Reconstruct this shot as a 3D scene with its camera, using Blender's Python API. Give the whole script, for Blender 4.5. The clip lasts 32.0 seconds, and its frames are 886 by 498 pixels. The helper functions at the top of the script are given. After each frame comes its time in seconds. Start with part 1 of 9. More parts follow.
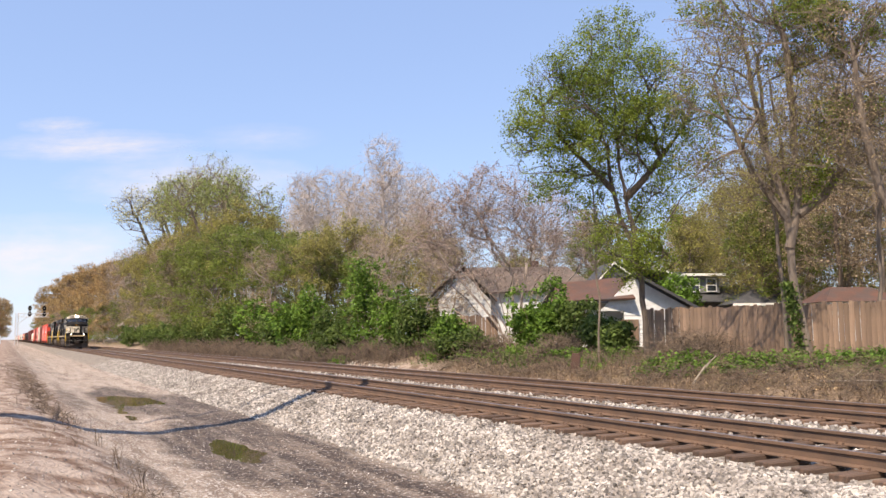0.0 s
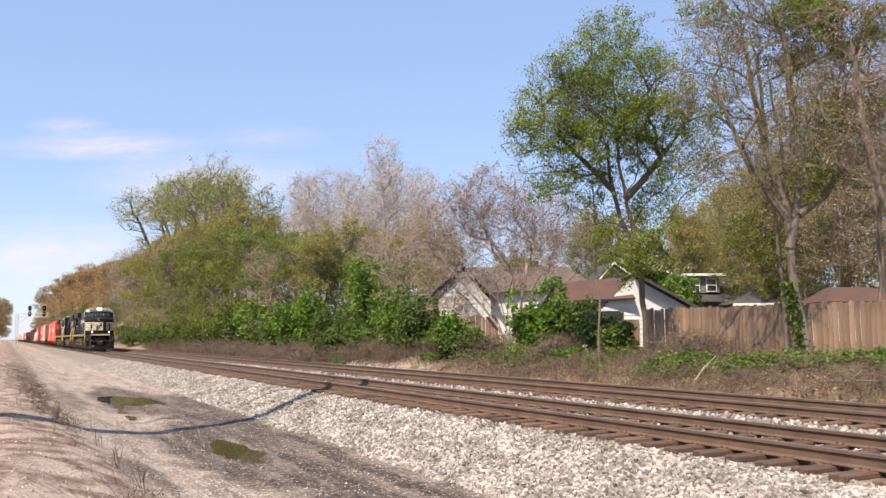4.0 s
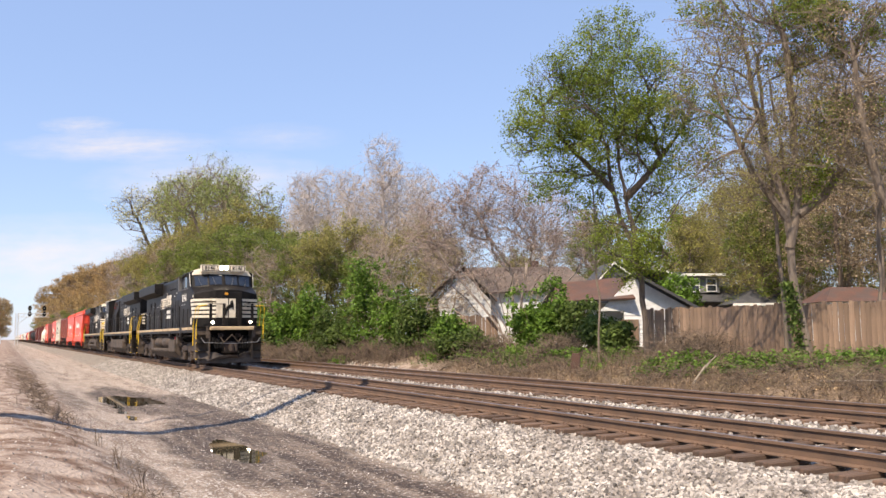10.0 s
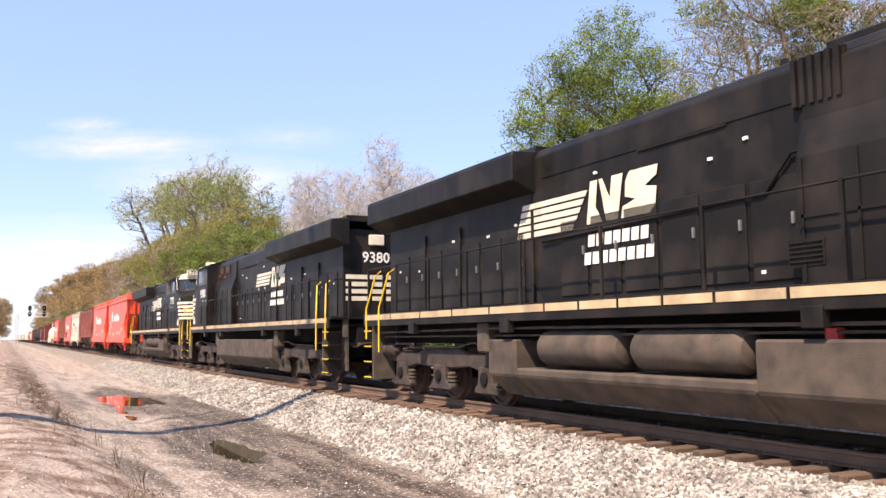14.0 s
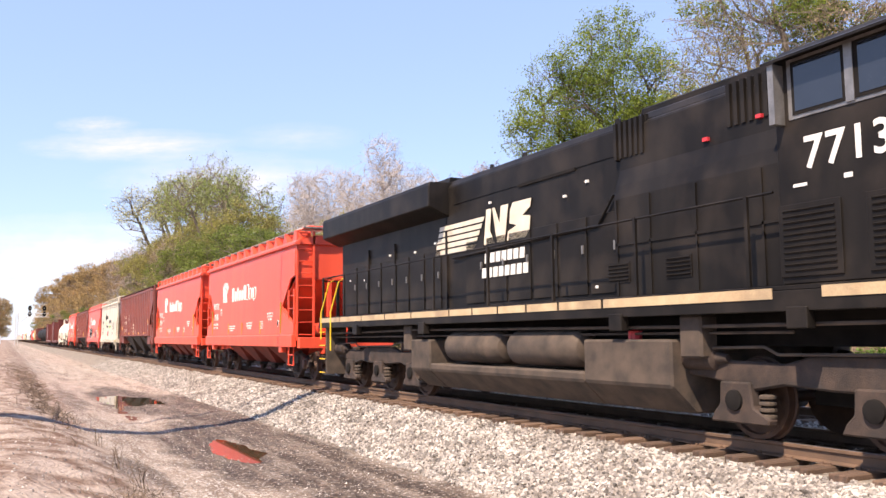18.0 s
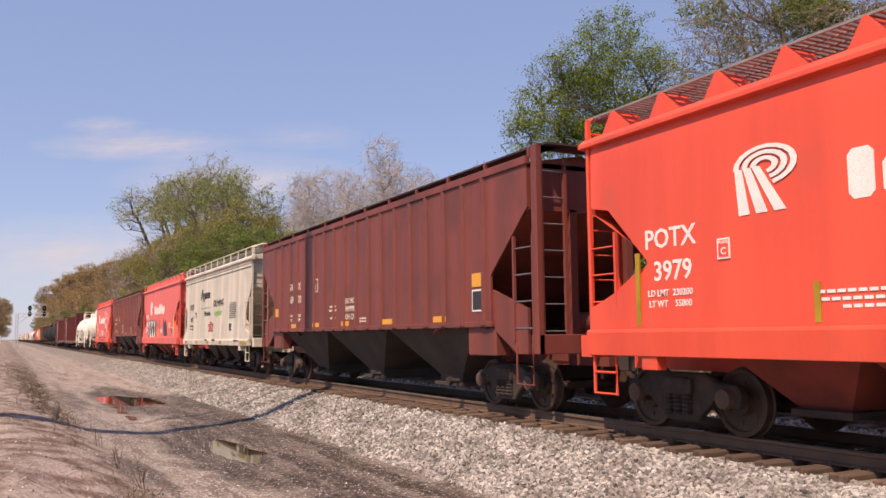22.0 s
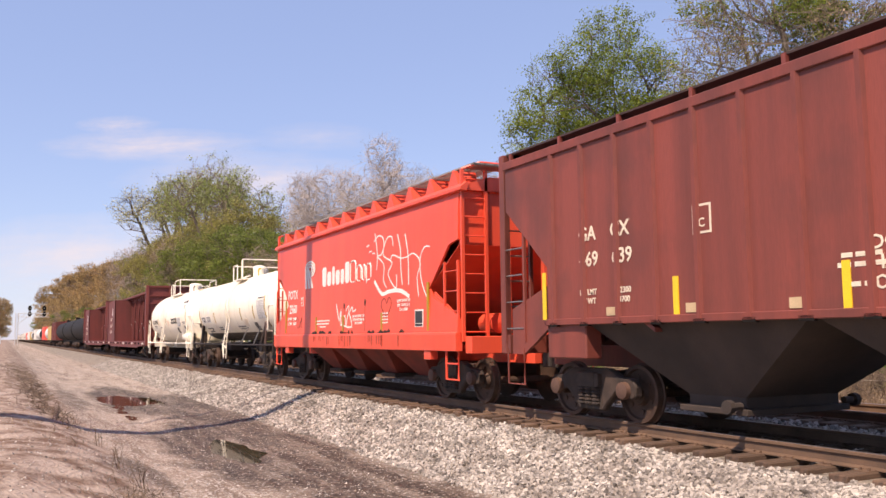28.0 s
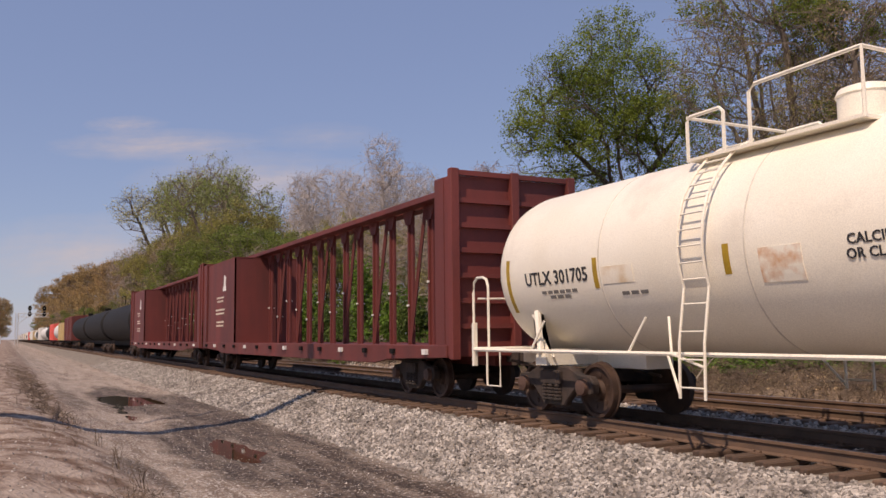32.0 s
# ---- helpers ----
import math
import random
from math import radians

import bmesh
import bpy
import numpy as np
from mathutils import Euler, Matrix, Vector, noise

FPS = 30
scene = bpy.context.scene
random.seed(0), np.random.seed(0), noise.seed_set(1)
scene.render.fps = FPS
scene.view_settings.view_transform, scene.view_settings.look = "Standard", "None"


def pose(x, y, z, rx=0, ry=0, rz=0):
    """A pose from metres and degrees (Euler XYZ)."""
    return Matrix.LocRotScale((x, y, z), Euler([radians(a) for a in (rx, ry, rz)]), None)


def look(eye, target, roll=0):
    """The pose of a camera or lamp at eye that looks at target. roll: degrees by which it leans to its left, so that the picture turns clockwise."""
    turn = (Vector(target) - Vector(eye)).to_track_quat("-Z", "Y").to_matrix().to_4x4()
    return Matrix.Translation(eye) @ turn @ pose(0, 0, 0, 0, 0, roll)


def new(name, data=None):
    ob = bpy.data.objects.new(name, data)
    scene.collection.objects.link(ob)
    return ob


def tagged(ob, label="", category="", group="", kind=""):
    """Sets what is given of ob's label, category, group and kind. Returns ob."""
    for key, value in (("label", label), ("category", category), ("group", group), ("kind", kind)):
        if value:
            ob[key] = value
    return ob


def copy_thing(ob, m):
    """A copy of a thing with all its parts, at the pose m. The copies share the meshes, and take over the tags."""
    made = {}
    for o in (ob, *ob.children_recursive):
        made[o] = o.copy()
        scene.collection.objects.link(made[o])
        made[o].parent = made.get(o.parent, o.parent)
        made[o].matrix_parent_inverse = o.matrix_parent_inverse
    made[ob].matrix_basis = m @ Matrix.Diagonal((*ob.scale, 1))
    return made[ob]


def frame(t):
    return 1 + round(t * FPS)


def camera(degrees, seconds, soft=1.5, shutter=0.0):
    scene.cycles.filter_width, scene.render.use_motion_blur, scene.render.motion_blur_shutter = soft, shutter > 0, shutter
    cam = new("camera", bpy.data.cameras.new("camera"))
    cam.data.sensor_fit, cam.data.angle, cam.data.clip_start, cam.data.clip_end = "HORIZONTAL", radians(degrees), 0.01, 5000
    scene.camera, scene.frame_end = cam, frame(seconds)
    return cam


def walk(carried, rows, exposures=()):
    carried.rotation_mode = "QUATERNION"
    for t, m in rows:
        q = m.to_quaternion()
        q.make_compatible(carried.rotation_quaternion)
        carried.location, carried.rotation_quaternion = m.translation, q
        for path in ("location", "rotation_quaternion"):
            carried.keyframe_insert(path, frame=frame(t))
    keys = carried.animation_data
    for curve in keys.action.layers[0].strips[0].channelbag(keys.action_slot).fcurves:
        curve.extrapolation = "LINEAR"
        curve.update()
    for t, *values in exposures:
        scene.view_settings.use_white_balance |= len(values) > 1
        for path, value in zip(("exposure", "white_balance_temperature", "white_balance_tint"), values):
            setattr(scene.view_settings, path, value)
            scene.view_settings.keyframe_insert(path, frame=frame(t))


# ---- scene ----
# ---- camera: it stands on the bank beside the road ----
EYE = Vector((0.0, -9.163, 1.329))
YAW, PITCH, ROLL = radians(-62.873), radians(5.783), -0.593
AIM = EYE + Vector((math.sin(YAW) * math.cos(PITCH), math.cos(YAW) * math.cos(PITCH), math.sin(PITCH)))
cam = camera(55.107, 32.0)
walk(cam, [(0.0, look(EYE, AIM, ROLL)), (32.0, look(EYE, AIM, ROLL))],
     exposures=[(0, 0.76, 7650, 14), (9, 0.76, 7650, 14), (11.5, 0.72, 7650, 12), (13, 0.98, 7650, 17), (17, 1.12, 7650, 17), (18, 1.07, 7650, 18), (19, 0.8, 7920, 23), (20, 0.15, 7920, 23), (21, -0.05, 7920, 23), (22, 0.28, 7920, 23), (23, 0.78, 7920, 23), (24, 0.34, 7920, 23), (25, -0.02, 7920, 23), (26.5, 0.25, 7920, 23), (28, 0.58, 7920, 23), (29, 0.05, 7920, 23), (30, -0.1, 7920, 23), (31, -0.16, 7920, 23), (32, -0.16, 7920, 23)])

# ---- world, sun ----
SUN = Vector((0.42, -0.68, 1.09)).normalized()
world = bpy.data.worlds.new("world")
scene.world = world
world.use_nodes = True
wt = world.node_tree
wt.nodes.clear()
sky = wt.nodes.new("ShaderNodeTexSky")
sky.sky_type, sky.sun_disc = "NISHITA", False
sky.sun_elevation = math.asin(SUN.z)
sky.sun_rotation = math.atan2(SUN.x, SUN.y)
sky.air_density, sky.dust_density, sky.ozone_density = 1.0, 0.25, 3.5
bg = wt.nodes.new("ShaderNodeBackground")
bg.inputs["Strength"].default_value = 0.136
wo = wt.nodes.new("ShaderNodeOutputWorld")
haze = wt.nodes.new("ShaderNodeMix")
haze.data_type = "RGBA"
haze.inputs["Factor"].default_value = 0.6
haze.inputs["B"].default_value = (1.55, 2.5, 4.9, 1)
wt.links.new(sky.outputs[0], haze.inputs["A"])
wt.links.new(haze.outputs["Result"], bg.inputs["Color"])
wt.links.new(bg.outputs[0], wo.inputs["Surface"])
sun_data = bpy.data.lights.new("sun", "SUN")
sun_data.energy, sun_data.angle, sun_data.color = 4.2, radians(0.53), (1.0, 0.93, 0.83)
sun = new("sun", sun_data)
sun.matrix_world = look(SUN * 100, (0, 0, 0))

# ---- materials ----
def mat(name, col, rough=0.6, metal=0.0, col2=None, scale=4.0, amount=0.5, fine=60.0, fine_amt=0.12, bump=0.15,
        spec=0.5, stretch=(1, 1, 1), grime=None, grime_scale=1.2, grime_lo=0.5, grime_hi=0.75, rand=0.0, island=0.0):
    """A surface with two scales of variation, in object space."""
    m = bpy.data.materials.new(name)
    m.use_nodes = True
    nt = m.node_tree
    n, l = nt.nodes, nt.links
    b = n["Principled BSDF"]
    tc = n.new("ShaderNodeTexCoord")
    mp = n.new("ShaderNodeMapping")
    mp.inputs["Scale"].default_value = stretch
    l.new(tc.outputs["Object"], mp.inputs["Vector"])
    big = n.new("ShaderNodeTexNoise")
    big.inputs["Scale"].default_value, big.inputs["Detail"].default_value = scale, 6
    l.new(mp.outputs[0], big.inputs["Vector"])
    small = n.new("ShaderNodeTexNoise")
    small.inputs["Scale"].default_value, small.inputs["Detail"].default_value = fine, 3
    l.new(mp.outputs[0], small.inputs["Vector"])
    c2 = col2 or tuple(c * (1 - amount) for c in col)
    ramp = n.new("ShaderNodeMapRange")
    ramp.inputs["From Min"].default_value, ramp.inputs["From Max"].default_value = 0.35, 0.68
    l.new(big.outputs["Fac"], ramp.inputs["Value"])
    mix = n.new("ShaderNodeMix")
    mix.data_type = "RGBA"
    mix.inputs["A"].default_value, mix.inputs["B"].default_value = (*col, 1), (*c2, 1)
    l.new(ramp.outputs[0], mix.inputs["Factor"])
    last = mix.outputs["Result"]
    if grime:
        g = n.new("ShaderNodeTexNoise")
        g.inputs["Scale"].default_value, g.inputs["Detail"].default_value = grime_scale, 8
        l.new(tc.outputs["Object"], g.inputs["Vector"])
        gr = n.new("ShaderNodeMapRange")
        gr.inputs["From Min"].default_value, gr.inputs["From Max"].default_value = grime_lo, grime_hi
        l.new(g.outputs["Fac"], gr.inputs["Value"])
        gm = n.new("ShaderNodeMix")
        gm.data_type = "RGBA"
        gm.inputs["B"].default_value = (*grime, 1)
        l.new(last, gm.inputs["A"])
        l.new(gr.outputs[0], gm.inputs["Factor"])
        last = gm.outputs["Result"]
    hs = n.new("ShaderNodeHueSaturation")
    fr = n.new("ShaderNodeMapRange")
    fr.inputs["To Min"].default_value, fr.inputs["To Max"].default_value = 1 - fine_amt * 2, 1 + fine_amt * 2
    l.new(small.outputs["Fac"], fr.inputs["Value"])
    val = fr.outputs[0]
    if rand or island:
        if rand:
            oi = n.new("ShaderNodeObjectInfo")
            src, amt = oi.outputs["Random"], rand
        else:
            ge = n.new("ShaderNodeNewGeometry")
            src, amt = ge.outputs["Random Per Island"], island
        rr = n.new("ShaderNodeMapRange")
        rr.inputs["To Min"].default_value, rr.inputs["To Max"].default_value = 1 - amt, 1 + amt
        l.new(src, rr.inputs["Value"])
        mu = n.new("ShaderNodeMath")
        mu.operation = "MULTIPLY"
        l.new(val, mu.inputs[0])
        l.new(rr.outputs[0], mu.inputs[1])
        val = mu.outputs[0]
    l.new(val, hs.inputs["Value"])
    l.new(last, hs.inputs["Color"])
    l.new(hs.outputs[0], b.inputs["Base Color"])
    b.inputs["Roughness"].default_value, b.inputs["Metallic"].default_value = rough, metal
    b.inputs["Specular IOR Level"].default_value = spec
    if bump:
        bp = n.new("ShaderNodeBump")
        bp.inputs["Strength"].default_value, bp.inputs["Distance"].default_value = bump, 0.02
        l.new(small.outputs["Fac"], bp.inputs["Height"])
        l.new(bp.outputs[0], b.inputs["Normal"])
    return m


def glow(name, col, strength):
    m = mat(name, col, 0.3, bump=0)
    b = m.node_tree.nodes["Principled BSDF"]
    b.inputs["Emission Color"].default_value = (*col, 1)
    b.inputs["Emission Strength"].default_value = strength
    return m


def leafy(name, col, col2, trans=0.35):
    """Leaves: thin, lit through, each clump a little different."""
    m = mat(name, col, 0.55, col2=col2, scale=0.35, fine=2.5, fine_amt=0.25, bump=0, spec=0.2, island=0.5)
    nt = m.node_tree
    b, out = nt.nodes["Principled BSDF"], nt.nodes["Material Output"]
    t = nt.nodes.new("ShaderNodeBsdfTranslucent")
    mx = nt.nodes.new("ShaderNodeMixShader")
    mx.inputs[0].default_value = trans
    src = b.inputs["Base Color"].links[0].from_socket
    nt.links.new(src, t.inputs["Color"])
    nt.links.new(b.outputs[0], mx.inputs[1])
    nt.links.new(t.outputs[0], mx.inputs[2])
    nt.links.new(mx.outputs[0], out.inputs["Surface"])
    return m


# ---- mesh building ----
class MB:
    """Gathers plain shapes into one mesh."""

    def __init__(self):
        self.v, self.f = [], []

    def add(self, v, f):
        k = len(self.v)
        self.v += [tuple(p) for p in v]
        self.f += [tuple(i + k for i in q) for q in f]
        return self

    def box(self, x0, x1, y0, y1, z0, z1):
        v = [(x, y, z) for z in (z0, z1) for y in (y0, y1) for x in (x0, x1)]
        return self.add(v, [(0, 2, 3, 1), (4, 5, 7, 6), (0, 1, 5, 4), (2, 6, 7, 3), (0, 4, 6, 2), (1, 3, 7, 5)])

    def loft(self, rings, cap=True, closed=True):
        n = len(rings[0])
        v = [p for r in rings for p in r]
        f = []
        for i in range(len(rings) - 1):
            for j in range(n if closed else n - 1):
                k = (j + 1) % n
                f.append((i * n + j, i * n + k, (i + 1) * n + k, (i + 1) * n + j))
        if cap and closed:
            f.append(tuple(reversed(range(n))))
            f.append(tuple((len(rings) - 1) * n + j for j in range(n)))
        return self.add(v, f)

    def prism(self, pts, axis, a, b):
        """A flat outline pushed along x, y or z from a to b."""
        def at(p, t):
            return (t, p[0], p[1]) if axis == "x" else (p[0], t, p[1]) if axis == "y" else (p[0], p[1], t)
        return self.loft([[at(p, a) for p in pts], [at(p, b) for p in pts]])

    def tube(self, pts, r, n=6, r2=None):
        pts = [Vector(p) for p in pts]
        rings = []
        for i, p in enumerate(pts):
            d = (pts[min(i + 1, len(pts) - 1)] - pts[max(i - 1, 0)]).normalized()
            a = d.cross(Vector((0, 0, 1)) if abs(d.z) < 0.9 else Vector((1, 0, 0))).normalized()
            c = d.cross(a)
            rr = r if r2 is None else r + (r2 - r) * i / (len(pts) - 1)
            rings.append([p + (a * math.cos(2 * math.pi * k / n) + c * math.sin(2 * math.pi * k / n)) * rr for k in range(n)])
        return self.loft(rings)

    def turn(self, prof, n=20, axis="y", at=(0, 0, 0)):
        """A profile of (along, radius) turned about an axis."""
        rings = []
        for s, r in prof:
            ring = []
            for k in range(n):
                c, d = math.cos(2 * math.pi * k / n) * r, math.sin(2 * math.pi * k / n) * r
                p = {"x": (s, c, d), "y": (d, s, c), "z": (c, d, s)}[axis]
                ring.append((p[0] + at[0], p[1] + at[1], p[2] + at[2]))
            rings.append(ring)
        return self.loft(rings)

    def mesh(self, name, bevel=0.0, smooth=False, merge=False):
        me = bpy.data.meshes.new(name)
        if bevel:
            bm = bmesh.new()
            vs = [bm.verts.new(p) for p in self.v]
            for q in self.f:
                try:
                    bm.faces.new([vs[i] for i in q])
                except ValueError:
                    pass
            bmesh.ops.recalc_face_normals(bm, faces=bm.faces)
            es = [e for e in bm.edges if len(e.link_faces) == 2 and e.calc_face_angle(0) > 0.5]
            bmesh.ops.bevel(bm, geom=es, offset=bevel, segments=1, affect="EDGES", clamp_overlap=True)
            bm.to_mesh(me)
            bm.free()
        else:
            me.from_pydata(self.v, [], self.f)
            bm = bmesh.new()
            bm.from_mesh(me)
            bmesh.ops.recalc_face_normals(bm, faces=bm.faces)
            bm.to_mesh(me)
            bm.free()
        if smooth:
            me.shade_smooth()
            me.set_sharp_from_angle(angle=radians(35))
        return me


def part(name, mb, material, parent=None, label="", bevel=0.0, smooth=False, m=None):
    """One mesh object under a thing or under a part."""
    me = mb.mesh(name, bevel, smooth) if isinstance(mb, MB) else mb
    if material and not me.materials:
        me.materials.append(material)
    ob = new(name, me)
    if parent:
        ob.parent = parent
    if m:
        ob.matrix_basis = m
    if label:
        ob["label"] = label
    return ob


def empty(name, label, category, group="", m=None):
    ob = tagged(new(name), label, category, group)
    ob.empty_display_size = 0.5
    if m:
        ob.matrix_basis = m
    return ob


def words(body, size, depth=0.004, shear=0.0, space=1.0):
    """Lettering as a mesh that stands in the xz plane, read from -y, centred."""
    cu = bpy.data.curves.new("words", "FONT")
    cu.body, cu.size, cu.extrude, cu.shear, cu.space_character = body, size, depth, shear, space
    cu.align_x, cu.align_y = "CENTER", "CENTER"
    cu.resolution_u = 2
    cu.offset = size * 0.016
    ob = bpy.data.objects.new("words", cu)
    me = bpy.data.meshes.new_from_object(ob)
    me.materials.clear()
    bpy.data.objects.remove(ob)
    me.transform(Matrix.Rotation(radians(90), 4, "X"))
    return me

M_BLACK = mat("loco_black_paint", (0.0075, 0.0064, 0.006), 0.5, spec=0.17, col2=(0.0165, 0.014, 0.012), scale=1.3, stretch=(1.8, 1.8, 0.35), fine=90, bump=0.04, grime=(0.045, 0.035, 0.028), grime_scale=1.3, grime_lo=0.47, grime_hi=0.9)
M_DUST = mat("dusty_underframe", (0.1, 0.072, 0.053), 0.85, col2=(0.045, 0.034, 0.027), scale=3, bump=0.25)
M_TRUCK = mat("dusty_cast_steel", (0.066, 0.043, 0.033), 0.85, col2=(0.026, 0.019, 0.016), scale=4, bump=0.35, grime=(0.03, 0.026, 0.024), grime_scale=3)
M_DARK = mat("dark_recess", (0.014, 0.012, 0.011), 0.85, bump=0.1, spec=0.2)
M_CREAM = mat("cream_paint", (0.74, 0.66, 0.52), 0.5, col2=(0.62, 0.54, 0.42), scale=3, grime=(0.32, 0.26, 0.2), grime_scale=2.5, grime_lo=0.55, grime_hi=0.9)
M_TAN = mat("tan_sill_stripe", (0.56, 0.42, 0.25), 0.6, col2=(0.44, 0.31, 0.18), scale=2.5, grime=(0.2, 0.14, 0.09), grime_scale=1.5, grime_lo=0.5, grime_hi=0.85)
M_WHITE = mat("white_paint", (0.8, 0.78, 0.72), 0.5, amount=0.12)
M_YELLOW = mat("yellow_paint", (0.78, 0.5, 0.03), 0.5, amount=0.15)
M_REFLECT = mat("yellow_reflective_tape", (0.85, 0.55, 0.03), 0.35, amount=0.1)
M_AMBER = mat("amber_marker", (0.8, 0.35, 0.03), 0.35, amount=0.1)
M_RED = mat("red_label", (0.6, 0.04, 0.05), 0.5, amount=0.2)
M_ORANGE = mat("orange_car_paint", (0.84, 0.098, 0.048), 0.42, col2=(0.7, 0.076, 0.04), scale=1.1, stretch=(1.6, 1, 0.1), fine=80, fine_amt=0.04, bump=0.03, grime=(0.42, 0.10, 0.06), grime_scale=0.8, grime_lo=0.58, grime_hi=1.0)
M_PINK = mat("faded_orange_car_paint", (0.82, 0.135, 0.1), 0.5, col2=(0.7, 0.11, 0.085), scale=1.1, stretch=(1.6, 1, 0.1), fine=80, fine_amt=0.05, bump=0.03, grime=(0.4, 0.12, 0.08), grime_scale=0.8, grime_lo=0.55, grime_hi=0.95)
M_BROWN = mat("oxide_brown_paint", (0.235, 0.053, 0.037), 0.55, col2=(0.15, 0.038, 0.028), scale=1.2, stretch=(2.2, 1, 0.12), grime=(0.12, 0.036, 0.028), grime_scale=0.9, bump=0.06)
M_MAROON = mat("maroon_weathered_paint", (0.175, 0.034, 0.027), 0.65, col2=(0.105, 0.026, 0.022), scale=1.2, stretch=(1, 1, 0.25), bump=0.08)
M_GREY = mat("pale_grey_car_paint", (0.68, 0.6, 0.47), 0.5, col2=(0.5, 0.44, 0.345), scale=0.8, stretch=(2.6, 1, 0.07), bump=0.01, grime=(0.36, 0.33, 0.28), grime_scale=0.9, grime_lo=0.52, grime_hi=0.9)
M_TANK = mat("white_tank_paint", (0.88, 0.82, 0.69), 0.4, col2=(0.83, 0.76, 0.62), scale=1.0, bump=0.008, grime=(0.5, 0.42, 0.33), grime_scale=0.8, grime_lo=0.58, grime_hi=0.95)
M_TANKBLACK = mat("black_tank_paint", (0.018, 0.017, 0.018), 0.45, spec=0.3, amount=0.3, bump=0.04)
M_STEEL = mat("worn_steel", (0.3, 0.29, 0.28), 0.45, metal=0.6, amount=0.4, bump=0.1)
M_WHEEL = mat("wheel_steel", (0.085, 0.048, 0.033), 0.65, metal=0.2, amount=0.4, bump=0.15)
M_RAIL = mat("rusty_rail", (0.15, 0.088, 0.056), 0.8, col2=(0.1, 0.062, 0.042), scale=3, bump=0.2)
M_RAILTOP = mat("polished_rail_head", (0.32, 0.29, 0.3), 0.35, metal=0.8, amount=0.2, bump=0.02)
M_TIE = mat("weathered_tie_wood", (0.165, 0.098, 0.064), 0.9, col2=(0.085, 0.055, 0.04), scale=3, stretch=(6, 0.6, 6), bump=0.5, rand=0.35)
M_GLASS = mat("dark_window_glass", (0.02, 0.025, 0.035), 0.06, amount=0.2, bump=0, spec=0.9)
M_STONE = mat("ballast_stone", (0.41, 0.37, 0.33), 0.85, col2=(0.22, 0.19, 0.165), scale=1.5, fine=40, bump=0.3, island=0.62)
M_BARK = mat("grey_brown_bark", (0.24, 0.19, 0.145), 0.9, col2=(0.13, 0.1, 0.078), scale=4, stretch=(3, 3, 0.6), bump=0.6)
M_BARKPALE = mat("pale_bark", (0.4, 0.34, 0.27), 0.9, col2=(0.24, 0.19, 0.145), scale=3, stretch=(2, 2, 0.6), bump=0.4)
M_BARKDARK = mat("dark_bark", (0.13, 0.098, 0.075), 0.9, col2=(0.07, 0.055, 0.044), scale=4, stretch=(3, 3, 0.6), bump=0.6)
M_SYCAMORE = mat("white_grey_bark", (0.5, 0.44, 0.4), 0.9, col2=(0.33, 0.28, 0.25), scale=2, bump=0.2)
M_TWIG = mat("dry_twigs", (0.2, 0.145, 0.102), 0.9, col2=(0.12, 0.087, 0.064), scale=2, bump=0.2, island=0.45)
M_TWIGGREY = mat("grey_brown_twigs", (0.4, 0.325, 0.275), 0.9, col2=(0.26, 0.205, 0.17), scale=2, bump=0.2, island=0.35)
M_PLANK = mat("weathered_fence_wood", (0.3, 0.2, 0.138), 0.9, col2=(0.17, 0.115, 0.082), scale=2.5, stretch=(7, 7, 0.4), bump=0.5, rand=0.28, grime=(0.15, 0.125, 0.1), grime_scale=1.1, grime_lo=0.5, grime_hi=0.7)
M_SIDING = mat("white_siding", (0.7, 0.7, 0.69), 0.7, amount=0.15, bump=0.1)
M_GREYWALL = mat("grey_painted_siding", (0.2, 0.2, 0.205), 0.8, amount=0.3, scale=2, bump=0.1)
M_SHINGLE = mat("brown_shingles", (0.15, 0.11, 0.088), 0.9, col2=(0.1, 0.078, 0.065), scale=2, fine=14, bump=0.5, rand=0.2)
M_SHINGLEGREY = mat("grey_shingles", (0.07, 0.07, 0.074), 0.9, col2=(0.045, 0.045, 0.048), scale=2, fine=14, bump=0.5)
M_RUSTROOF = mat("rusted_metal_roof", (0.12, 0.055, 0.036), 0.75, col2=(0.075, 0.045, 0.035), scale=1.5, bump=0.2, grime=(0.07, 0.055, 0.05), grime_scale=1.2)
L_GREEN = leafy("spring_green_leaves", (0.235, 0.3, 0.05), (0.155, 0.21, 0.036), 0.45)
L_BRIGHT = leafy("bright_green_leaves", (0.135, 0.23, 0.036), (0.085, 0.155, 0.026))
L_BUSH = leafy("shrub_leaves", (0.11, 0.16, 0.038), (0.07, 0.105, 0.026))
L_OLIVE = leafy("olive_budding_leaves", (0.36, 0.33, 0.105), (0.25, 0.225, 0.075), 0.45)
L_TAN = leafy("tan_budding_leaves", (0.41, 0.31, 0.19), (0.3, 0.225, 0.14), 0.4)
L_PINKISH = leafy("reddish_buds", (0.4, 0.3, 0.265), (0.29, 0.21, 0.185))
L_YELLOW = leafy("pale_yellow_buds", (0.46, 0.44, 0.24), (0.34, 0.33, 0.175), 0.4)
L_DRY = leafy("dry_grass_blades", (0.28, 0.195, 0.125), (0.18, 0.125, 0.085), 0.2)
L_RUSSET = leafy("russet_leaves", (0.42, 0.28, 0.135), (0.33, 0.235, 0.105), 0.45)

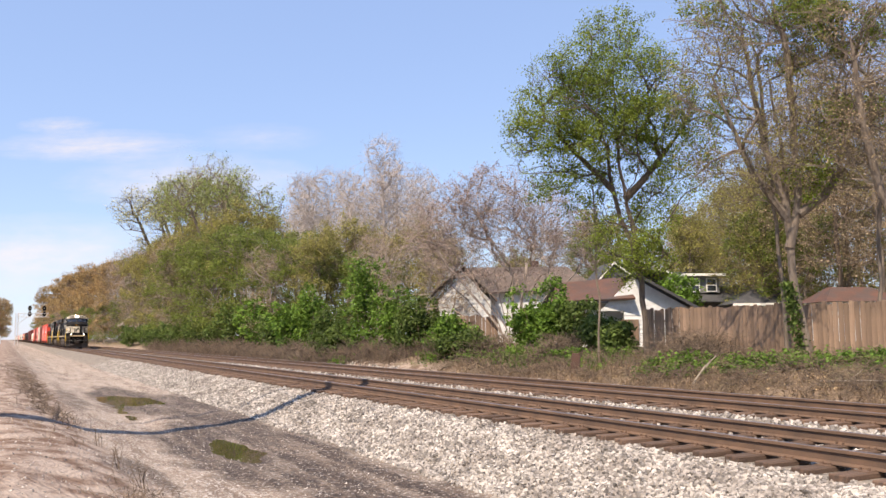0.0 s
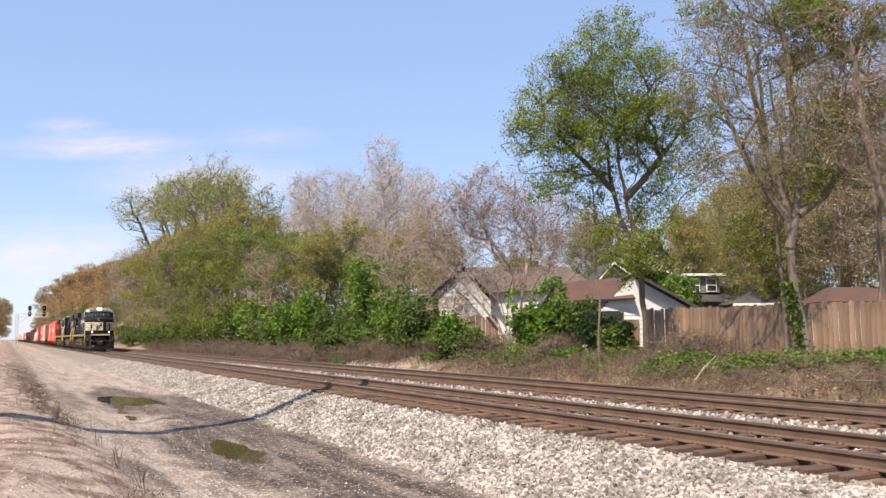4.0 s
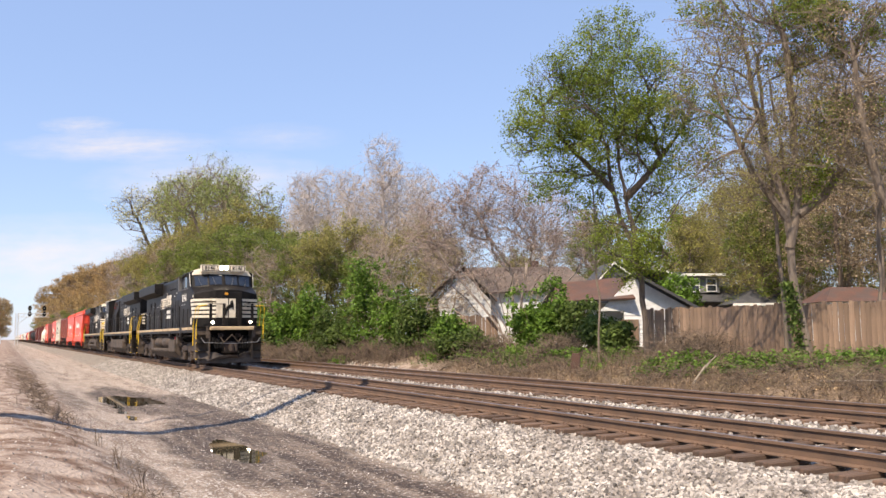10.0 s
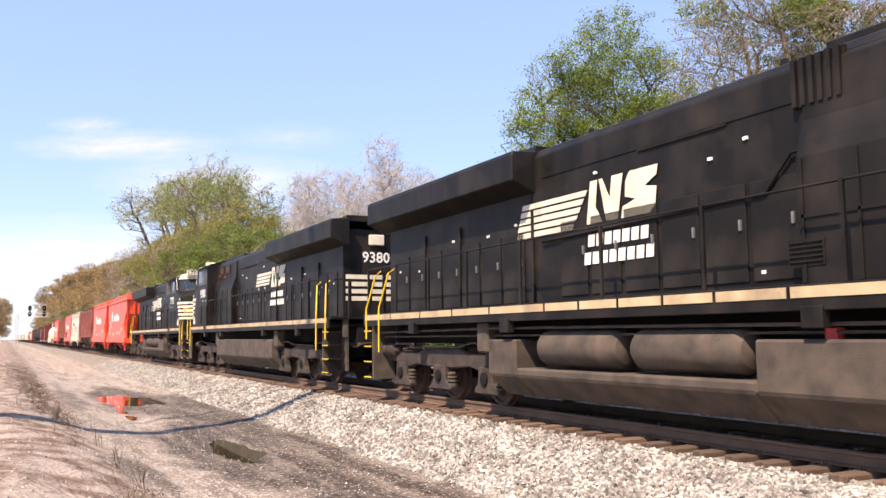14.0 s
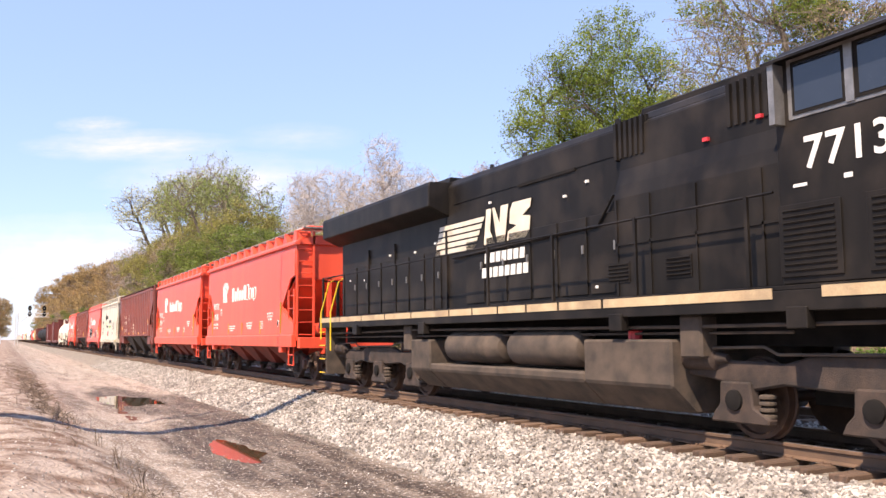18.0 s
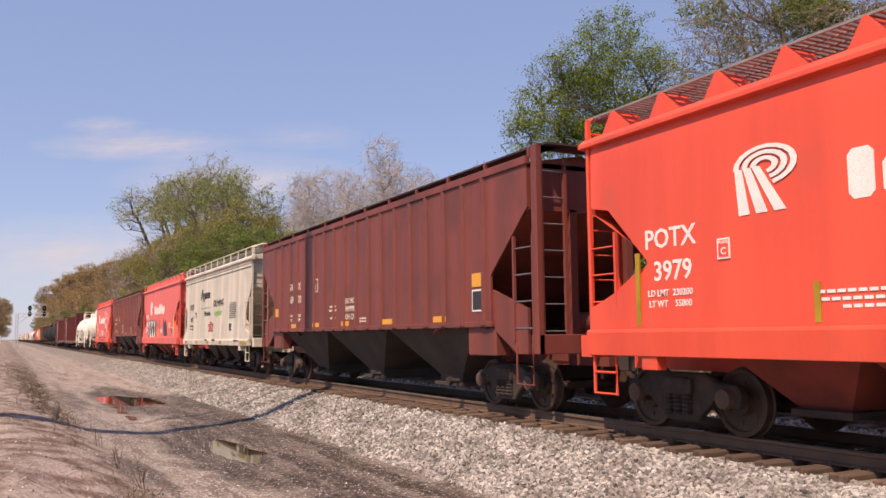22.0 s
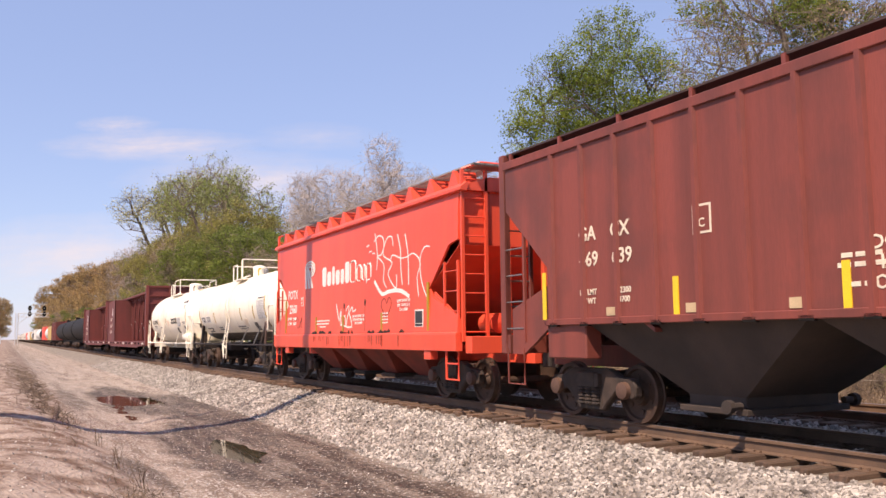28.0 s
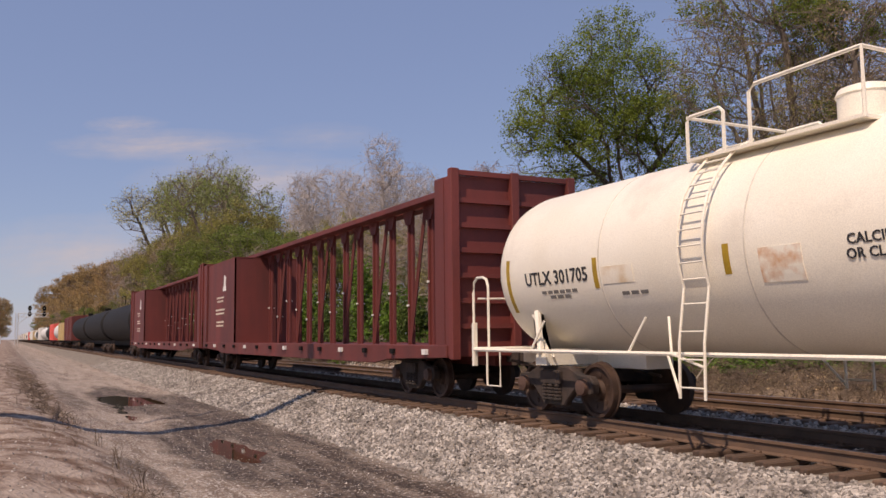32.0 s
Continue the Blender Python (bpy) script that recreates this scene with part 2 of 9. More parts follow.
L_MOSS = leafy("mid_green_leaves", (0.22, 0.27, 0.062), (0.145, 0.18, 0.044), 0.45)
L_FRESH = leafy("pale_spring_leaves", (0.32, 0.36, 0.11), (0.22, 0.26, 0.08), 0.45)
L_PALEBUD = leafy("pale_grey_buds", (0.36, 0.32, 0.28), (0.27, 0.235, 0.205), 0.3)

# ---- ground: one sheet with the road's hollow, the two beds of the tracks and the far bank ----
FAR_Y = 4.279
PROFILE = [(-400, 0.3), (-40, 0.2), (-14, 0.05), (-9.6, -0.08), (-9.0, -0.12), (-8.3, -0.32), (-7.5, -0.6), (-6.4, -0.8), (-5.0, -0.82),
           (-3.5, -0.8), (-3.0, -0.74), (-2.3, -0.52), (-1.8, -0.36), (-1.38, -0.30), (-1.2, -0.245), (1.5, -0.245), (2.1, -0.33),
           (2.6, -0.31), (2.95, -0.25), (5.8, -0.26), (6.5, -0.42), (7.2, -0.5), (8.2, -0.3), (9.5, 0.15), (11.0, 0.5),
           (13.0, 0.62), (18.0, 0.75), (40, 1.0), (400, 1.5)]
PY, PZ = [a for a, _ in PROFILE], [b for _, b in PROFILE]
PUDDLES = [(-32.0, -5.4, 5.6, 0.85, -3), (-16.9, -5.15, 2.8, 0.46, -5)]


def hollow(x, y):
    h = 0.0
    for px, py, a, b, turn in PUDDLES:
        c, s = math.cos(radians(turn)), math.sin(radians(turn))
        u, v = ((x - px) * c + (y - py) * s) / a, (-(x - px) * s + (y - py) * c) / b
        d = u * u + v * v
        if d < 4:
            h -= 0.085 * math.exp(-d)
    return h


def height(x, y):
    z = float(np.interp(y, PY, PZ))
    n = noise.noise(Vector((x * 0.35, y * 0.6, 1.7)))
    f = noise.noise(Vector((x * 1.6, y * 1.6, 7.7)))
    if y < -2.9:
        road = 1.0 if y > -7.6 else 0.0
        z += n * (0.05 if road else 0.12) + f * (0.02 if road else 0.05)
        if road:
            z += -0.035 * (math.exp(-((y + 6.0) / 0.28) ** 2) + math.exp(-((y + 4.4) / 0.28) ** 2))
        z += hollow(x, y)
    elif y > 6.2:
        z += (n * 0.14 + f * 0.06) * min(1, (y - 6.2) / 2)
    else:
        z += f * 0.012
    return z


def steps(*runs):
    out = []
    for a, b, d in runs:
        out += list(np.arange(a, b - 1e-6, d))
    return out + [runs[-1][1]]


xs = steps((-4500, -900, 600), (-900, -300, 60), (-300, -120, 6), (-120, -50, 1.0), (-50, -4, 0.16), (-4, 12, 1.0), (12, 120, 12), (120, 4500, 400))
ys = steps((-4500, -400, 600), (-400, -40, 40), (-40, -16, 2.0), (-16, -10, 0.3), (-10, 7.2, 0.11), (7.2, 16, 0.3), (16, 60, 4), (60, 400, 40), (400, 4500, 500))
gv = [(x, y, height(x, y)) for x in xs for y in ys]
ny = len(ys)
gf = [(i * ny + j, (i + 1) * ny + j, (i + 1) * ny + j + 1, i * ny + j + 1) for i in range(len(xs) - 1) for j in range(ny - 1)]
gme = bpy.data.meshes.new("ground")
gme.from_pydata(gv, [], gf)
gme.shade_smooth()


def ground_material():
    m = bpy.data.materials.new("ground_dirt_gravel_and_grass")
    m.use_nodes = True
    nt = m.node_tree
    n, l = nt.nodes, nt.links
    b = n["Principled BSDF"]
    b.inputs["Roughness"].default_value = 0.9
    b.inputs["Specular IOR Level"].default_value = 0.25
    geo = n.new("ShaderNodeNewGeometry")
    pos = geo.outputs["Position"]

    def noise_tex(scale, detail=6, vec=None, rough=0.55):
        t = n.new("ShaderNodeTexNoise")
        t.inputs["Scale"].default_value, t.inputs["Detail"].default_value, t.inputs["Roughness"].default_value = scale, detail, rough
        l.new(vec or pos, t.inputs["Vector"])
        return t.outputs["Fac"]

    def rng(src, a, c, d=0.0, e=1.0):
        t = n.new("ShaderNodeMapRange")
        for k, v in zip(("From Min", "From Max", "To Min", "To Max"), (a, c, d, e)):
            t.inputs[k].default_value = v
        l.new(src, t.inputs["Value"])
        return t.outputs[0]

    def op(kind, a, c):
        t = n.new("ShaderNodeMath")
        t.operation = kind
        for k, v in enumerate((a, c)):
            if isinstance(v, (int, float)):
                t.inputs[k].default_value = v
            else:
                l.new(v, t.inputs[k])
        return t.outputs[0]

    def blend(f, a, c):
        t = n.new("ShaderNodeMix")
        t.data_type = "RGBA"
        l.new(f, t.inputs["Factor"])
        for k, v in (("A", a), ("B", c)):
            if isinstance(v, tuple):
                t.inputs[k].default_value = (*v, 1)
            else:
                l.new(v, t.inputs[k])
        return t.outputs["Result"]

    sep = n.new("ShaderNodeSeparateXYZ")
    l.new(pos, sep.inputs[0])
    wob = noise_tex(0.8, 5)
    y = op("ADD", sep.outputs["Y"], op("MULTIPLY", op("SUBTRACT", wob, 0.5), 1.6))
    x = sep.outputs["X"]
    vor = n.new("ShaderNodeTexVoronoi")
    vor.inputs["Scale"].default_value = 16
    l.new(pos, vor.inputs["Vector"])
    cell = n.new("ShaderNodeSeparateColor")
    l.new(vor.outputs["Color"], cell.inputs[0])
    stone = blend(rng(cell.outputs[0], 0, 1), (0.31, 0.265, 0.22), (0.115, 0.1, 0.085))
    dirt = blend(rng(noise_tex(0.9, 8), 0.35, 0.7), (0.36, 0.275, 0.215), (0.21, 0.152, 0.113))
    pebble = blend(rng(noise_tex(22, 2), 0.52, 0.66), dirt, (0.39, 0.343, 0.3))
    mp = n.new("ShaderNodeMapping")
    mp.inputs["Scale"].default_value = (0.14, 1.25, 1.0)
    l.new(pos, mp.inputs["Vector"])
    pebble = blend(rng(noise_tex(1.3, 8, mp.outputs[0], 0.65), 0.47, 0.6, 0.0, 0.9), pebble, (0.165, 0.118, 0.09))
    chip = n.new("ShaderNodeTexVoronoi")
    chip.inputs["Scale"].default_value = 28
    l.new(pos, chip.inputs["Vector"])
    cc = n.new("ShaderNodeSeparateColor")
    l.new(chip.outputs["Color"], cc.inputs[0])
    pebble = blend(rng(cc.outputs[1], 0.72, 0.8, 0.0, 0.75), pebble, (0.55, 0.5, 0.45))
    pebble = blend(rng(cc.outputs[2], 0.86, 0.9, 0.0, 0.6), pebble, (0.16, 0.125, 0.1))
    bank = blend(rng(noise_tex(2.2, 8), 0.4, 0.62), (0.38, 0.3, 0.245), (0.155, 0.096, 0.068))
    soil = blend(rng(noise_tex(2.6, 8), 0.38, 0.64), (0.25, 0.18, 0.125), (0.12, 0.087, 0.06))
    far_bank = blend(rng(x, -37.0, -31.0), bank, soil)
    grass = blend(rng(noise_tex(1.1, 8), 0.5, 0.68), soil, (0.1, 0.125, 0.035))
    # dried-mud tone in the wheel ruts and dark damp ground round the puddles
    wet = None
    for px, py, a, c, k in ((-33.0, -5.3, 7.6, 1.0, 1.0), (-17.0, -4.7, 6.2, 1.6, 1.0), (-11.6, -4.4, 4.6, 1.0, 1.0), (-26.5, -4.2, 7.5, 1.2, 1.0), (-9.0, -4.0, 3.0, 0.6, 0.8), (-13.6, -7.4, 1.6, 0.4, 0.75), (-31.0, -7.2, 5.0, 0.4, 0.6)):
        u = op("DIVIDE", op("SUBTRACT", x, px), a)
        v = op("DIVIDE", op("SUBTRACT", y, py), c)
        d = op("ADD", op("MULTIPLY", u, u), op("MULTIPLY", v, v))
        f = op("MULTIPLY", rng(op("ADD", d, op("MULTIPLY", noise_tex(1.7, 8), 1.2)), 1.35, 2.1, 1.0, 0.0), k)
        wet = f if wet is None else op("MAXIMUM", wet, f)
    streak = rng(noise_tex(2.4, 8, mp.outputs[0], 0.7), 0.4, 0.54, 0.62, 1.0)
    wet = op("MULTIPLY", wet, streak)
    mud = blend(rng(noise_tex(5.0, 6), 0.4, 0.65), (0.034, 0.024, 0.019), (0.09, 0.063, 0.047))
    bare = op("MULTIPLY", rng(cc.outputs[0], 0.8, 0.86, 1.0, 0.35), 0.97)
    road = blend(op("MULTIPLY", wet, bare), pebble, mud)
    col = blend(rng(y, -8.0, -7.4), bank, road)
    col = blend(rng(y, -3.5, -2.9), col, stone)
    col = blend(rng(y, 6.2, 7.0), col, far_bank)
    col = blend(rng(y, 8.3, 9.6), col, grass)
    l.new(col, b.inputs["Base Color"])
    l.new(rng(wet, 0.3, 1.0, 0.95, 0.72), b.inputs["Roughness"])
    bp = n.new("ShaderNodeBump")
    bp.inputs["Strength"].default_value, bp.inputs["Distance"].default_value = 0.7, 0.05
    h = op("ADD", op("ADD", op("MULTIPLY", vor.outputs["Distance"], -0.6), op("MULTIPLY", noise_tex(30, 3), 0.5)), op("MULTIPLY", noise_tex(6, 6), 1.1))
    l.new(h, bp.inputs["Height"])
    l.new(bp.outputs[0], b.inputs["Normal"])
    return m


gme.materials.append(ground_material())
ground = tagged(new("ground", gme), "pale dirt road, stone ballast beds and grassy bank", "ground", kind="structure")

# ---- puddles ----
M_WATER = mat("muddy_puddle_water", (0.055, 0.045, 0.026), 0.03, amount=0.3, bump=0, spec=0.6)
for px, py, a, b, turn in PUDDLES:
    mb = MB()
    ring = [(px + 1.9 * a * math.cos(t) * math.cos(radians(turn)) - 1.7 * b * math.sin(t) * math.sin(radians(turn)),
             py + 1.9 * a * math.cos(t) * math.sin(radians(turn)) + 1.7 * b * math.sin(t) * math.cos(radians(turn)))
            for t in np.linspace(0, 2 * math.pi, 40, endpoint=False)]
    zs = sorted(height(x, y) for x in np.linspace(px - a, px + a, 25) for y in np.linspace(py - b, py + b, 9))
    level = zs[int(len(zs) * 0.38)]
    mb.add([(x, y, level) for x, y in ring], [tuple(range(40))])
    tagged(part("water", mb, M_WATER), "shallow muddy puddle in a wheel rut", "puddle", kind="structure")

# ---- tracks: rails, ties, plates ----
def rail_profile(y):
    h = [(-0.07, -0.172), (0.07, -0.172), (0.07, -0.16), (0.012, -0.14), (0.01, -0.05), (0.036, -0.038), (0.036, -0.006), (0.028, 0.0),
         (-0.028, 0.0), (-0.036, -0.006), (-0.036, -0.038), (-0.01, -0.05), (-0.012, -0.14), (-0.07, -0.16)]
    return [(y + a, z) for a, z in h]


tie_mesh = MB().box(-0.115, 0.115, -1.3, 1.3, -0.345, -0.176).mesh("tie", bevel=0.012)
tie_mesh.materials.append(M_TIE)
plate_mb = MB()
for yy in (-0.7525, 0.7525):
    plate_mb.box(-0.09, 0.09, yy - 0.18, yy + 0.18, -0.178, -0.168)
    for dx in (-0.05, 0.05):
        for dy in (-0.1, 0.1):
            plate_mb.box(dx - 0.012, dx + 0.012, yy + dy - 0.012, yy + dy + 0.012, -0.17, -0.14)
plate_mesh = plate_mb.mesh("tie_plate")
plate_mesh.materials.append(M_RAIL)
for cy, what in ((0.0, "near"), (FAR_Y, "far")):
    tr = tagged(empty("railway_track", "rusty steel rails on weathered wooden ties in pale ballast", "railway track", "railway tracks", pose(0, cy, -0.01 if cy else 0)), kind="structure")
    for yy in (-0.7525, 0.7525):
        rail = part("rail", MB().prism(rail_profile(yy), "x", -1500, 90), M_RAIL, tr, "rusty steel rail with a worn head")
        part("rail_head", MB().prism([(yy - 0.028, -0.002), (yy + 0.028, -0.002), (yy + 0.024, 0.0035), (yy - 0.024, 0.0035)], "x", -1500, 90), M_RAILTOP, rail, "polished running surface")
    rng_ = random.Random(5)
    far_mb = MB()
    for i in range(520):
        x = 8 - i * 0.51
        j = pose(x + rng_.uniform(-0.02, 0.02), rng_.uniform(-0.05, 0.05), rng_.uniform(-0.012, 0.006), 0, 0, rng_.uniform(-1.2, 1.2))
        if i < 190:
            t = part("tie", tie_mesh, None, tr, m=j)
            if i < 120:
                part("tie_plate", plate_mesh, None, t)
        else:
            far_mb.box(x - 0.115, x + 0.115, -1.3, 1.3, -0.345, -0.178)
    tagged(part("tie", far_mb, M_TIE, tr), kind="stuff")

# ---- the train: common gear. Each vehicle is built about its own middle, rail top at z = 0, x forward ----
RIDE = [(0, -134.3), (3, -109.4), (6, -79.6), (9, -48.6), (11, -27.97), (13, -8.0), (15, 12.1), (17, 32.31), (19, 52.62), (21, 73.02), (23, 93.48), (25, 113.99), (27, 134.54), (29, 155.1), (31, 175.67), (32, 185.96)]
MOVERS, ROLLERS = [], []


def wheelset_mesh(r, name):
    mb = MB()
    for s in (-1, 1):
        prof = [(0.69, 0.3 * r), (0.69, r + 0.025), (0.715, r + 0.028), (0.725, r), (0.825, r - 0.004), (0.828, r - 0.06), (0.79, r - 0.08), (0.77, 0.4 * r), (0.84, 0.34 * r), (0.845, 0.2 * r), (0.86, 0.19 * r), (0.86, 0.02)]
        mb.turn([(s * a, b) for a, b in prof], 28, "y")
        for k in range(6):
            a = k * math.pi / 3
            mb.box(0.6 * r * math.sin(a) - 0.03, 0.6 * r * math.sin(a) + 0.03, s * 0.775 - 0.02, s * 0.775 + 0.02, 0.6 * r * math.cos(a) - 0.03, 0.6 * r * math.cos(a) + 0.03)
    mb.turn([(-1.0, 0.07), (1.0, 0.07)], 10, "y")
    me = mb.mesh(name, smooth=True)
    me.materials.append(M_WHEEL)
    return me


WHEEL_R, WHEEL_L = 0.43, 0.5
WS_CAR, WS_LOCO = wheelset_mesh(WHEEL_R, "wheelset"), wheelset_mesh(WHEEL_L, "wheelset")


def car_frame_mesh():
    """Cast side frame of a freight truck with its journal ends."""
    mb = MB()
    for s in (-1,):
        a, b = s * 0.93, s * 1.07
        mb.prism([(-1.08, 0.56), (-1.0, 0.66), (-0.72, 0.68), (-0.42, 0.8), (0.42, 0.8), (0.72, 0.68), (1.0, 0.66), (1.08, 0.56), (1.05, 0.4), (0.98, 0.36),
                  (0.78, 0.44), (0.62, 0.46), (0.36, 0.24), (0.3, 0.16), (-0.3, 0.16), (-0.36, 0.24), (-0.62, 0.46), (-0.78, 0.44), (-0.98, 0.36), (-1.05, 0.4)], "y", a, b)
    return mb


CAR_FRAME = car_frame_mesh().mesh("side_frame", bevel=0.02)
CAR_FRAME.materials.append(M_TRUCK)
spring_mb = MB()
for s in (-1,):
    spring_mb.box(-0.28, 0.28, s * 1.05, s * 1.14, 0.52, 0.72)
COIL = MB().turn([p for k in range(5) for p in ((0.24 + k * 0.055, 0.05), (0.255 + k * 0.055, 0.075), (0.275 + k * 0.055, 0.075), (0.29 + k * 0.055, 0.05))], 8, "z", (0, -1.09, 0)).mesh("spring")
COIL.materials.append(M_TRUCK)
SPRING = spring_mb.mesh("spring_seat")
SPRING.materials.append(M_TRUCK)
cap_mb = MB()
cap_mb.turn([(-1.07, 0.13), (-1.15, 0.125), (-1.17, 0.06)], 12, "y", (0, 0, WHEEL_R + 0.06))
BEARING = cap_mb.mesh("bearing_cap", smooth=True)
BEARING.materials.append(mat("rusty_bearing", (0.13, 0.07, 0.05), 0.7, amount=0.4))
BOLSTER = MB().box(-0.2, 0.2, -1.15, 1.15, 0.5, 0.74).mesh("bolster", bevel=0.02)
BOLSTER.materials.append(M_TRUCK)


def car_truck(parent, x, rolls=True):
    t = part("truck", BOLSTER, None, parent, "dusty two-axle truck", m=pose(x, 0, 0))
    for turn in (0, 180):
        part("side_frame", CAR_FRAME, None, t, m=pose(0, 0, 0, 0, 0, turn))
        part("spring_seat", SPRING, None, t, m=pose(0, 0, 0, 0, 0, turn))
        for dx in (-0.17, 0.0, 0.17) if rolls else ():
            part("spring", COIL, None, t, m=pose(dx, 0, 0, 0, 0, turn))
        for dx in (-0.84, 0.84):
            part("bearing_cap", BEARING, None, t, m=pose(dx, 0, 0, 0, 0, turn))
    for dx in (-0.84, 0.84):
        w = part("wheelset", WS_CAR, None, t, m=pose(dx, 0, WHEEL_R))
        if rolls:
            ROLLERS.append((w, dx, WHEEL_R, 1))
    return t


def coupler(parent, x, d, zc=0.86):
    mb = MB().box(min(x, x + d * 0.55), max(x, x + d * 0.55), -0.09, 0.09, zc - 0.09, zc + 0.09)
    mb.prism([(x + d * 0.5, -0.17), (x + d * 0.82, -0.14), (x + d * 0.78, -0.02), (x + d * 0.66, 0.0), (x + d * 0.8, 0.1), (x + d * 0.72, 0.19), (x + d * 0.5, 0.16)], "z", zc - 0.15, zc + 0.15)
    c = part("coupler", mb, M_TRUCK, parent, "rusty knuckle coupler", bevel=0.015)
    part("air_hose", MB().tube([(x, 0.3 * d, zc - 0.05), (x + d * 0.25, 0.32, zc - 0.2), (x + d * 0.5, 0.28, zc - 0.42), (x + d * 0.75, 0.2, zc - 0.4)], 0.022), M_DARK, c)


def ladder(parent, material, a, b, z0, z1, rungs, r=0.014, name="ladder", stile=0.03, square=True):
    """Two stiles over the ground points a and b, and rungs between them."""
    mb = MB()
    for p in (a, b):
        if square:
            mb.box(p[0] - stile, p[0] + stile, p[1] - stile, p[1] + stile, z0, z1)
        else:
            mb.tube([(p[0], p[1], z0), (p[0], p[1], z1)], stile, 6)
    ob = part(name, mb, material, parent)
    rung = MB().tube([(a[0], a[1], 0), (b[0], b[1], 0)], r, 6).mesh("rung")
    rung.materials.append(M_STEEL if material in (M_BROWN, M_GREY) else material)
    for k in range(rungs):
        part("rung", rung, None, ob, m=pose(0, 0, z0 + (k + 0.5) * (z1 - z0) / rungs))
    return ob


def side_bars(parent, rows, material, y, name="stencil"):
    """Lines of writing too small to read: plain bars on a side. rows: x, z, width, height."""
    for x, z, w, h in rows:
        mb = MB()
        n = max(1, int(w / (h * 3.2)))
        for k in range(n):
            a = x - w / 2 + k * w / n
            mb.box(a, a + w / n * (0.78 if n > 1 else 1), -0.003, 0.003, z - h / 2, z + h / 2)
        part(name, mb, material, parent, m=pose(0, y, 0))


def lettering(parent, text, size, x, z, y, material, tilt=0.0, shear=0.0, space=1.0, name="lettering", label=""):
    me = words(text, size, 0.003, shear, space)
    me.materials.append(material)
    return part(name, me, None, parent, label, m=pose(x, y, z, tilt, 0, 0))


def mark_blocks(parent, x, z, y, material, widths, h, gap, tilt=0.0, name="emblem", slant=0.0, label=""):
    """A trade mark as plain blocks of its colour and size."""
    mb = MB()
    a = 0.0
    total = sum(w for w, _ in widths) + gap * (len(widths) - 1)
    for w, k in widths:
        x0 = a - total / 2
        mb.prism([(x0, 0), (x0 + w, 0), (x0 + w + slant * h * k, h * k), (x0 + slant * h * k, h * k)], "y", -0.004, 0.004)
        a += w + gap
    return part(name, mb, material, parent, label, m=pose(x, y, z, tilt, 0, 0))

# ---- locomotives ----
def sx(s):
    return 10.975 - float(np.interp(s, (0, 9.5, 13.8, 14.0, 20.55, 22.0), (0, 9.5, 13.9, 14.42, 21.1, 22.55)))


def ribbon(mb, path, z0, z1, t=0.006):
    """A flat band along a path in plan, a little proud of what it lies on."""
    pts = [Vector((p[0], p[1])) for p in path]
    inner, outer = [], []
    for i, p in enumerate(pts):
        d = (pts[min(i + 1, len(pts) - 1)] - pts[max(i - 1, 0)]).normalized()
        nrm = Vector((d.y, -d.x))
        inner.append(p - nrm * 0.002)
        outer.append(p + nrm * t)
    rings = [[(i.x, i.y, z0), (o.x, o.y, z0), (o.x, o.y, z1), (i.x, i.y, z1)] for i, o in zip(inner, outer)]
    mb.loft(rings)


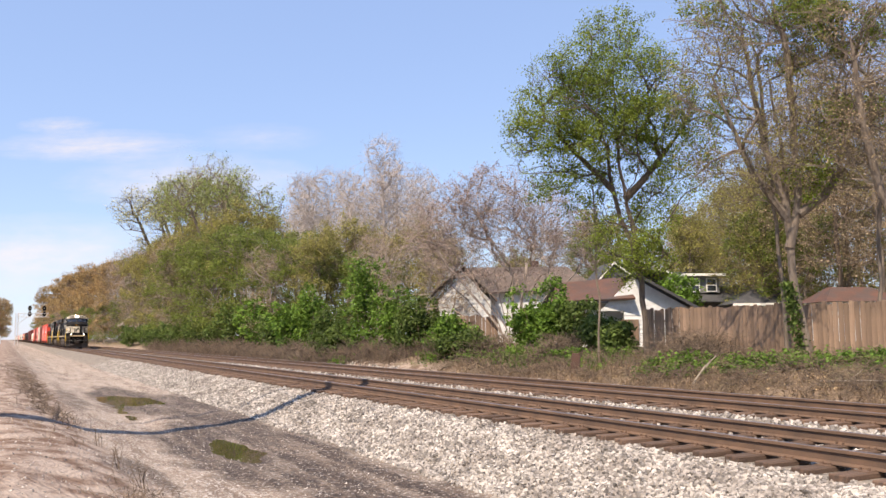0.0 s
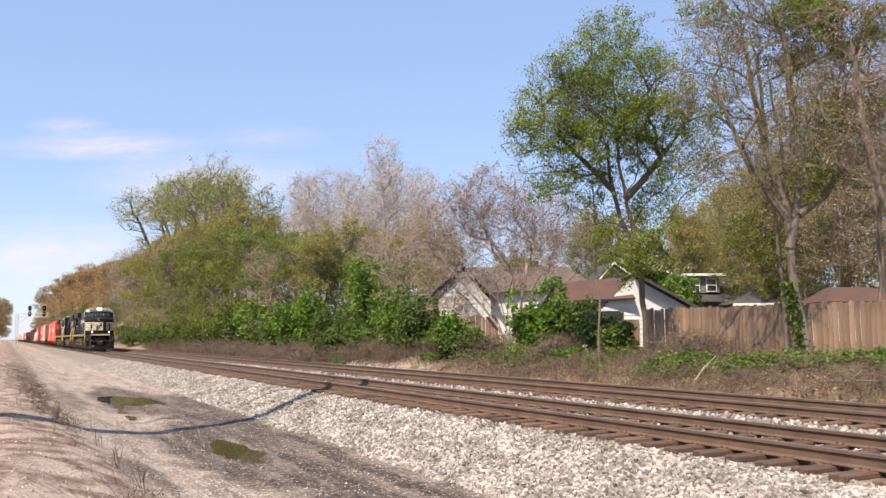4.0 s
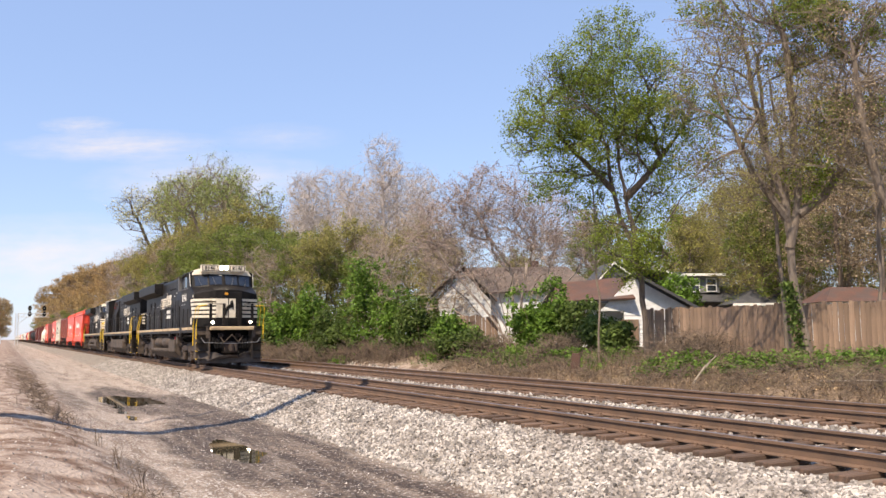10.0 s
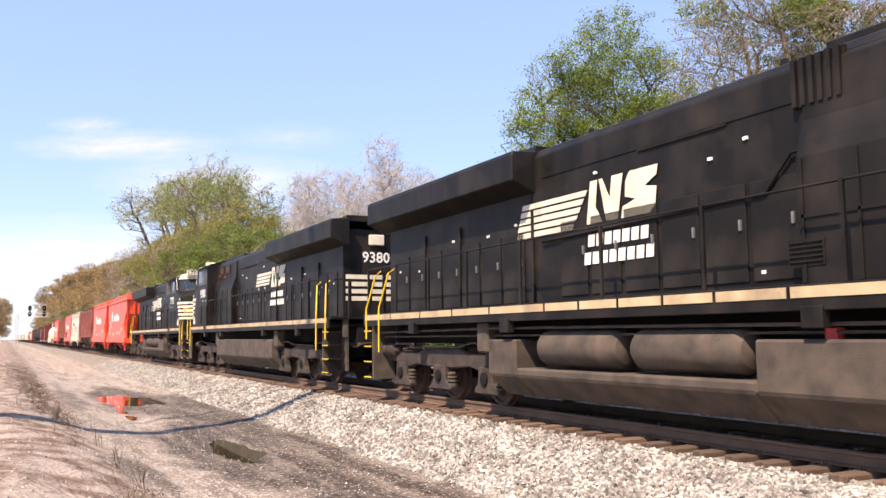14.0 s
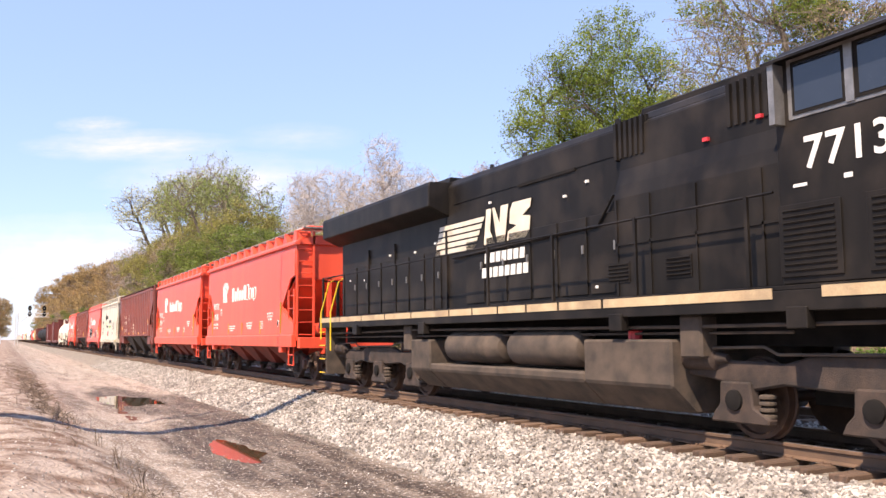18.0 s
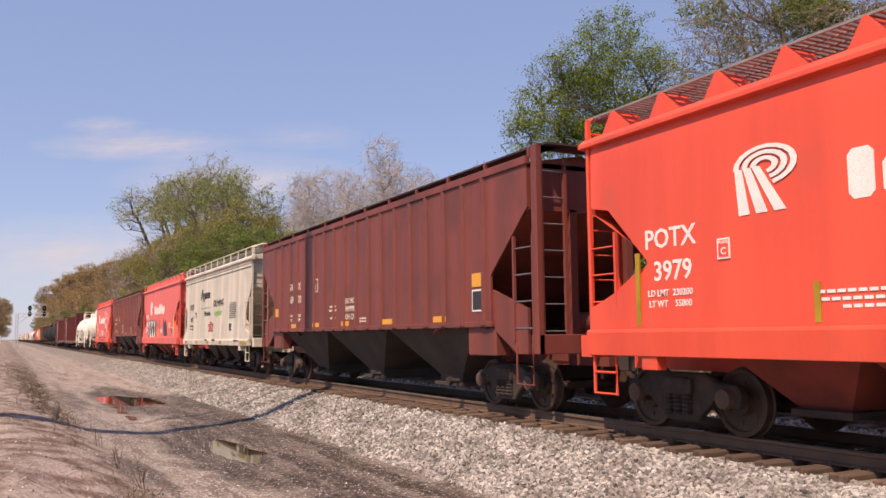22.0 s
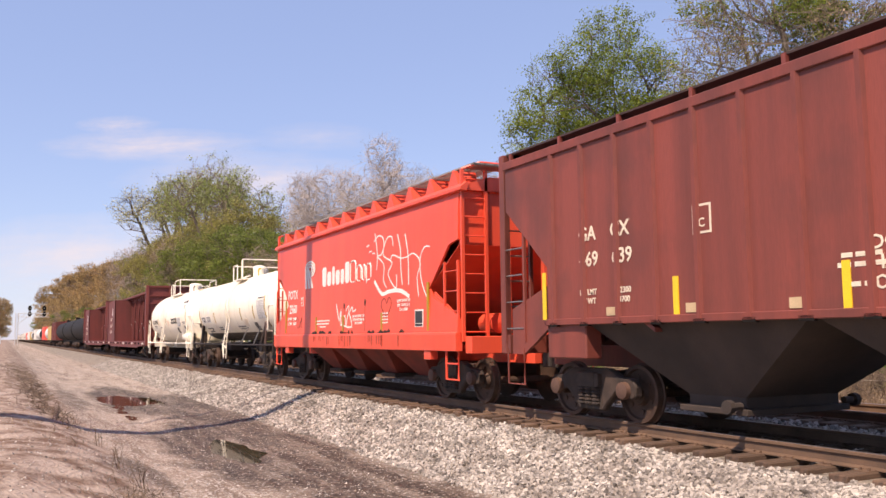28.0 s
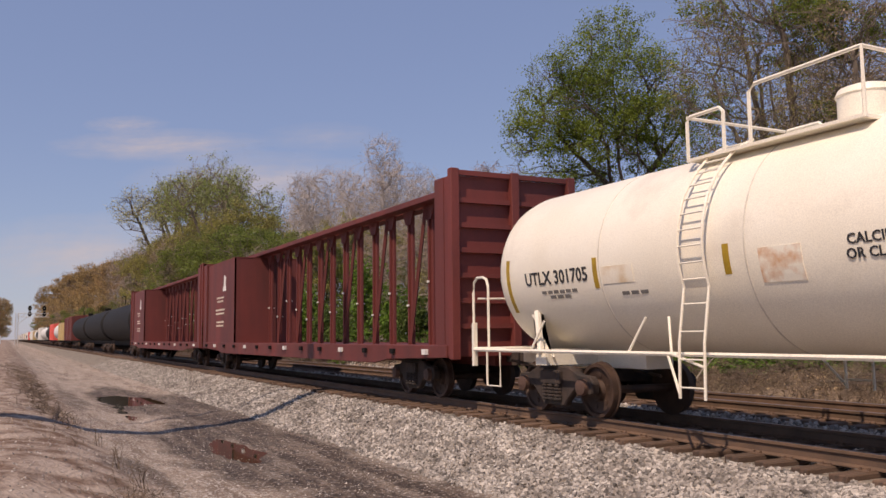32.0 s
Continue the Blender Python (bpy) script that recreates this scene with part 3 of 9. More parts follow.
def loco_truck(parent, xc, d):
    t = part("truck", MB().box(-1.3, 1.3, -0.5, 0.5, 0.45, 0.7), M_DARK, parent, "dusty three-axle truck", m=pose(xc, 0, 0))
    for s in (-1, 1):
        mb = MB()
        top = [(-2.75, 1.0), (-2.4, 1.04), (-2.1, 0.98), (-1.2, 0.95), (-0.75, 1.06), (0.75, 1.06), (1.2, 0.95), (2.1, 0.98), (2.4, 1.04), (2.75, 1.0)]
        low = [(2.75, 0.78), (2.35, 0.74), (1.65, 0.62), (1.2, 0.7), (0.5, 0.66), (-0.5, 0.66), (-1.2, 0.7), (-1.65, 0.62), (-2.35, 0.74), (-2.75, 0.78)]
        mb.prism(top + low, "y", s * 1.02, s * 1.14)
        f = part("side_frame", mb, M_TRUCK, t, bevel=0.025)
        for ax in (-1.9, 0.0, 1.9):
            jb = MB().prism([(ax - 0.24, 0.72), (ax + 0.24, 0.72), (ax + 0.28, 0.42), (ax + 0.52, 0.3), (ax + 0.5, 0.22), (ax - 0.42, 0.22), (ax - 0.36, 0.34), (ax - 0.26, 0.44)], "y", s * 1.04, s * 1.2)
            part("journal_box", jb, M_TRUCK, f, bevel=0.02)
            part("axle_cap", MB().turn([(s * 1.2, 0.13), (s * 1.235, 0.125), (s * 1.25, 0.08), (s * 1.25, 0.01)], 14, "y", (ax, 0, 0.5)), M_DARK, f, smooth=True)
            sp = MB()
            for k in range(4):
                sp.turn([(0.3 + k * 0.075, 0.06), (0.315 + k * 0.075, 0.1), (0.345 + k * 0.075, 0.1), (0.36 + k * 0.075, 0.06)], 10, "z", (ax + 0.42, s * 1.1, 0))
            part("spring", sp, M_DUST, f)
        for ax in (-2.45, 2.45):
            part("brake_cylinder", MB().turn([(ax - 0.35, 0.05), (ax - 0.33, 0.15), (ax + 0.22, 0.15), (ax + 0.25, 0.08), (ax + 0.42, 0.05)], 12, "x", (0, s * 1.14, 1.0)), M_TRUCK, f, smooth=True)
        part("brake_pipe", MB().tube([(-2.6, s * 1.2, 1.12), (-1.4, s * 1.2, 1.15), (-1.2, s * 1.2, 1.06), (0.9, s * 1.2, 1.09), (1.4, s * 1.2, 1.17), (2.5, s * 1.2, 1.13)], 0.02), M_DUST, f)
        part("sand_pipe", MB().tube([(2.55, s * 1.0, 0.95), (2.7, s * 0.95, 0.5), (2.6, s * 0.8, 0.18)], 0.025), M_DUST, f)
    for ax in (-1.9, 0.0, 1.9):
        w = part("wheelset", WS_LOCO, None, t, m=pose(ax, 0, WHEEL_L))
        ROLLERS.append((w, ax, WHEEL_L, d))


def locomotive(number, mark, old=False, d=1):
    """A six-axle road locomotive; cab towards +x."""
    label = "black six-axle diesel locomotive with cream striped nose, coupled in the train"
    if old:
        label = "older black diesel locomotive running long hood first, coupled in the train"
    e = empty("locomotive", label, "locomotive", "locomotives of the train")
    near = 1.5
    # underframe, deck and sill stripes
    part("underframe", MB().box(sx(20.6), sx(1.7), -0.7, 0.7, 1.15, 1.6).box(sx(20.55), sx(2.1), -1.44, 1.44, 1.58, 1.66), M_DARK, e)
    part("deck", MB().box(sx(20.7), sx(1.4), -1.5, 1.5, 1.78, 1.84), M_BLACK, e, bevel=0.01)
    for s in (-1, 1):
        sill = part("side_sill", MB().box(sx(20.6), sx(2.05), s * near - 0.03, s * near + 0.03, 1.55, 1.78), M_BLACK, e, bevel=0.008)
        cuts = [2.1, 2.55, 3.35, 4.9, 5.5, 8.6, 9.7, 10.6, 11.5, 12.4, 13.3, 14.7, 16.1, 17.5, 19.0, 20.5]
        for a, b in zip(cuts, cuts[1:]):
            if (a, b) == (4.9, 5.5):
                continue
            part("sill_stripe", MB().box(sx(b - 0.03), sx(a + 0.03), s * (near + 0.03), s * (near + 0.042), 1.69, 1.812), M_TAN, sill)
        for q in (5.2, 8.3, 14.2, 17.9):
            part("jacking_pad", MB().box(sx(q) - 0.14, sx(q) + 0.14, s * 1.42, s * 1.56, 1.36, 1.6), M_BLACK, sill, bevel=0.01)
    # hood: engine room, radiator end and its wings
    half = 0.98
    roof = [(-half, 1.84), (-half, 4.42), (-half + 0.1, 4.56), (-0.5, 4.63), (0.5, 4.63), (half - 0.1, 4.56), (half, 4.42), (half, 1.84)]
    hood = part("hood", MB().prism(roof, "x", sx(14.1), sx(5.35)), M_BLACK, e, bevel=0.02)
    wide = [(-1.2, 1.845), (-1.2, 3.3), (-1.15, 3.5), (-1.06, 3.75), (-1.03, 4.38), (-0.8, 4.54), (0.8, 4.54), (1.03, 4.38), (1.06, 3.75), (1.15, 3.5), (1.2, 3.3), (1.2, 1.845)]
    part("blower_housing", MB().prism(wide, "x", sx(8.7), sx(5.38)), M_BLACK, e, bevel=0.02)
    rad = part("radiator_hood", MB().box(sx(20.25), sx(14.1), -0.98, 0.98, 1.84, 4.3), M_BLACK, e, bevel=0.02)
    for s in (-1, 1):
        wing = [(s * 0.9, 4.55), (s * 1.42, 4.52), (s * 1.45, 4.44), (s * 1.45, 4.0), (s * 0.97, 3.8), (s * 0.9, 3.8)]
        part("radiator_wing", MB().prism(wing, "x", sx(20.55), sx(14.0)), M_BLACK, rad, bevel=0.015)
    part("radiator_roof", MB().prism([(-0.95, 4.5), (0.95, 4.5), (0.9, 4.66), (-0.9, 4.66)], "x", sx(20.4), sx(14.05)), M_BLACK, rad)
    part("exhaust_stack", MB().box(sx(11.0), sx(10.0), -0.35, 0.35, 4.6, 4.78), M_DARK, hood, bevel=0.02)
    part("roof_hatch", MB().box(sx(8.6), sx(5.6), -0.7, 0.7, 4.6, 4.72), M_BLACK, hood, bevel=0.02)
    for q in (9.3, 12.0, 13.2):
        part("lifting_lug", MB().prism([(sx(q) - 0.08, 4.6), (sx(q) + 0.08, 4.6), (sx(q) + 0.04, 4.74), (sx(q) - 0.04, 4.74)], "y", -0.6, -0.55), M_BLACK, hood)
    for s in (-1, 1):
        # hood doors, frames and latches
        door = MB().box(-0.36, 0.36, -0.012, 0.012, -0.62, 0.62).mesh("hood_door", bevel=0.008)
        door.materials.append(M_BLACK)
        handle = MB().box(-0.02, 0.02, -0.02, 0.02, -0.07, 0.07).mesh("latch")
        handle.materials.append(M_STEEL)
        for q in (9.2, 10.0, 10.8, 11.6, 12.4, 13.2, 14.7, 15.5, 16.3, 17.1, 17.9, 18.7, 19.5):
            z = 2.56 if q < 14 else 2.5
            o = part("hood_door", door, None, hood if q < 14 else rad, m=pose(sx(q), s * (half + 0.012), z))
            part("latch", handle, None, o, m=pose(0.28, s * 0.02, 0.1))
        for q in (8.75, 14.05, 16.7, 18.3):
            part("door_post", MB().box(sx(q) - 0.03, sx(q) + 0.03, s * half, s * (half + 0.05), 1.86, 3.5), M_BLACK, hood if q < 14 else rad)
        for q in (7.35, 8.6) if not old else ():
            lv = part("small_louvre", MB().box(sx(q) - 0.24, sx(q) + 0.24, s * 1.19, s * 1.215, 2.06, 2.36), M_BLACK, hood)
            sl = MB().box(-0.22, 0.22, -0.012, 0.012, -0.01, 0.01).mesh("slat")
            sl.materials.append(M_BLACK)
            for k in range(5):
                part("slat", sl, None, lv, m=pose(sx(q), s * 1.22, 2.1 + k * 0.055, -30 * s))
        for q in (5.9, 7.0, 7.9, 8.62):
            part("batten", MB().box(sx(q) - 0.015, sx(q) + 0.015, s * 1.195, s * 1.22, 1.87, 3.28), M_BLACK, hood)
        part("batten", MB().box(sx(8.65), sx(5.42), s * 1.195, s * 1.22, 2.6, 2.64), M_BLACK, hood)
        part("roof_seam", MB().box(sx(13.9), sx(8.8), s * (half - 0.005), s * (half + 0.015), 4.02, 4.05), M_BLACK, hood)
        part("exhaust_lip", MB().box(sx(11.6), sx(9.9), s * (half - 0.01), s * (half + 0.03), 3.98, 4.03), M_DARK, hood)
        # long conduit along the hood side
        part("conduit", MB().tube([(sx(8.75), s * 1.03, 3.42), (sx(8.9), s * 1.03, 3.42), (sx(9.3), s * 1.03, 3.0), (sx(13.9), s * 1.03, 2.9)], 0.022), M_BLACK, hood)
        for q, z in ((9.6, 3.75), (10.2, 3.6), (12.6, 3.85), (14.6, 3.3), (15.6, 3.2), (17.0, 3.25), (18.6, 2.75), (19.6, 2.8), (9.4, 2.05)):
            part("notice_plate", MB().box(sx(q) - 0.035, sx(q) + 0.035, s * (half + 0.0), s * (half + 0.03), z - 0.022, z + 0.022), M_WHITE, hood if q < 14 else rad)
        for q, z in ((6.0, 3.95), (6.9, 3.85)):
            part("warning_plate", MB().box(sx(q) - 0.045, sx(q) + 0.045, s * 1.0, s * 1.1, z - 0.025, z + 0.025), M_RED, hood)
        # air-inlet grilles high on the hood
        for q in (6.2, 8.48) if not old else (6.35, 7.4):
            if not old:
                g = part("inlet_grille", MB().box(sx(q) - 0.36, sx(q) + 0.36, s * 0.97, s * 1.02, 3.92, 4.5), M_DARK, hood)
                sl = MB().box(-0.03, 0.03, -0.035, 0.035, -0.28, 0.28).mesh("slat")
                sl.materials.append(M_BLACK)
                for k in range(6):
                    part("slat", sl, None, g, m=pose(sx(q) - 0.3 + k * 0.12, s * 1.04, 4.21))
                continue
            g = part("inlet_grille", MB().box(sx(q) - 0.3, sx(q) + 0.3, s * 1.0, s * 1.06, 3.98, 4.3), M_DARK, hood)
            sl = MB().box(-0.28, 0.28, -0.012, 0.012, -0.012, 0.012).mesh("slat")
            sl.materials.append(M_BLACK if not old else M_RUSTROOF)
            for k in range(7):
                part("slat", sl, None, g, m=pose(sx(q), s * 1.07, 4.0 + k * 0.043, 25 * s))
    # rear hood end
    part("rear_headlight", MB().box(sx(20.35), sx(20.2), -0.22, 0.22, 3.85, 4.15), M_CREAM, rad, bevel=0.02)
    for k in range(4):
        part("rear_stripe", MB().box(sx(20.262), sx(20.245), -0.9, 0.9, 2.3 + k * 0.2, 2.42 + k * 0.2), M_CREAM, rad)
    if old:
        lettering(rad, number, 0.42, 0, 0, 0, M_WHITE, name="road_number").matrix_basis = pose(sx(20.27), 0, 3.5, 0, 0, -90)
    # cab
    cab_side = [(-1.5, 1.84), (-1.5, 4.4), (-1.38, 4.5), (-0.75, 4.68), (0.75, 4.68), (1.38, 4.5), (1.5, 4.4), (1.5, 1.84)]
    f = 3.2
    cab = part("cab", MB().loft([[(sx(5.4), y, z) for y, z in cab_side], [(sx(f), y, z) for y, z in cab_side]]), M_BLACK, e, bevel=0.015)
    # windscreen block: slants forward to its foot, with a shallow point in plan
    yy = [-1.42, -0.7, 0.0, 0.7, 1.42]
    foot = [(sx(3.0), 3.66), (sx(2.72), 3.76), (sx(2.66), 3.78), (sx(2.72), 3.76), (sx(3.0), 3.66)]
    head = [(sx(3.22), 4.3), (sx(3.0), 4.34), (sx(2.95), 4.35), (sx(3.0), 4.34), (sx(3.22), 4.3)]
    rings = [[(sx(3.6), y, 3.3), (foot[i][0], y, foot[i][1] - 0.35), (foot[i][0], y, foot[i][1]), (head[i][0], y, head[i][1]), (head[i][0] - 0.05, y, 4.7 if abs(y) < 1 else 4.46), (sx(3.6), y, 4.7 if abs(y) < 1 else 4.46)] for i, y in enumerate(yy)]
    part("cab_front", MB().loft(rings), M_BLACK, cab)
    brow = MB()
    for i in range(4):
        a, b = yy[i], yy[i + 1]
        za, zb = (4.7 if abs(a) < 1 else 4.48), (4.7 if abs(b) < 1 else 4.48)
        brow.add([(head[i][0] + 0.03, a, head[i][1]), (head[i + 1][0] + 0.03, b, head[i + 1][1]), (head[i + 1][0] - 0.02, b, zb + 0.02), (head[i][0] - 0.02, a, za + 0.02),
                  (head[i][0] - 0.1, a, head[i][1]), (head[i + 1][0] - 0.1, b, head[i + 1][1]), (head[i + 1][0] - 0.15, b, zb), (head[i][0] - 0.15, a, za)],
                 [(0, 1, 2, 3), (4, 7, 6, 5), (0, 4, 5, 1), (3, 2, 6, 7), (0, 3, 7, 4), (1, 5, 6, 2)])
    part("brow", brow, M_CREAM, cab, "cream band over the windscreens")
    for s in (-1, 1):
        for y0, y1 in ((0.08, 0.66), (0.74, 1.3)):
            def wp(y, t, o):
                i = 0.0 if abs(y) < 0.7 else (abs(y) - 0.7) / 0.72
                fx, fz = sx(2.66 + 0.06 * min(1, abs(y) / 0.7) + 0.28 * i), 3.78 - 0.02 * min(1, abs(y) / 0.7) - 0.1 * i
                hx, hz = sx(2.95 + 0.05 * min(1, abs(y) / 0.7) + 0.22 * i), 4.35 - 0.01 * min(1, abs(y) / 0.7) - 0.04 * i
                return (fx + (hx - fx) * t + o, s * abs(y), fz + (hz - fz) * t)
            mb = MB()
            q = [wp(y0, 0.12, 0.004), wp(y1, 0.12, 0.004), wp(y1, 0.88, 0.004), wp(y0, 0.88, 0.004)]
            mb.loft([q, [(x + 0.012, y, z) for x, y, z in q]])
            w = part("windscreen", mb, M_GLASS, cab, "dark tinted windscreen")
            part("wiper", MB().tube([wp(0.5 * (y0 + y1), 0.05, 0.03), wp(0.5 * (y0 + y1) + 0.12, 0.75, 0.04)], 0.008, 5), M_STEEL, w)
        bd = part("number_board", MB().box(sx(3.05), sx(2.78), s * 0.25 if s > 0 else -1.05, s * 1.05 if s > 0 else -0.25, 4.44, 4.78), M_CREAM, cab, "cream number board", bevel=0.015, )
        part("board_face", MB().box(sx(2.785), sx(2.772), s * 0.65 - 0.36, s * 0.65 + 0.36, 4.49, 4.755), M_DARK, bd)
        part("board_panel", MB().box(sx(2.778), sx(2.766), s * 0.65 - 0.33, s * 0.65 + 0.33, 4.515, 4.73), M_CREAM, bd)
        lettering(bd, number, 0.25, 0, 0, 0, M_DARK, name="board_number").matrix_basis = pose(sx(2.762), s * 0.65, 4.622, 0, 0, 90)
        # side window: frame, panes, mirror wing, shade
        wy = s * 1.5
        wf = part("side_window", MB().box(sx(5.2), sx(3.62), wy - 0.01, wy + 0.012, 3.66, 4.34), M_STEEL, cab, "cab side window in a pale frame")
        part("window_opening", MB().box(sx(5.14), sx(3.68), wy - 0.02, wy + s * 0.016, 3.7, 4.3), M_DARK, wf)
        for a, b in ((4.5, 5.1), (3.74, 4.3)):
            part("pane", MB().box(sx(b), sx(a), wy + s * 0.014, wy + s * 0.024, 3.74, 4.27), M_GLASS, wf)
        part("window_post", MB().box(sx(4.46), sx(4.36), wy, wy + s * 0.03, 3.68, 4.3), M_STEEL, wf)
        part("wind_deflector", MB().box(sx(5.34), sx(5.26), wy, wy + s * 0.16, 3.62, 4.3), M_STEEL, wf)
        part("sun_shade", MB().add([(sx(5.4), wy, 4.42), (sx(3.5), wy, 4.42), (sx(3.5), wy + s * 0.2, 4.33), (sx(5.4), wy + s * 0.2, 4.33), (sx(5.4), wy, 4.38), (sx(3.5), wy, 4.38), (sx(3.5), wy + s * 0.2, 4.3), (sx(5.4), wy + s * 0.2, 4.3)],
                                   [(0, 1, 2, 3), (4, 7, 6, 5), (0, 4, 5, 1), (1, 5, 6, 2), (2, 6, 7, 3), (3, 7, 4, 0)]), M_BLACK, cab)
        part("corner_grabiron", MB().tube([(sx(3.25), s * 1.52, 4.4), (sx(3.05), s * 1.5, 3.75)], 0.014), M_WHITE, cab)
        # louvred doors under the cab
        for a, b in ((3.5, 4.3), (4.6, 5.4)):
            lv = part("louvred_door", MB().box(sx(b), sx(a), wy - 0.01, wy + s * 0.025, 1.92, 2.72), M_BLACK, cab, bevel=0.006)
            sl = MB().box(-(b - a) / 2 + 0.07, (b - a) / 2 - 0.07, -0.012, 0.012, -0.008, 0.008).mesh("slat")
            sl.materials.append(M_BLACK)
            for k in range(11):
                part("slat", sl, None, lv, m=pose(sx((a + b) / 2), wy + s * 0.03, 1.99 + k * 0.066, -30 * s))
        lettering(cab, number, 0.5, sx(4.5), 3.24, wy + s * 0.006, M_WHITE, name="road_number", space=1.1).matrix_basis = pose(sx(4.5), wy + s * 0.006, 3.24, 0, 0, 0 if s < 0 else 180)
        side_bars(cab, [(sx(4.5), 2.93, 0.1, 0.05), (sx(5.1), 2.92, 0.18, 0.035)], M_WHITE, wy + s * 0.004)
        part("data_plate", MB().box(sx(2.85), sx(2.5), wy, wy + s * 0.008, 1.95, 2.25), M_CREAM, e)
        part("small_plate", MB().box(sx(2.42), sx(2.32), wy - s * 0.02, wy + s * 0.01, 3.2, 3.3), M_CREAM, e)
    # nose
    plan = [(sx(3.3), -1.5), (sx(2.15), -1.47), (sx(1.62), -0.62), (sx(1.58), 0.0), (sx(1.62), 0.62), (sx(2.15), 1.47), (sx(3.3), 1.5)]
    low = [(x, y, 1.84) for x, y in plan]
    tops = [3.72, 3.36, 3.5, 3.54, 3.5, 3.36, 3.72]
    nose = part("nose", MB().loft([low, [(x - 0.03 * (0 < i < 6), y, tops[i]) for i, (x, y) in enumerate(plan)]]), M_BLACK, e, bevel=0.02)
    hoodtop = MB()
    back = [(sx(3.1), y, z) for y, z in ((-1.45, 3.74), (-1.42, 3.76), (-0.62, 3.86), (0.0, 3.88), (0.62, 3.86), (1.42, 3.76), (1.45, 3.74))]
    front = [(x - 0.03 * (0 < i < 6), y, tops[i]) for i, (x, y) in enumerate(plan)]
    hoodtop.loft([front, back], cap=False, closed=False)
    hoodtop.loft([[(x, y, z - 0.25) for x, y, z in front], [(x, y, z - 0.25) for x, y, z in back]], cap=False, closed=False)
    part("nose_top", hoodtop, M_BLACK, nose)
    part("nose_door", MB().box(sx(1.62), sx(1.56), -0.02, 0.62, 1.9, 3.42), M_BLACK, nose, bevel=0.015)
    part("door_seam", MB().box(sx(1.6), sx(1.555), -0.04, -0.02, 1.9, 3.45), M_DARK, nose)
    part("amber_light", MB().box(sx(1.6), sx(1.55), -0.2, -0.06, 3.3, 3.4), M_AMBER, nose)
    nf = [(sx(1.62), -0.62), (sx(1.58), 0.0)]
    for k in range(5):
        z1 = 3.12 - k * 0.19
        s0 = 2.95 - k * 0.11
        for s in (-1, 1):
            mb = MB()
            a, b, c, dd = (sx(s0), s * 1.492), (sx(2.15), s * 1.472), (sx(1.62), s * 0.622), (sx(1.595), s * (0.35 if k in (0,) else 0.55))
            pth = [a, b, c, dd]
            ribbon(mb, pth if s > 0 else pth, z1 - 0.12, z1, 0.008 if s < 0 else -0.008)
            part("nose_stripe", mb, M_CREAM, nose, "cream stripe round the nose")
    part("nose_panel", MB().add([(sx(1.605), -0.58, 2.24), (sx(1.565), -0.04, 2.24), (sx(1.565), -0.04, 3.12), (sx(1.605), -0.58, 3.12), (sx(1.615), -0.58, 2.24), (sx(1.6), -0.04, 2.24), (sx(1.6), -0.04, 3.12), (sx(1.615), -0.58, 3.12)],
                               [(0, 1, 2, 3), (4, 7, 6, 5), (0, 4, 5, 1), (2, 6, 7, 3), (0, 3, 7, 4), (1, 5, 6, 2)]), M_CREAM, nose)
    part("nose_panel", MB().box(sx(1.56), sx(1.55), 0.0, 0.3, 2.24, 3.12), M_CREAM, nose)
    part("emblem", MB().prism([(-0.24, 2.4), (-0.12, 2.36), (-0.1, 2.5), (0.0, 2.64), (0.14, 2.7), (0.2, 2.6), (0.22, 2.8), (0.16, 3.05), (0.06, 3.0), (0.04, 2.85), (-0.12, 2.75), (-0.22, 2.6)], "x", sx(1.545), sx(1.535)), M_DARK, nose, "dark plain emblem")
    for y, z in ((-1.05, 3.02), (-0.85, 3.02), (0.72, 3.0), (0.95, 2.9)):
        part("nose_grabiron", MB().tube([(sx(1.85), y - 0.1, z), (sx(1.72), y - 0.1, z), (sx(1.7), y + 0.1, z), (sx(1.82), y + 0.1, z)], 0.012), M_BLACK, nose)
    # headlights over the windscreen
    hl = part("headlight_housing", MB().box(sx(3.0), sx(2.74), -0.24, 0.24, 4.52, 4.76), M_CREAM, cab, bevel=0.03)
    for y in (-0.11, 0.11):
        part("headlight", MB().turn([(sx(2.745), 0.1), (sx(2.72), 0.095), (sx(2.715), 0.02)], 14, "x", (0, y, 4.64)), M_LAMP if d > 0 and number == "8146" else M_LENS, hl, smooth=True)
    # front platform, steps, pilot and plow
    part("front_platform", MB().box(sx(2.1), sx(0.95), -1.05, 1.05, 1.7, 1.84), M_BLACK, e, bevel=0.02)
    part("anticlimber", MB().box(sx(1.0), sx(0.86), -1.0, 1.0, 1.66, 1.82), M_TAN, e, bevel=0.02)
    part("end_plate", MB().box(sx(1.85), sx(1.6), -0.98, 0.98, 0.6, 1.7), M_DARK, e)
    part("draft_gear", MB().box(sx(1.7), sx(1.15), -0.3, 0.3, 0.6, 1.15), M_TRUCK, e, bevel=0.03)
    plow = [(-1.42, 0.16), (-1.42, 0.74), (-0.7, 0.66), (-0.35, 0.52), (0.35, 0.52), (0.7, 0.66), (1.42, 0.74), (1.42, 0.16)]
    mb = MB()
    mb.loft([[(sx(0.95) - 0.25 * abs(y) + (0.12 if z < 0.3 else 0), y, z) for y, z in plow], [(sx(1.08) - 0.25 * abs(y) + (0.12 if z < 0.3 else 0), y, z) for y, z in plow]])
    part("plow", mb, M_PLOW, e, "dusty steel snow plow", bevel=0.01)
    coupler(e, sx(1.2), 1)
    coupler(e, sx(20.8), -1)
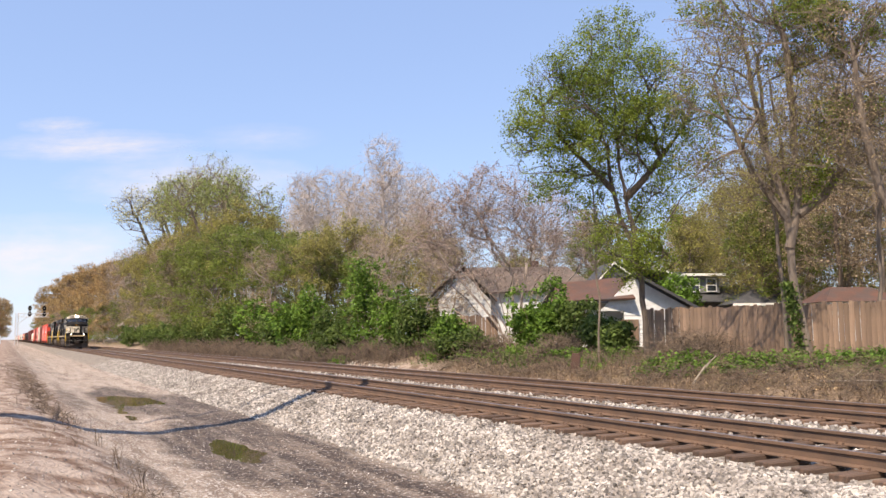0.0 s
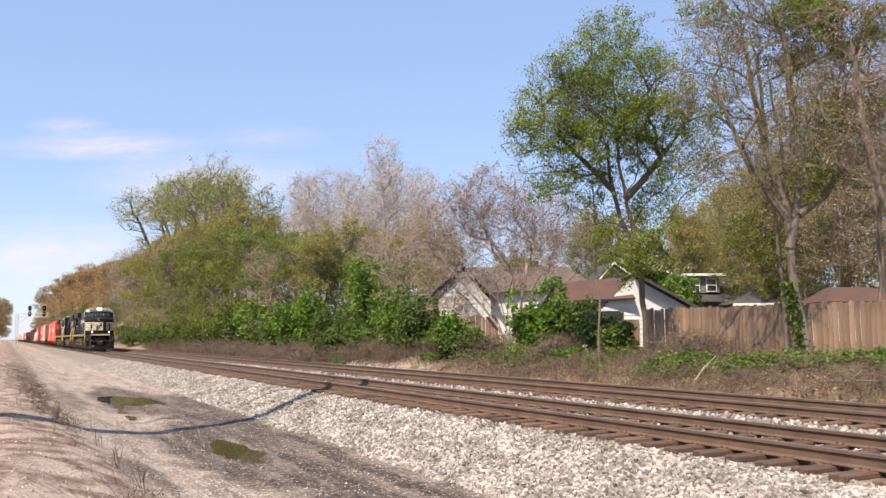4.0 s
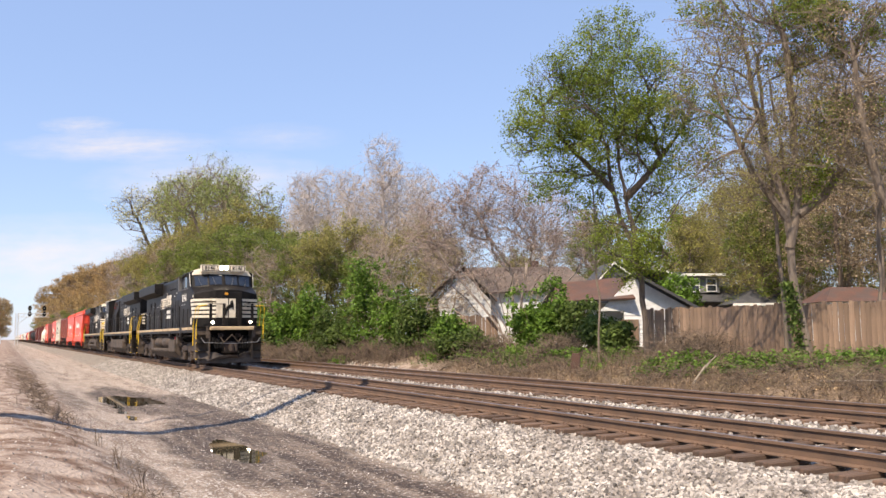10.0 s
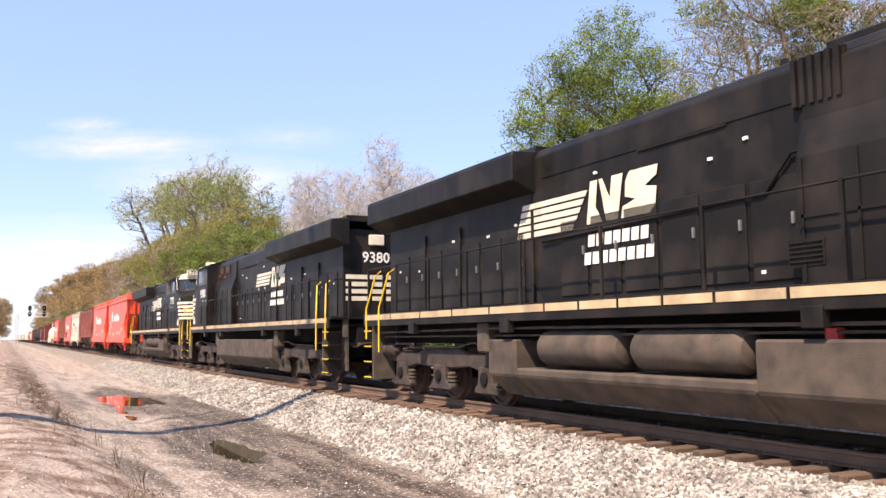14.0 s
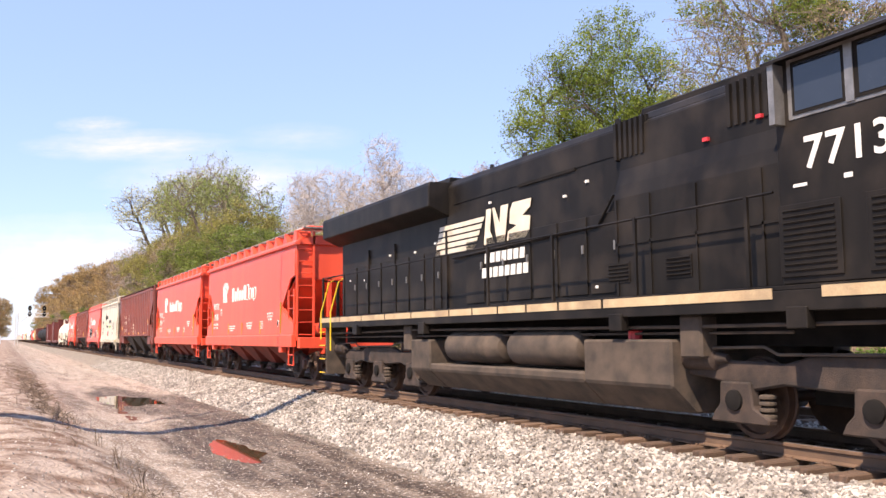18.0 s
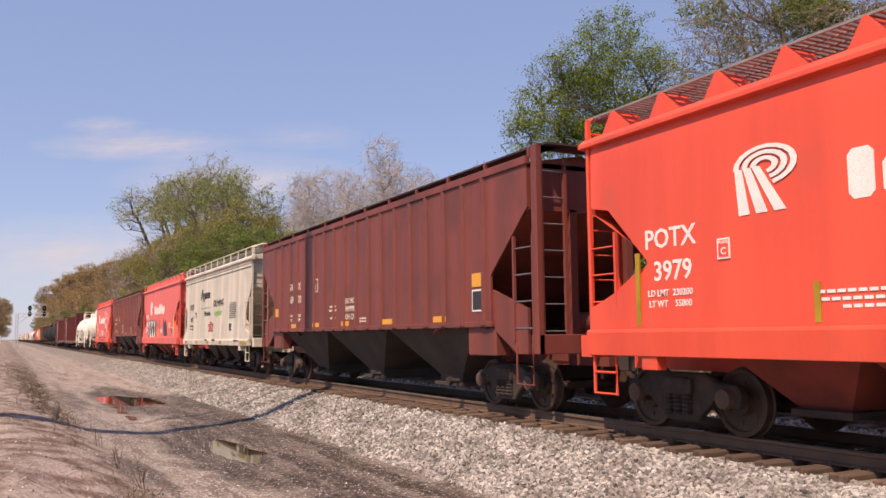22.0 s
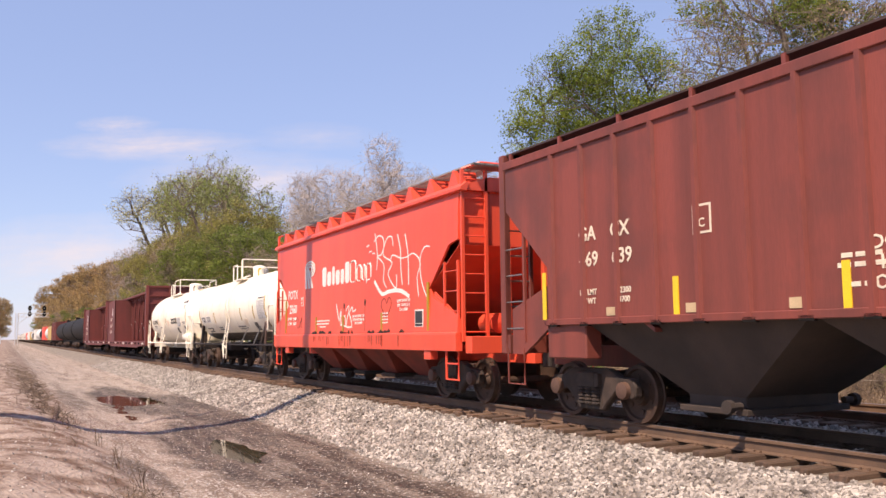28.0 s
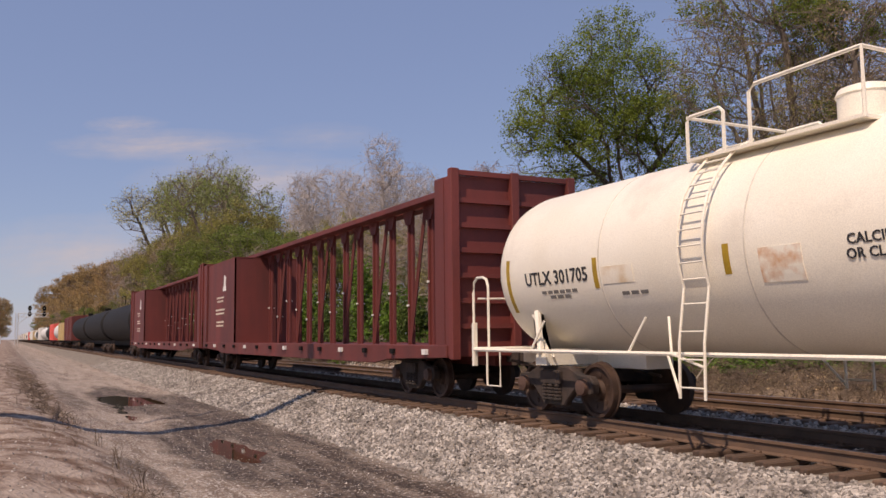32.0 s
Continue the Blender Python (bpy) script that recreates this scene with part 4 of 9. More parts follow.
    for y in (-0.85, -0.72, -0.58, -0.45, 0.45, 0.58, 0.72, 0.85):
        part("brake_hose", MB().tube([(sx(1.6), y, 1.4), (sx(1.2), y, 1.36), (sx(0.98), y * 0.95, 1.15), (sx(0.93), y * 0.86, 0.85), (sx(1.05), y * 0.8, 0.66)], 0.028), M_DARK, e)
    for y, z, r in ((-0.62, 1.18, 0.13), (0.62, 1.18, 0.13), (-0.4, 1.42, 0.1), (0.4, 1.42, 0.1)):
        part("hose_fitting", MB().turn([(sx(1.7), r), (sx(1.3), r), (sx(1.24), r * 0.6), (sx(1.12), r * 0.55), (sx(1.1), 0.02)], 12, "x", (0, y, z)), M_TRUCK, e, smooth=True)
    for s in (-1, 1):
        part("pilot_bracket", MB().prism([(sx(1.6), 0.5), (sx(1.1), 0.5), (sx(1.35), 1.1), (sx(1.3), 1.66), (sx(1.6), 1.66)], "y", s * 0.92, s * 0.97), M_DUST, e)
    part("uncoupling_lever", MB().tube([(sx(1.1), -1.35, 1.3), (sx(0.98), -1.2, 1.1), (sx(0.95), -0.2, 1.05), (sx(0.95), 0.2, 1.05), (sx(0.98), 1.2, 1.1), (sx(1.1), 1.35, 1.3)], 0.018), M_STEEL, e)
    part("cable", MB().tube([(sx(1.1), -0.6, 1.5), (sx(0.9), -0.35, 1.1), (sx(0.9), 0.0, 1.45), (sx(0.9), 0.3, 1.1), (sx(1.1), 0.55, 1.4)], 0.03), M_DUST, e)
    for s in (-1, 1):
        dl = part("ditch_light", MB().turn([(sx(1.2), 0.12), (sx(1.0), 0.12), (sx(0.97), 0.1)], 14, "x", (0, s * 0.86, 2.02)), M_BLACK, e, smooth=True)
        part("ditch_lens", MB().turn([(sx(0.985), 0.065), (sx(0.965), 0.06), (sx(0.96), 0.01)], 14, "x", (0, s * 0.86, 2.02)), M_LAMP if d > 0 and number == "8146" else M_LENS, dl)
        # step wells
        part("side_plate", MB().box(sx(2.02), sx(1.5), s * 1.46 - 0.03, s * 1.46 + 0.03, 0.36, 1.84), M_DUST, e, bevel=0.012)
        for q, w, dirx in ((1.06, 0.44, 1), (20.6, 0.5, -1)):
            sw = part("step_well", MB().box(sx(q) - 0.04, sx(q) + 0.015, s * 0.98, s * 1.12, 1.3, 1.84).box(sx(q + dirx * w) - 0.03, sx(q + dirx * w) + 0.03, s * 0.95, s * 1.5, 0.32, 1.84).box(min(sx(q), sx(q + dirx * w)), max(sx(q), sx(q + dirx * w)), s * 0.94, s * 1.0, 0.4, 1.8), M_DUST, e)
            for k in range(4):
                z = 0.36 + k * 0.36
                part("step", MB().box(min(sx(q), sx(q + dirx * w)) + 0.03, max(sx(q), sx(q + dirx * w)) - 0.03, s * 1.1, s * 1.52, z - 0.02, z + 0.012), M_DARK, sw)
                part("step_edge", MB().box(min(sx(q), sx(q + dirx * w)) + 0.03, max(sx(q), sx(q + dirx * w)) - 0.03, min(s * 1.5, s * 1.53), max(s * 1.5, s * 1.53), z - 0.012, z + 0.014), M_YELLOW, sw)
            for qq, zz in ((q + dirx * 0.2, 1.25), (q + dirx * (w + 0.45), 0.95)):
                part("handrail", MB().tube([(sx(qq), s * 1.54, zz), (sx(qq), s * 1.54, 1.92), (sx(qq - 0.35), s * 1.5, 2.66), (sx(qq - 0.5), s * 1.4, 2.78), (sx(qq - 0.6), s * 1.2, 2.78)] if dirx > 0 else [(sx(qq), s * 1.54, zz), (sx(qq), s * 1.54, 1.95), (sx(qq + dirx * 0.28), s * 1.42, 2.75), (sx(qq + dirx * 0.32), s * 1.3, 2.85)], 0.022, 8), M_YELLOW, e, "yellow handrail")
        # walkway railing behind the cab
        prev = None
        for q in (5.9, 7.9, 9.9, 11.9, 13.9, 15.6, 17.2, 18.8, 20.4):
            part("railing_post", MB().box(sx(q) - 0.025, sx(q) + 0.025, s * 1.46, s * 1.5, 1.84, 2.92), M_BLACK, e)
        part("railing", MB().tube([(sx(5.5), s * 1.48, 2.9), (sx(20.45), s * 1.48, 2.9)], 0.018), M_BLACK, e)
        part("railing", MB().tube([(sx(1.3), s * 1.0, 2.85), (sx(1.05), s * 0.9, 2.85), (sx(1.02), s * 0.35, 2.85)], 0.018), M_BLACK, e)
        for y in (0.35, 0.95):
            part("end_post", MB().box(sx(1.06), sx(1.0), s * y - 0.06, s * y + 0.06, 1.84, 2.87), M_BLACK, e)
            part("end_post", MB().box(sx(20.72), sx(20.66), s * y - 0.04, s * y + 0.04, 1.84, 2.87), M_BLACK, e)
        part("end_railing", MB().tube([(sx(20.7), s * 1.4, 2.85), (sx(20.7), s * 0.3, 2.85)], 0.018), M_BLACK, e)
    # fuel tank and air reservoirs
    tank = [(-1.45, 1.24), (-1.45, 0.62), (-1.05, 0.26), (1.05, 0.26), (1.45, 0.62), (1.45, 1.24)]
    solid = MB().prism(tank, "x", sx(9.2), sx(7.3))
    solid.prism(tank, "x", sx(14.9), sx(14.0))
    solid.prism([(-1.45, 0.76), (-1.45, 0.62), (-1.05, 0.26), (1.05, 0.26), (1.45, 0.62), (1.45, 0.76)] if not old else tank, "x", sx(14.0), sx(9.2))
    solid.prism([(-0.85, 0.7), (0.85, 0.7), (0.85, 1.24), (-0.85, 1.24)], "x", sx(14.0), sx(9.2))
    ft = part("fuel_tank", solid, M_DUST, e, "dust-covered fuel tank", bevel=0.03)
    if not old:
        for s in (-1, 1):
            for a, b in ((9.4, 11.5), (11.7, 13.8)):
                part("air_reservoir", MB().turn([(sx(b), 0.05), (sx(b) + 0.06, 0.22), (sx(b) + 0.16, 0.29), (sx(a) - 0.16, 0.29), (sx(a) - 0.06, 0.22), (sx(a), 0.05)], 18, "x", (0, s * 1.17, 1.1)), M_DUST, ft, smooth=True)
    part("filler_cap", MB().turn([(1.24, 0.1), (1.36, 0.1), (1.38, 0.03)], 10, "z", (sx(8.3), -1.2, 0)), M_RED, ft)
    for q in (7.0, 15.2):
        for s in (-1, 1):
            part("equipment_rack", MB().box(sx(q) - 0.2, sx(q) + 0.2, s * 1.25 - 0.15, s * 1.25 + 0.15, 1.0, 1.55), M_DUST, e, bevel=0.03)
    part("pipe_run", MB().tube([(sx(2.5), -1.35, 1.42), (sx(7.0), -1.35, 1.4), (sx(14.8), -1.35, 1.44), (sx(20), -1.35, 1.4)], 0.025).tube([(sx(5.5), -1.25, 1.32), (sx(20), -1.25, 1.3)], 0.02), M_DUST, e)
    loco_truck(e, 10.975 - 4.58, d)
    loco_truck(e, 10.975 - 17.82, d)
    # trade marks, as plain shapes
    for s in (-1, 1):
        y = s * (half + 0.02)
        mb = MB()
        # the mark reads from left to right on either side
        turn = 0 if s < 0 else 180
        mid = 10.975 if s < 0 else -10.975
        s0 = 15.02 if s < 0 else -11.14
        if old:
            s0 = 15.5 if s < 0 else -11.6
        for k in range(5):
            z = 3.02 + k * 0.125
            x0, x1 = mid - s0 + k * 0.05, mid - s0 + 1.72 + k * 0.09
            mb.prism([(x0, z), (x1, z), (x1 + 0.06, z + 0.09), (x0 + 0.04, z + 0.09)], "y", -0.004, 0.004)
        part("emblem", mb, M_CREAM, hood, m=pose(0, y, 0, 0, 0, turn))
        # the trade mark's second half: two slanted blocks, each with a dark cut
        mb = MB()
        q0 = mid - s0 + 2.1
        mb.prism([(q0, 3.05), (q0 + 0.42, 3.05), (q0 + 0.24, 3.3), (q0 + 0.3, 3.73), (q0 + 0.12, 3.73)], "y", -0.004, 0.004)
        mb.prism([(q0 + 0.5, 3.05), (q0 + 0.78, 3.05), (q0 + 0.92, 3.73), (q0 + 0.66, 3.73), (q0 + 0.6, 3.4), (q0 + 0.42, 3.73), (q0 + 0.34, 3.73)], "y", -0.004, 0.004)
        mb.prism([(q0 + 0.86, 3.05), (q0 + 1.5, 3.05), (q0 + 1.62, 3.16), (q0 + 1.66, 3.42), (q0 + 1.4, 3.46), (q0 + 1.66, 3.58), (q0 + 1.7, 3.73), (q0 + 1.08, 3.73), (q0 + 0.98, 3.6), (q0 + 0.96, 3.36), (q0 + 1.2, 3.3), (q0 + 0.9, 3.22)], "y", -0.004, 0.004)
        part("emblem", mb, M_CREAM, hood, m=pose(0, y, 0, 0, 0, turn))
        for z, w in ((2.78, [(0.16, 1)] * 7), (2.5, [(0.16, 1)] * 8)):
            mark_blocks(hood, (mid - s0 + 2.85) * (1 if s < 0 else -1), z - 0.09, y + s * 0.014, M_WHITE, w, 0.19, 0.05, slant=0.1 * -s)
    return e


M_PLOW = mat("dusty_plow_steel", (0.1, 0.078, 0.064), 0.75, col2=(0.05, 0.039, 0.033), scale=2.5, bump=0.15)
M_LAMP = glow("lit_headlamp", (1.0, 0.93, 0.8), 30.0)
M_LENS = mat("unlit_lamp_lens", (0.6, 0.6, 0.58), 0.15, amount=0.1, bump=0)
for number, mark, s_mid, turn in (("8146", "a", 10.975, 0), ("9380", "b", 33.87, 180), ("7713", "c", 54.7, 0)):
    MOVERS.append((locomotive(number, mark, turn == 180, 1 if not turn else -1), s_mid, turn))

# ---- covered hoppers with rounded sides ----
def word_mark(e, x, y, z, s):
    """The white trade name as plain shapes: six heavy blocks, then four light frames."""
    a = 0.0
    for k, (w, up, down) in enumerate([(0.3, 0.52, 0), (0.3, 0.38, 0), (0.18, 0.5, 0), (0.28, 0.38, 0), (0.24, 0.38, 0), (0.28, 0.54, 0), (0.36, 0.52, 0), (0.28, 0.38, 0), (0.16, 0.38, 0), (0.28, 0.38, 0.14)]):
        x0 = (x + a) if s < 0 else -(-x + a) + 0.0
        x1 = (x0 + w) if s < 0 else x0 - w
        lo, hi = min(x0, x1), max(x0, x1)
        mb = MB()
        r = 0.06
        if k < 6:
            mb.prism([(lo + r, z - down), (hi - r, z - down), (hi, z - down + r), (hi, z + up - r), (hi - r, z + up), (lo + r, z + up), (lo, z + up - r), (lo, z - down + r)], "y", -0.012, 0.012)
        else:
            mb.tube([(lo + r, 0, z), (hi - r, 0, z), (hi, 0, z + r), (hi, 0, z + up - r), (hi - r, 0, z + up), (lo + r, 0, z + up), (lo, 0, z + up - r), (lo, 0, z - down + r), (lo + r, 0, z)], 0.022, 4)
        part("emblem", mb, M_WHITE, e, "white plain shape of a word mark", m=pose(0, y, 0))
        a += w + 0.09


def grating(x0, x1, y0, y1, z0, z1):
    """Open steel grating: bearers lengthwise, close bars across."""
    mb = MB()
    for k in range(4):
        y = y0 + (y1 - y0 - 0.03) * k / 3
        mb.box(x0, x1, y, y + 0.03, z0, z1)
    n = int((x1 - x0) / 0.1)
    for k in range(n + 1):
        x = x0 + (x1 - x0 - 0.05) * k / n
        mb.box(x, x + 0.05, y0 + 0.002, y1 - 0.002, z0 + 0.004, z1 + 0.003)
    return mb


def round_hopper(paint, L, number, label, grey=False, graffiti=0, faded=False, dq=0.0, limits=("230200", "55800")):
    e = empty("covered_hopper", label, "rail car", "freight cars of the train")
    h = L / 2

    def X(s):
        return h - s
    x0, x1 = X(L - 0.83), X(0.83)
    side = [(1.6, 1.24), (1.585, 1.6), (1.565, 2.2), (1.555, 2.8), (1.545, 3.4), (1.53, 3.95), (1.5, 4.1)]
    cut = [(0.95, 3.16), (1.35, 3.08), (2.18, 2.27), (2.02, 2.1), (0.98, 1.7)] if not grey else [(0.85, 3.1), (1.0, 2.88), (1.3, 2.55), (1.5, 2.15), (1.58, 1.75), (1.55, 1.44)]

    def trim(z):
        """How far the side reaches towards the end at height z."""
        pts = sorted(cut, key=lambda p: p[1])
        if z <= pts[0][1] or z >= pts[-1][1]:
            return 0.95 if not grey else 0.85
        return float(np.interp(z, [p[1] for p in pts], [p[0] for p in pts]))
    zs = sorted(set([1.24, 1.4, 1.62, 1.8, 2.0, 2.28, 2.5, 2.8, 3.1, 3.4, 3.7, 3.95, 4.1] + [c[1] for c in cut]))
    sz, sy = [b for _, b in side], [a for a, _ in side]
    for s in (-1, 1):
        mb = MB()
        rings = []
        for z in zs:
            y = float(np.interp(z, sz, sy))
            t = trim(z)
            rings.append([(X(L - t), s * (y - 0.05), z), (X(L - t), s * y, z), (X(t), s * y, z), (X(t), s * (y - 0.05), z)])
        mb.loft(rings)
        sd = part("side_sheet", mb, paint, e, smooth=True)
        sill = part("side_sill", MB().prism([(s * 1.63, 1.26), (s * 1.655, 1.2), (s * 1.64, 1.02), (s * 1.5, 1.02), (s * 1.5, 1.26)] if grey else [(s * 1.595, 1.385), (s * 1.64, 1.375), (s * 1.655, 1.34), (s * 1.645, 1.02), (s * 1.5, 1.02), (s * 1.5, 1.385)], "x", X(L - 0.9), X(0.9)), paint, e, bevel=0.008)
        part("top_chord", MB().prism([(s * 1.46, 4.06), (s * 1.6, 4.08), (s * 1.6, 4.14), (s * 1.48, 4.24), (s * 1.4, 4.24)], "x", x0 - 0.1, x1 + 0.1), paint, e, bevel=0.006)
        if not grey:
            fin = MB().prism([(-0.26, 4.2), (0.26, 4.2), (0.02, 4.56), (-0.02, 4.56)], "y", -0.012, 0.012)
            fin.add([(-0.26, 0, 4.2), (0.26, 0, 4.2), (0, 0, 4.56), (0, -s * 0.5, 4.56), (-0.1, -s * 0.5, 4.25), (0.1, -s * 0.5, 4.25)], [(0, 2, 3, 4), (1, 5, 3, 2), (0, 4, 5, 1)])
            fin_me = fin.mesh("roof_gusset")
            fin_me.materials.append(paint)
            n = 12
            for k in range(n):
                part("roof_gusset", fin_me, None, e, m=pose(x0 + (k + 0.5) * (x1 - x0) / n, s * 1.42, 0))
            part("running_board", grating(x0 - 0.2, x1 + 0.2, min(s * 1.36, s * 0.62), max(s * 1.36, s * 0.62), 4.57, 4.6), M_GRATE, e, "grey steel grating walkway")
        else:
            post = MB().box(-0.02, 0.02, -0.02, 0.02, 4.2, 4.58).mesh("stanchion")
            post.materials.append(paint)
            for k in range(11):
                part("stanchion", post, None, e, m=pose(x0 + 0.2 + k * (x1 - x0 - 0.4) / 10, s * 1.4, 0))
            part("roof_rail", MB().tube([(x0, s * 1.4, 4.58), (x1, s * 1.4, 4.58)], 0.02), paint, e)
            part("running_board", grating(x0 - 0.2, x1 + 0.2, s * 0.95 - 0.25, s * 0.95 + 0.3, 4.5, 4.53), M_GRATE, e, "grey steel grating walkway")
            for k in range(2):
                part("side_rib", MB().box(x0, x1, s * 1.5, s * (1.565 - k * 0.01), 3.84 + k * 0.12, 3.87 + k * 0.12), paint, e)
    part("roof", MB().prism([(-1.45, 4.2), (-0.9, 4.38), (0.9, 4.38), (1.45, 4.2), (1.45, 4.1), (-1.45, 4.1)], "x", x0, x1), paint, e)
    for k in range(8):
        part("hatch", MB().turn([(4.38, 0.42), (4.5, 0.42), (4.54, 0.3), (4.55, 0.02)], 14, "z", (x0 + (k + 0.5) * (x1 - x0) / 8, 0, 0)), paint, e)
    # ends: top panel, slope sheet, end frame with ladder and platform
    for d in (1, -1):
        a = d * (h - 0.92)
        top = MB().box(min(a, a - d * 0.06), max(a, a - d * 0.06), -1.5, 1.5, 3.05, 4.16)
        part("end_panel", top, paint, e)
        slope = MB().add([(a, -1.5, 3.1), (a, 1.5, 3.1), (d * (h - 4.2), 1.5, 1.15), (d * (h - 4.2), -1.5, 1.15), (a - d * 0.05, -1.5, 3.06), (a - d * 0.05, 1.5, 3.06), (d * (h - 4.2), 1.5, 1.1), (d * (h - 4.2), -1.5, 1.1)],
                         [(0, 1, 2, 3), (4, 7, 6, 5), (0, 4, 5, 1), (2, 6, 7, 3), (0, 3, 7, 4), (1, 5, 6, 2)])
        part("slope_sheet", slope, paint, e)
        part("end_sill", MB().box(min(d * (h - 0.55), d * (h - 0.8)), max(d * (h - 0.55), d * (h - 0.8)), -1.5, 1.5, 0.98, 1.3), paint, e, bevel=0.01)
        part("centre_sill", MB().box(min(d * (h - 0.3), d * (h - 4.3)), max(d * (h - 0.3), d * (h - 4.3)), -0.28, 0.28, 0.78, 1.12), paint, e)
        for y in (-0.45, 0.45):
            part("end_post", MB().box(min(a, a - d * 0.12), max(a, a - d * 0.12), y - 0.06, y + 0.06, 1.2, 3.1), paint, e)
        for s in (-1, 1):
            ladder(e, paint, (d * (h - 0.86), s * 1.5), (d * (h - 0.86), s * 0.98), 1.2, 4.5, 9)
            ladder(e, paint, (d * (h - 1.5), s * 1.56), (d * (h - 0.94), s * 1.56), 1.2, 2.75, 4, name="side_ladder", stile=0.022)
            part("foot_step", MB().tube([(d * (h - 1.45), s * 1.56, 1.1), (d * (h - 1.45), s * 1.56, 0.48), (d * (h - 0.96), s * 1.56, 0.48), (d * (h - 0.96), s * 1.56, 1.1)], 0.028).tube([(d * (h - 1.45), s * 1.56, 0.78), (d * (h - 0.96), s * 1.56, 0.78)], 0.02), paint, e)
            part("gusset", MB().prism([(d * (h - 0.9), 1.62), (d * (h - 2.0), 2.2), (d * (h - 2.0), 1.2), (d * (h - 0.9), 1.2)], "y", s * 1.5, s * 1.54), paint, e)
            part("jacking_box", MB().box(min(d * (h - 2.35), d * (h - 2.05)), max(d * (h - 2.35), d * (h - 2.05)), s * 1.45, s * 1.62, 0.84, 1.02), paint, e, bevel=0.01)
        part("handrail", MB().tube([(d * (h - 0.86), -1.5, 4.5), (d * (h - 0.7), -1.2, 4.62), (d * (h - 0.7), 1.2, 4.62), (d * (h - 0.86), 1.5, 4.5)], 0.03), paint, e)
        part("end_walkway", MB().box(min(d * (h - 1.1), d * (h - 0.66)), max(d * (h - 1.1), d * (h - 0.66)), -1.3, 1.3, 4.56, 4.59), M_GRATE, e)
        coupler(e, d * (h - 0.6), d * 0.75)
        if d > 0:
            bw = part("brake_wheel", MB().turn([(h - 0.5, 0.28), (h - 0.48, 0.3), (h - 0.46, 0.28)], 16, "x", (0, 0.5, 2.2)), paint, e)
            part("brake_cylinder", MB().turn([(h - 1.6, 0.05), (h - 1.55, 0.2), (h - 1.05, 0.2), (h - 1.0, 0.05)], 12, "x", (0, -0.6, 1.55)), paint, e, smooth=True)
            part("air_reservoir", MB().turn([(0.25, 0.05), (0.3, 0.19), (1.1, 0.19), (1.15, 0.05)], 12, "y", (h - 1.3, 0, 1.5)), paint, e, smooth=True)
    # hopper bays below the sill
    n = 4
    span = L - 6.4
    for k in range(n):
        c = -span / 2 + (k + 0.5) * span / n
        w = span / n / 2
        t = 1.3 if not grey else 1.05
        rings = [[(c - w, -t, 1.1), (c + w, -t, 1.1), (c + w, t, 1.1), (c - w, t, 1.1)], [(c - 0.35, -0.7, 0.42), (c + 0.35, -0.7, 0.42), (c + 0.35, 0.7, 0.42), (c - 0.35, 0.7, 0.42)]]
        # bays darker than the body: grime plus the shade under the sill, in colour
        b = part("hopper_bay", MB().loft(rings), M_SHADYRED if not grey else M_SHADYGRIME, e)
        part("outlet_gate", MB().box(c - 0.42, c + 0.42, -0.8, 0.8, 0.33, 0.42), M_TRUCK, b, bevel=0.01)
    car_truck(e, h - 2.15)
    car_truck(e, -h + 2.15)
    for s in (-1, 1):
        y = s * 1.6
        f = -s

        def at(q):
            return s * -1 * X(q + dq) if s > 0 else X(q + dq)
        ink = M_WHITE if not grey else M_INK
        turn = 0 if s < 0 else 180
        me = words("POTX" if not grey else "SHQX", 0.36 if not grey else 0.33, 0.003)
        me.materials.append(ink)
        part("reporting_mark", me, None, e, m=pose(at(L - 2.6), s * 1.562, 2.55 if not grey else 2.7, 0, 0, turn))
        me = words(number, 0.36 if not grey else 0.33, 0.003)
        me.materials.append(ink)
        part("car_number", me, None, e, m=pose(at(L - 2.65), s * 1.57, 2.12, 0, 0, turn))
        for z, body in ((1.84, "LD LMT  " + limits[0]), (1.7, "LT WT    " + limits[1])):
            me = words(body, 0.12, 0.003)
            me.materials.append(ink)
            part("load_limit", me, None, e, m=pose(at(L - 2.6), s * 1.583, z, 0, 0, turn))
        for z, body, size in ((2.4, "PLATE", 0.055), (2.29, "C", 0.12)):
            me = words(body, size, 0.003)
            me.materials.append(ink)
            part("plate_mark", me, None, e, m=pose(at(L - 3.55), s * 1.587, z, 0, 0, turn))
        part("plate_box", MB().box(at(L - 3.55) - 0.1, at(L - 3.55) + 0.1, s * 1.57, s * 1.582, 2.2, 2.45), ink if grey else M_WHITE, e)
        part("plate_box_inner", MB().box(at(L - 3.55) - 0.08, at(L - 3.55) + 0.08, s * 1.572, s * 1.585, 2.22, 2.43), paint, e)
        if not grey:
            # trade mark as a plain fan of bars and a row of plain blocks
            mb = MB()
            for k in range(3):
                b0 = -0.46 + k * 0.13
                mb.prism([(b0 + 0.06 + k * 0.13, -0.14), (b0 + 0.22 + k * 0.13, -0.14), (b0 + 0.13, 0.4), (b0 + 0.02, 0.4)], "y", -0.004, 0.004)
            for k in range(3):
                r = 0.46 - k * 0.13
                arc = [(0.0 + r * math.cos(t), 0.4 + r * 0.52 * math.sin(t)) for t in np.linspace(-1.3, 3.14, 14)]
                arc2 = [(0.0 + (r - 0.085) * math.cos(t), 0.4 + (r - 0.085) * 0.52 * math.sin(t)) for t in np.linspace(3.14, -1.3, 14)]
                for i in range(13):
                    mb.prism([arc[i], arc[i + 1], arc2[12 - i], arc2[13 - i]], "y", -0.004, 0.004)
